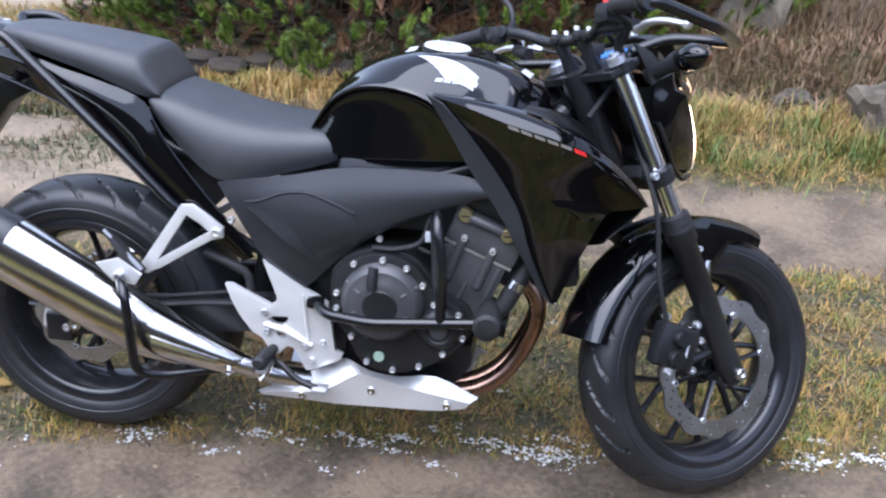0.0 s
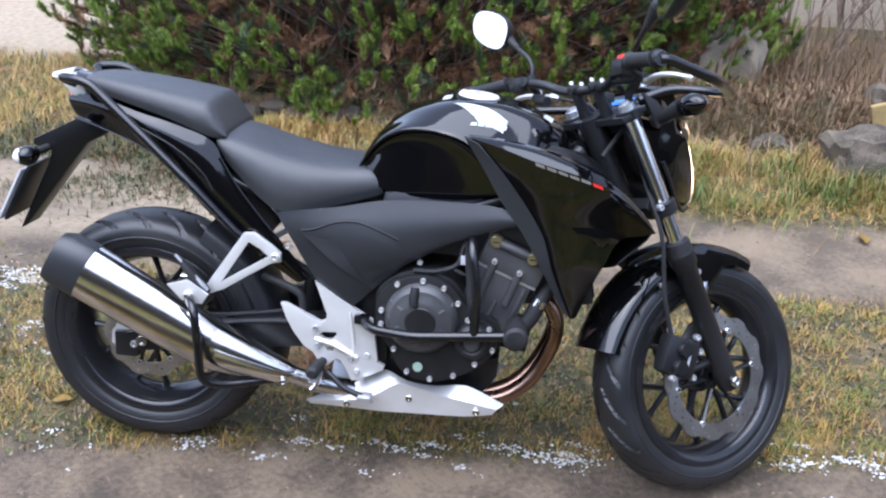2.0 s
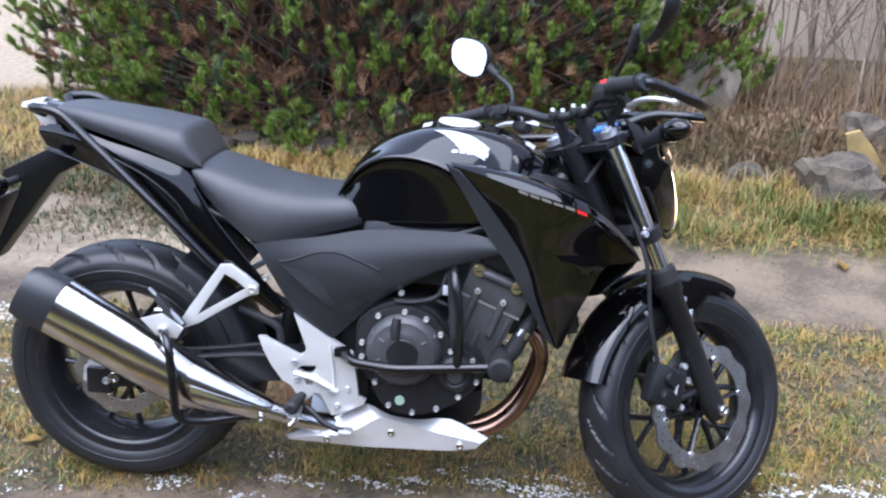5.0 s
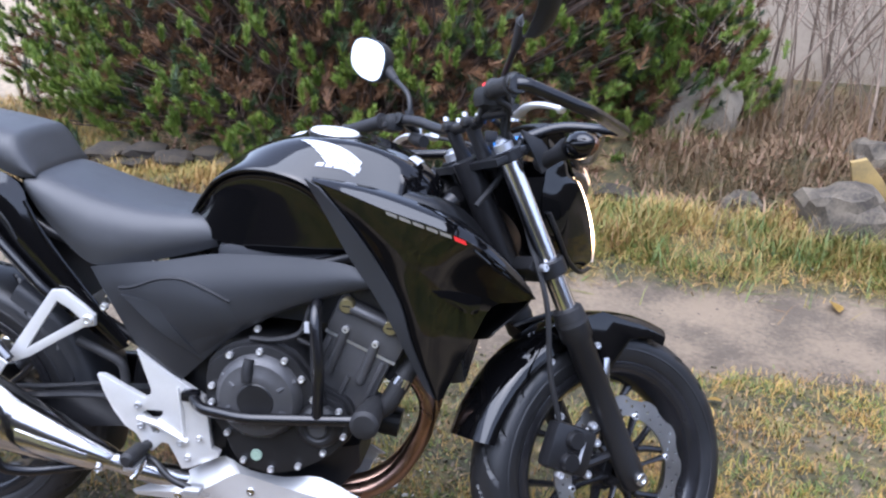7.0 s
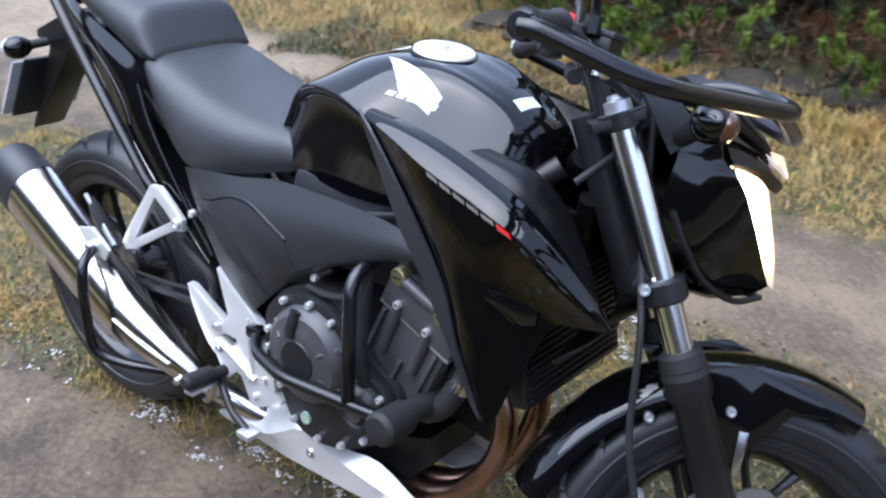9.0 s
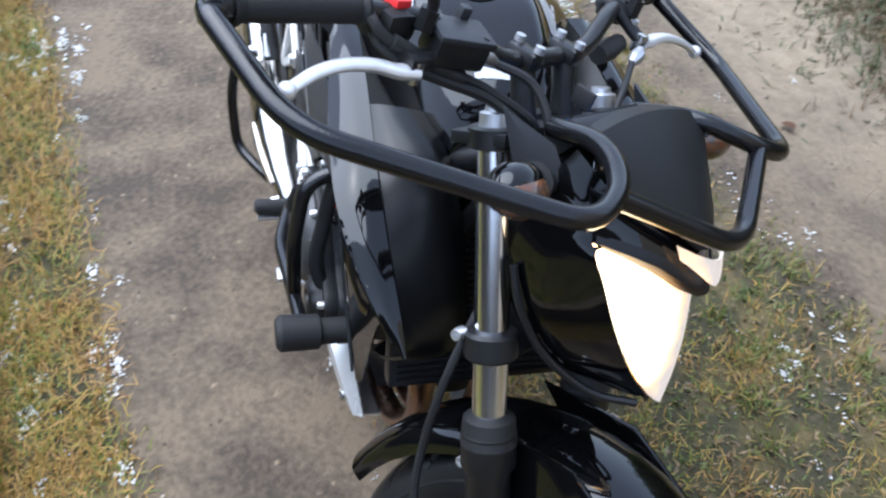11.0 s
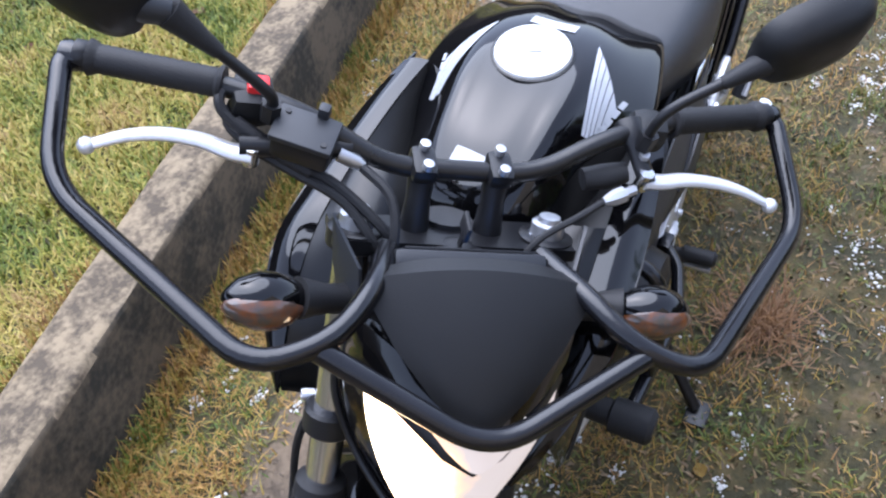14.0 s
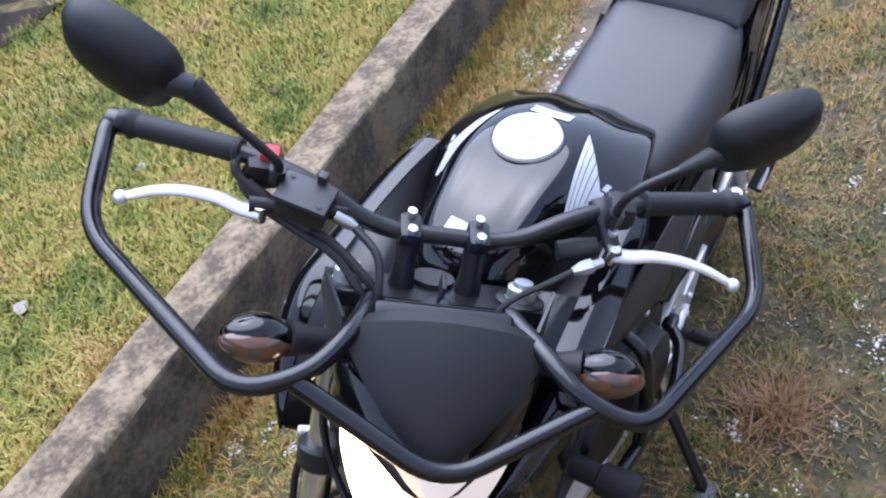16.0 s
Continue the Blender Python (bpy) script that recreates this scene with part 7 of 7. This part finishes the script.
part("muffler_end_cap", can([((-0.188, -0.194, 0.545), 0.036, 0.050), ((-0.185, -0.194, 0.545), 0.046, 0.064), ((-0.165, -0.193, 0.538), 0.052, 0.071), ((-0.116, -0.192, 0.515), 0.0545, 0.0735), ((-0.104, -0.192, 0.509), 0.054, 0.073)]), matte_black, mf, "matte black muffler end cap")
part("heat_shield", sheet([[(0.225, -0.238, 0.353), (0.30, -0.230, 0.327), (0.365, -0.214, 0.303)], [(0.225, -0.240, 0.330), (0.30, -0.232, 0.310), (0.365, -0.216, 0.293)], [(0.235, -0.235, 0.308), (0.30, -0.227, 0.294), (0.355, -0.214, 0.282)]], 3, 2, 0.003), chrome, mf)
part("muffler_bolt", bolt((0.386, -0.205, 0.272), 0.009, 0.010), steel, mf)
hg = part("muffler_hanger", plate([(0.105, 0.505), (0.155, 0.520), (0.205, 0.487), (0.190, 0.462), (0.140, 0.468)], -0.222, -0.214, bevel=0.002), silver_paint, bike, "silver muffler hanger")
part("hanger_bolt", bolt((0.158, -0.225, 0.483), 0.011, 0.014), bolt_bright, hg)
part("muffler_guard", tube(bent([(0.160, -0.228, 0.480), (0.185, -0.268, 0.468), (0.196, -0.278, 0.400), (0.200, -0.268, 0.280), (0.250, -0.235, 0.262), (0.44, -0.14, 0.268)], 0.035), 0.0105, 12), guard_black, bike, "black tube guard round the muffler")

# ---------------------------------------------------------------- footrests, pan, crash bars
HEEL = [(0.367, 0.460), (0.381, 0.461), (0.420, 0.442), (0.468, 0.420), (0.480, 0.428), (0.482, 0.440), (0.452, 0.523), (0.520, 0.480), (0.595, 0.436), (0.603, 0.388), (0.611, 0.326), (0.628, 0.318), (0.623, 0.305), (0.560, 0.274), (0.546, 0.272), (0.530, 0.304), (0.518, 0.324), (0.505, 0.326), (0.484, 0.304), (0.470, 0.306), (0.448, 0.340), (0.425, 0.354), (0.399, 0.389), (0.380, 0.425)]
HEEL_HOLES = [[(0.462, 0.386), (0.474, 0.394), (0.506, 0.396), (0.506, 0.386), (0.494, 0.376), (0.480, 0.375)], [(0.480, 0.362), (0.502, 0.362), (0.498, 0.346), (0.486, 0.346)]]
for s in SIDES:
    hb = part("footrest_bracket", plate(HEEL, 0.148 * s, 0.166 * s, HEEL_HOLES, bevel=0.004), silver_paint, bike, "silver cast footrest bracket")
    # raised spine from the heel plate to the peg, and the spike's rib
    part("bracket_rib", tube([(0.455, 0.163 * s, 0.375), (0.500, 0.167 * s, 0.368), (0.560, 0.165 * s, 0.335)], [0.010, 0.012, 0.009], 10, flat=0.7), silver_paint, hb)
    part("bracket_rib", tube([(0.540, 0.163 * s, 0.452), (0.548, 0.167 * s, 0.400), (0.555, 0.163 * s, 0.330)], [0.006, 0.008, 0.006], 10, flat=0.7), silver_paint, hb)
    for x, z in ((0.456, 0.405), (0.462, 0.361), (0.545, 0.333)):
        part("bracket_bolt", bolt((x, 0.170 * s, z), 0.0075, 0.005, side=s), alloy, hb)
    for x, z in ((0.560, 0.300), (0.585, 0.345)):
        part("bracket_bolt", bolt((x, 0.167 * s, z), 0.0065, 0.006, side=s), bolt_bright, hb)
    pg = part("footpeg", tube([(0.474, 0.165 * s, 0.318), (0.472, 0.19 * s, 0.318), (0.470, 0.195 * s, 0.320), (0.466, 0.25 * s, 0.322), (0.466, 0.256 * s, 0.322)], [0.011, 0.012, 0.016, 0.0155, 0.010], 12), rubber, hb, "rubber covered footpeg")
    part("peg_base", block((0.458, 0.19 * s if s > 0 else -0.25, 0.297), (0.482, 0.25 if s > 0 else -0.19, 0.306), 0.003), alloy, hb)
part("brake_pedal", tube(smooth_line([(0.47, -0.178, 0.30), (0.50, -0.190, 0.293), (0.535, -0.20, 0.268), (0.585, -0.205, 0.250)]), 0.0075, 10), satin_black, bike, "black rear brake pedal")
part("pedal_pad", block((0.572, -0.225, 0.246), (0.605, -0.190, 0.258), 0.003), alloy, bike)
part("gear_lever", tube(smooth_line([(0.50, 0.178, 0.28), (0.56, 0.19, 0.27), (0.62, 0.20, 0.28)]), 0.007, 10), satin_black, bike)
part("peg_spring", tube([(0.478, -0.185, 0.300), (0.462, -0.190, 0.262), (0.452, -0.195, 0.252)], [0.006, 0.007, 0.006], 8), steel, bike)


def belly_pan():
    """A bright top facet, a crisp crease and a flat side that closes under the engine."""
    top = [(0.428, -0.140, 0.197), (0.491, -0.128, 0.224), (0.547, -0.126, 0.250), (0.589, -0.126, 0.275), (0.628, -0.128, 0.293), (0.682, -0.134, 0.272), (0.753, -0.128, 0.262), (0.830, -0.122, 0.267), (0.925, -0.116, 0.222)]
    crease = [(0.435, -0.150, 0.199), (0.512, -0.156, 0.211), (0.576, -0.158, 0.221), (0.617, -0.158, 0.244), (0.658, -0.156, 0.270), (0.693, -0.154, 0.267), (0.764, -0.150, 0.249), (0.838, -0.142, 0.231), (0.908, -0.130, 0.212)]
    low = [(0.440, -0.146, 0.190), (0.511, -0.148, 0.191), (0.575, -0.148, 0.189), (0.625, -0.148, 0.188), (0.668, -0.147, 0.189), (0.724, -0.145, 0.190), (0.781, -0.142, 0.190), (0.844, -0.136, 0.191), (0.897, -0.126, 0.196)]
    under = [(0.450, -0.06, 0.172), (0.515, -0.06, 0.168), (0.575, -0.06, 0.166), (0.625, -0.06, 0.166), (0.668, -0.06, 0.166), (0.724, -0.06, 0.168), (0.781, -0.06, 0.170), (0.844, -0.06, 0.174), (0.89, -0.06, 0.180)]
    return sheet([top, crease, low, under], 3, 1, 0.003)


for s, bm in both(belly_pan):
    bp = part("belly_pan", bm, silver_paint, bike, "silver painted belly pan", sharp=20)
    for x, y, z in ((0.690, 0.151, 0.232), (0.535, 0.154, 0.204), (0.858, 0.140, 0.206)):
        part("pan_bolt", bolt((x, y * s, z), 0.009, 0.004, side=s), steel, bp)

for s in SIDES:
    cb = part("crash_bar", tube(bent([(0.572, 0.172 * s, 0.440), (0.60, 0.205 * s, 0.430), (0.70, 0.235 * s, 0.433), (0.935, 0.225 * s, 0.452)], 0.03), 0.0115, 12), guard_black, bike, "black tubular crash bar")
    part("crash_bar_stay", tube(bent([(0.822, 0.150 * s, 0.672), (0.828, 0.215 * s, 0.655), (0.845, 0.232 * s, 0.560), (0.845, 0.228 * s, 0.445)], 0.035), 0.0115, 12), guard_black, cb)
    part("slider", tube([(0.938, 0.12 * s, 0.452), (0.940, 0.20 * s, 0.455), (0.941, 0.205 * s, 0.456), (0.943, 0.262 * s, 0.460), (0.943, 0.268 * s, 0.460)], [0.020, 0.021, 0.0275, 0.0285, 0.022], 20), rubber, cb, "black rubber crash slider")
    part("bar_mount", block((0.552, 0.160 * s if s > 0 else -0.185, 0.430), (0.588, 0.185 if s > 0 else -0.160, 0.452), 0.005), guard_black, cb)

# pillion footrest hangers
for s in SIDES:
    out = [(0.280, 0.634), (0.305, 0.637), (0.345, 0.610), (0.370, 0.590), (0.370, 0.568), (0.346, 0.562), (0.290, 0.527), (0.229, 0.487), (0.194, 0.472), (0.180, 0.484), (0.201, 0.518), (0.240, 0.575)]
    ph = part("pillion_hanger", plate(out, 0.163 * s, 0.176 * s, [[(0.292, 0.612), (0.318, 0.598), (0.340, 0.580), (0.290, 0.548), (0.224, 0.506)]], bevel=0.003), silver_paint, bike, "silver pillion footrest hanger")
    part("hanger_bolt", bolt((0.357, 0.177 * s, 0.580), 0.011, 0.006, side=s), bolt_bright, ph)
    part("frame_bolt", bolt((0.385, 0.160 * s, 0.606), 0.008, 0.008, side=s), bolt_bright, ph)
    q = [V((0.128, 0.205 * s, 0.570)), V((0.150, 0.205 * s, 0.545)), V((0.195, 0.195 * s, 0.482))]
    part("pillion_peg", tube(q, [0.008, 0.014, 0.015], 8, flat=0.8), rubber, ph, "folded rubber pillion footpeg")
    part("peg_edge", tube([q[0] + V((-0.004, 0.006 * s, 0.008)), q[2] + V((0.004, 0.010 * s, 0.010))], [0.004, 0.006], 8), alloy, ph)
part("lock_pipe", tube(smooth_line([(0.315, -0.135, 0.518), (0.37, -0.14, 0.500), (0.41, -0.14, 0.478), (0.418, -0.14, 0.440)]), 0.010, 10), rubber, bike)

# side stand
st = part("side_stand", tube(bent([(0.53, 0.13, 0.27), (0.545, 0.165, 0.22), (0.61, 0.30, 0.055)], 0.03), 0.0115, 12), satin_black, bike, "black side stand touching the ground")
part("stand_foot", block((0.585, 0.285, 0.036), (0.645, 0.330, 0.052), 0.004), satin_black, st)
part("stand_spring", tube([(0.54, 0.15, 0.30), (0.575, 0.20, 0.19)], 0.007, 8), steel, st)
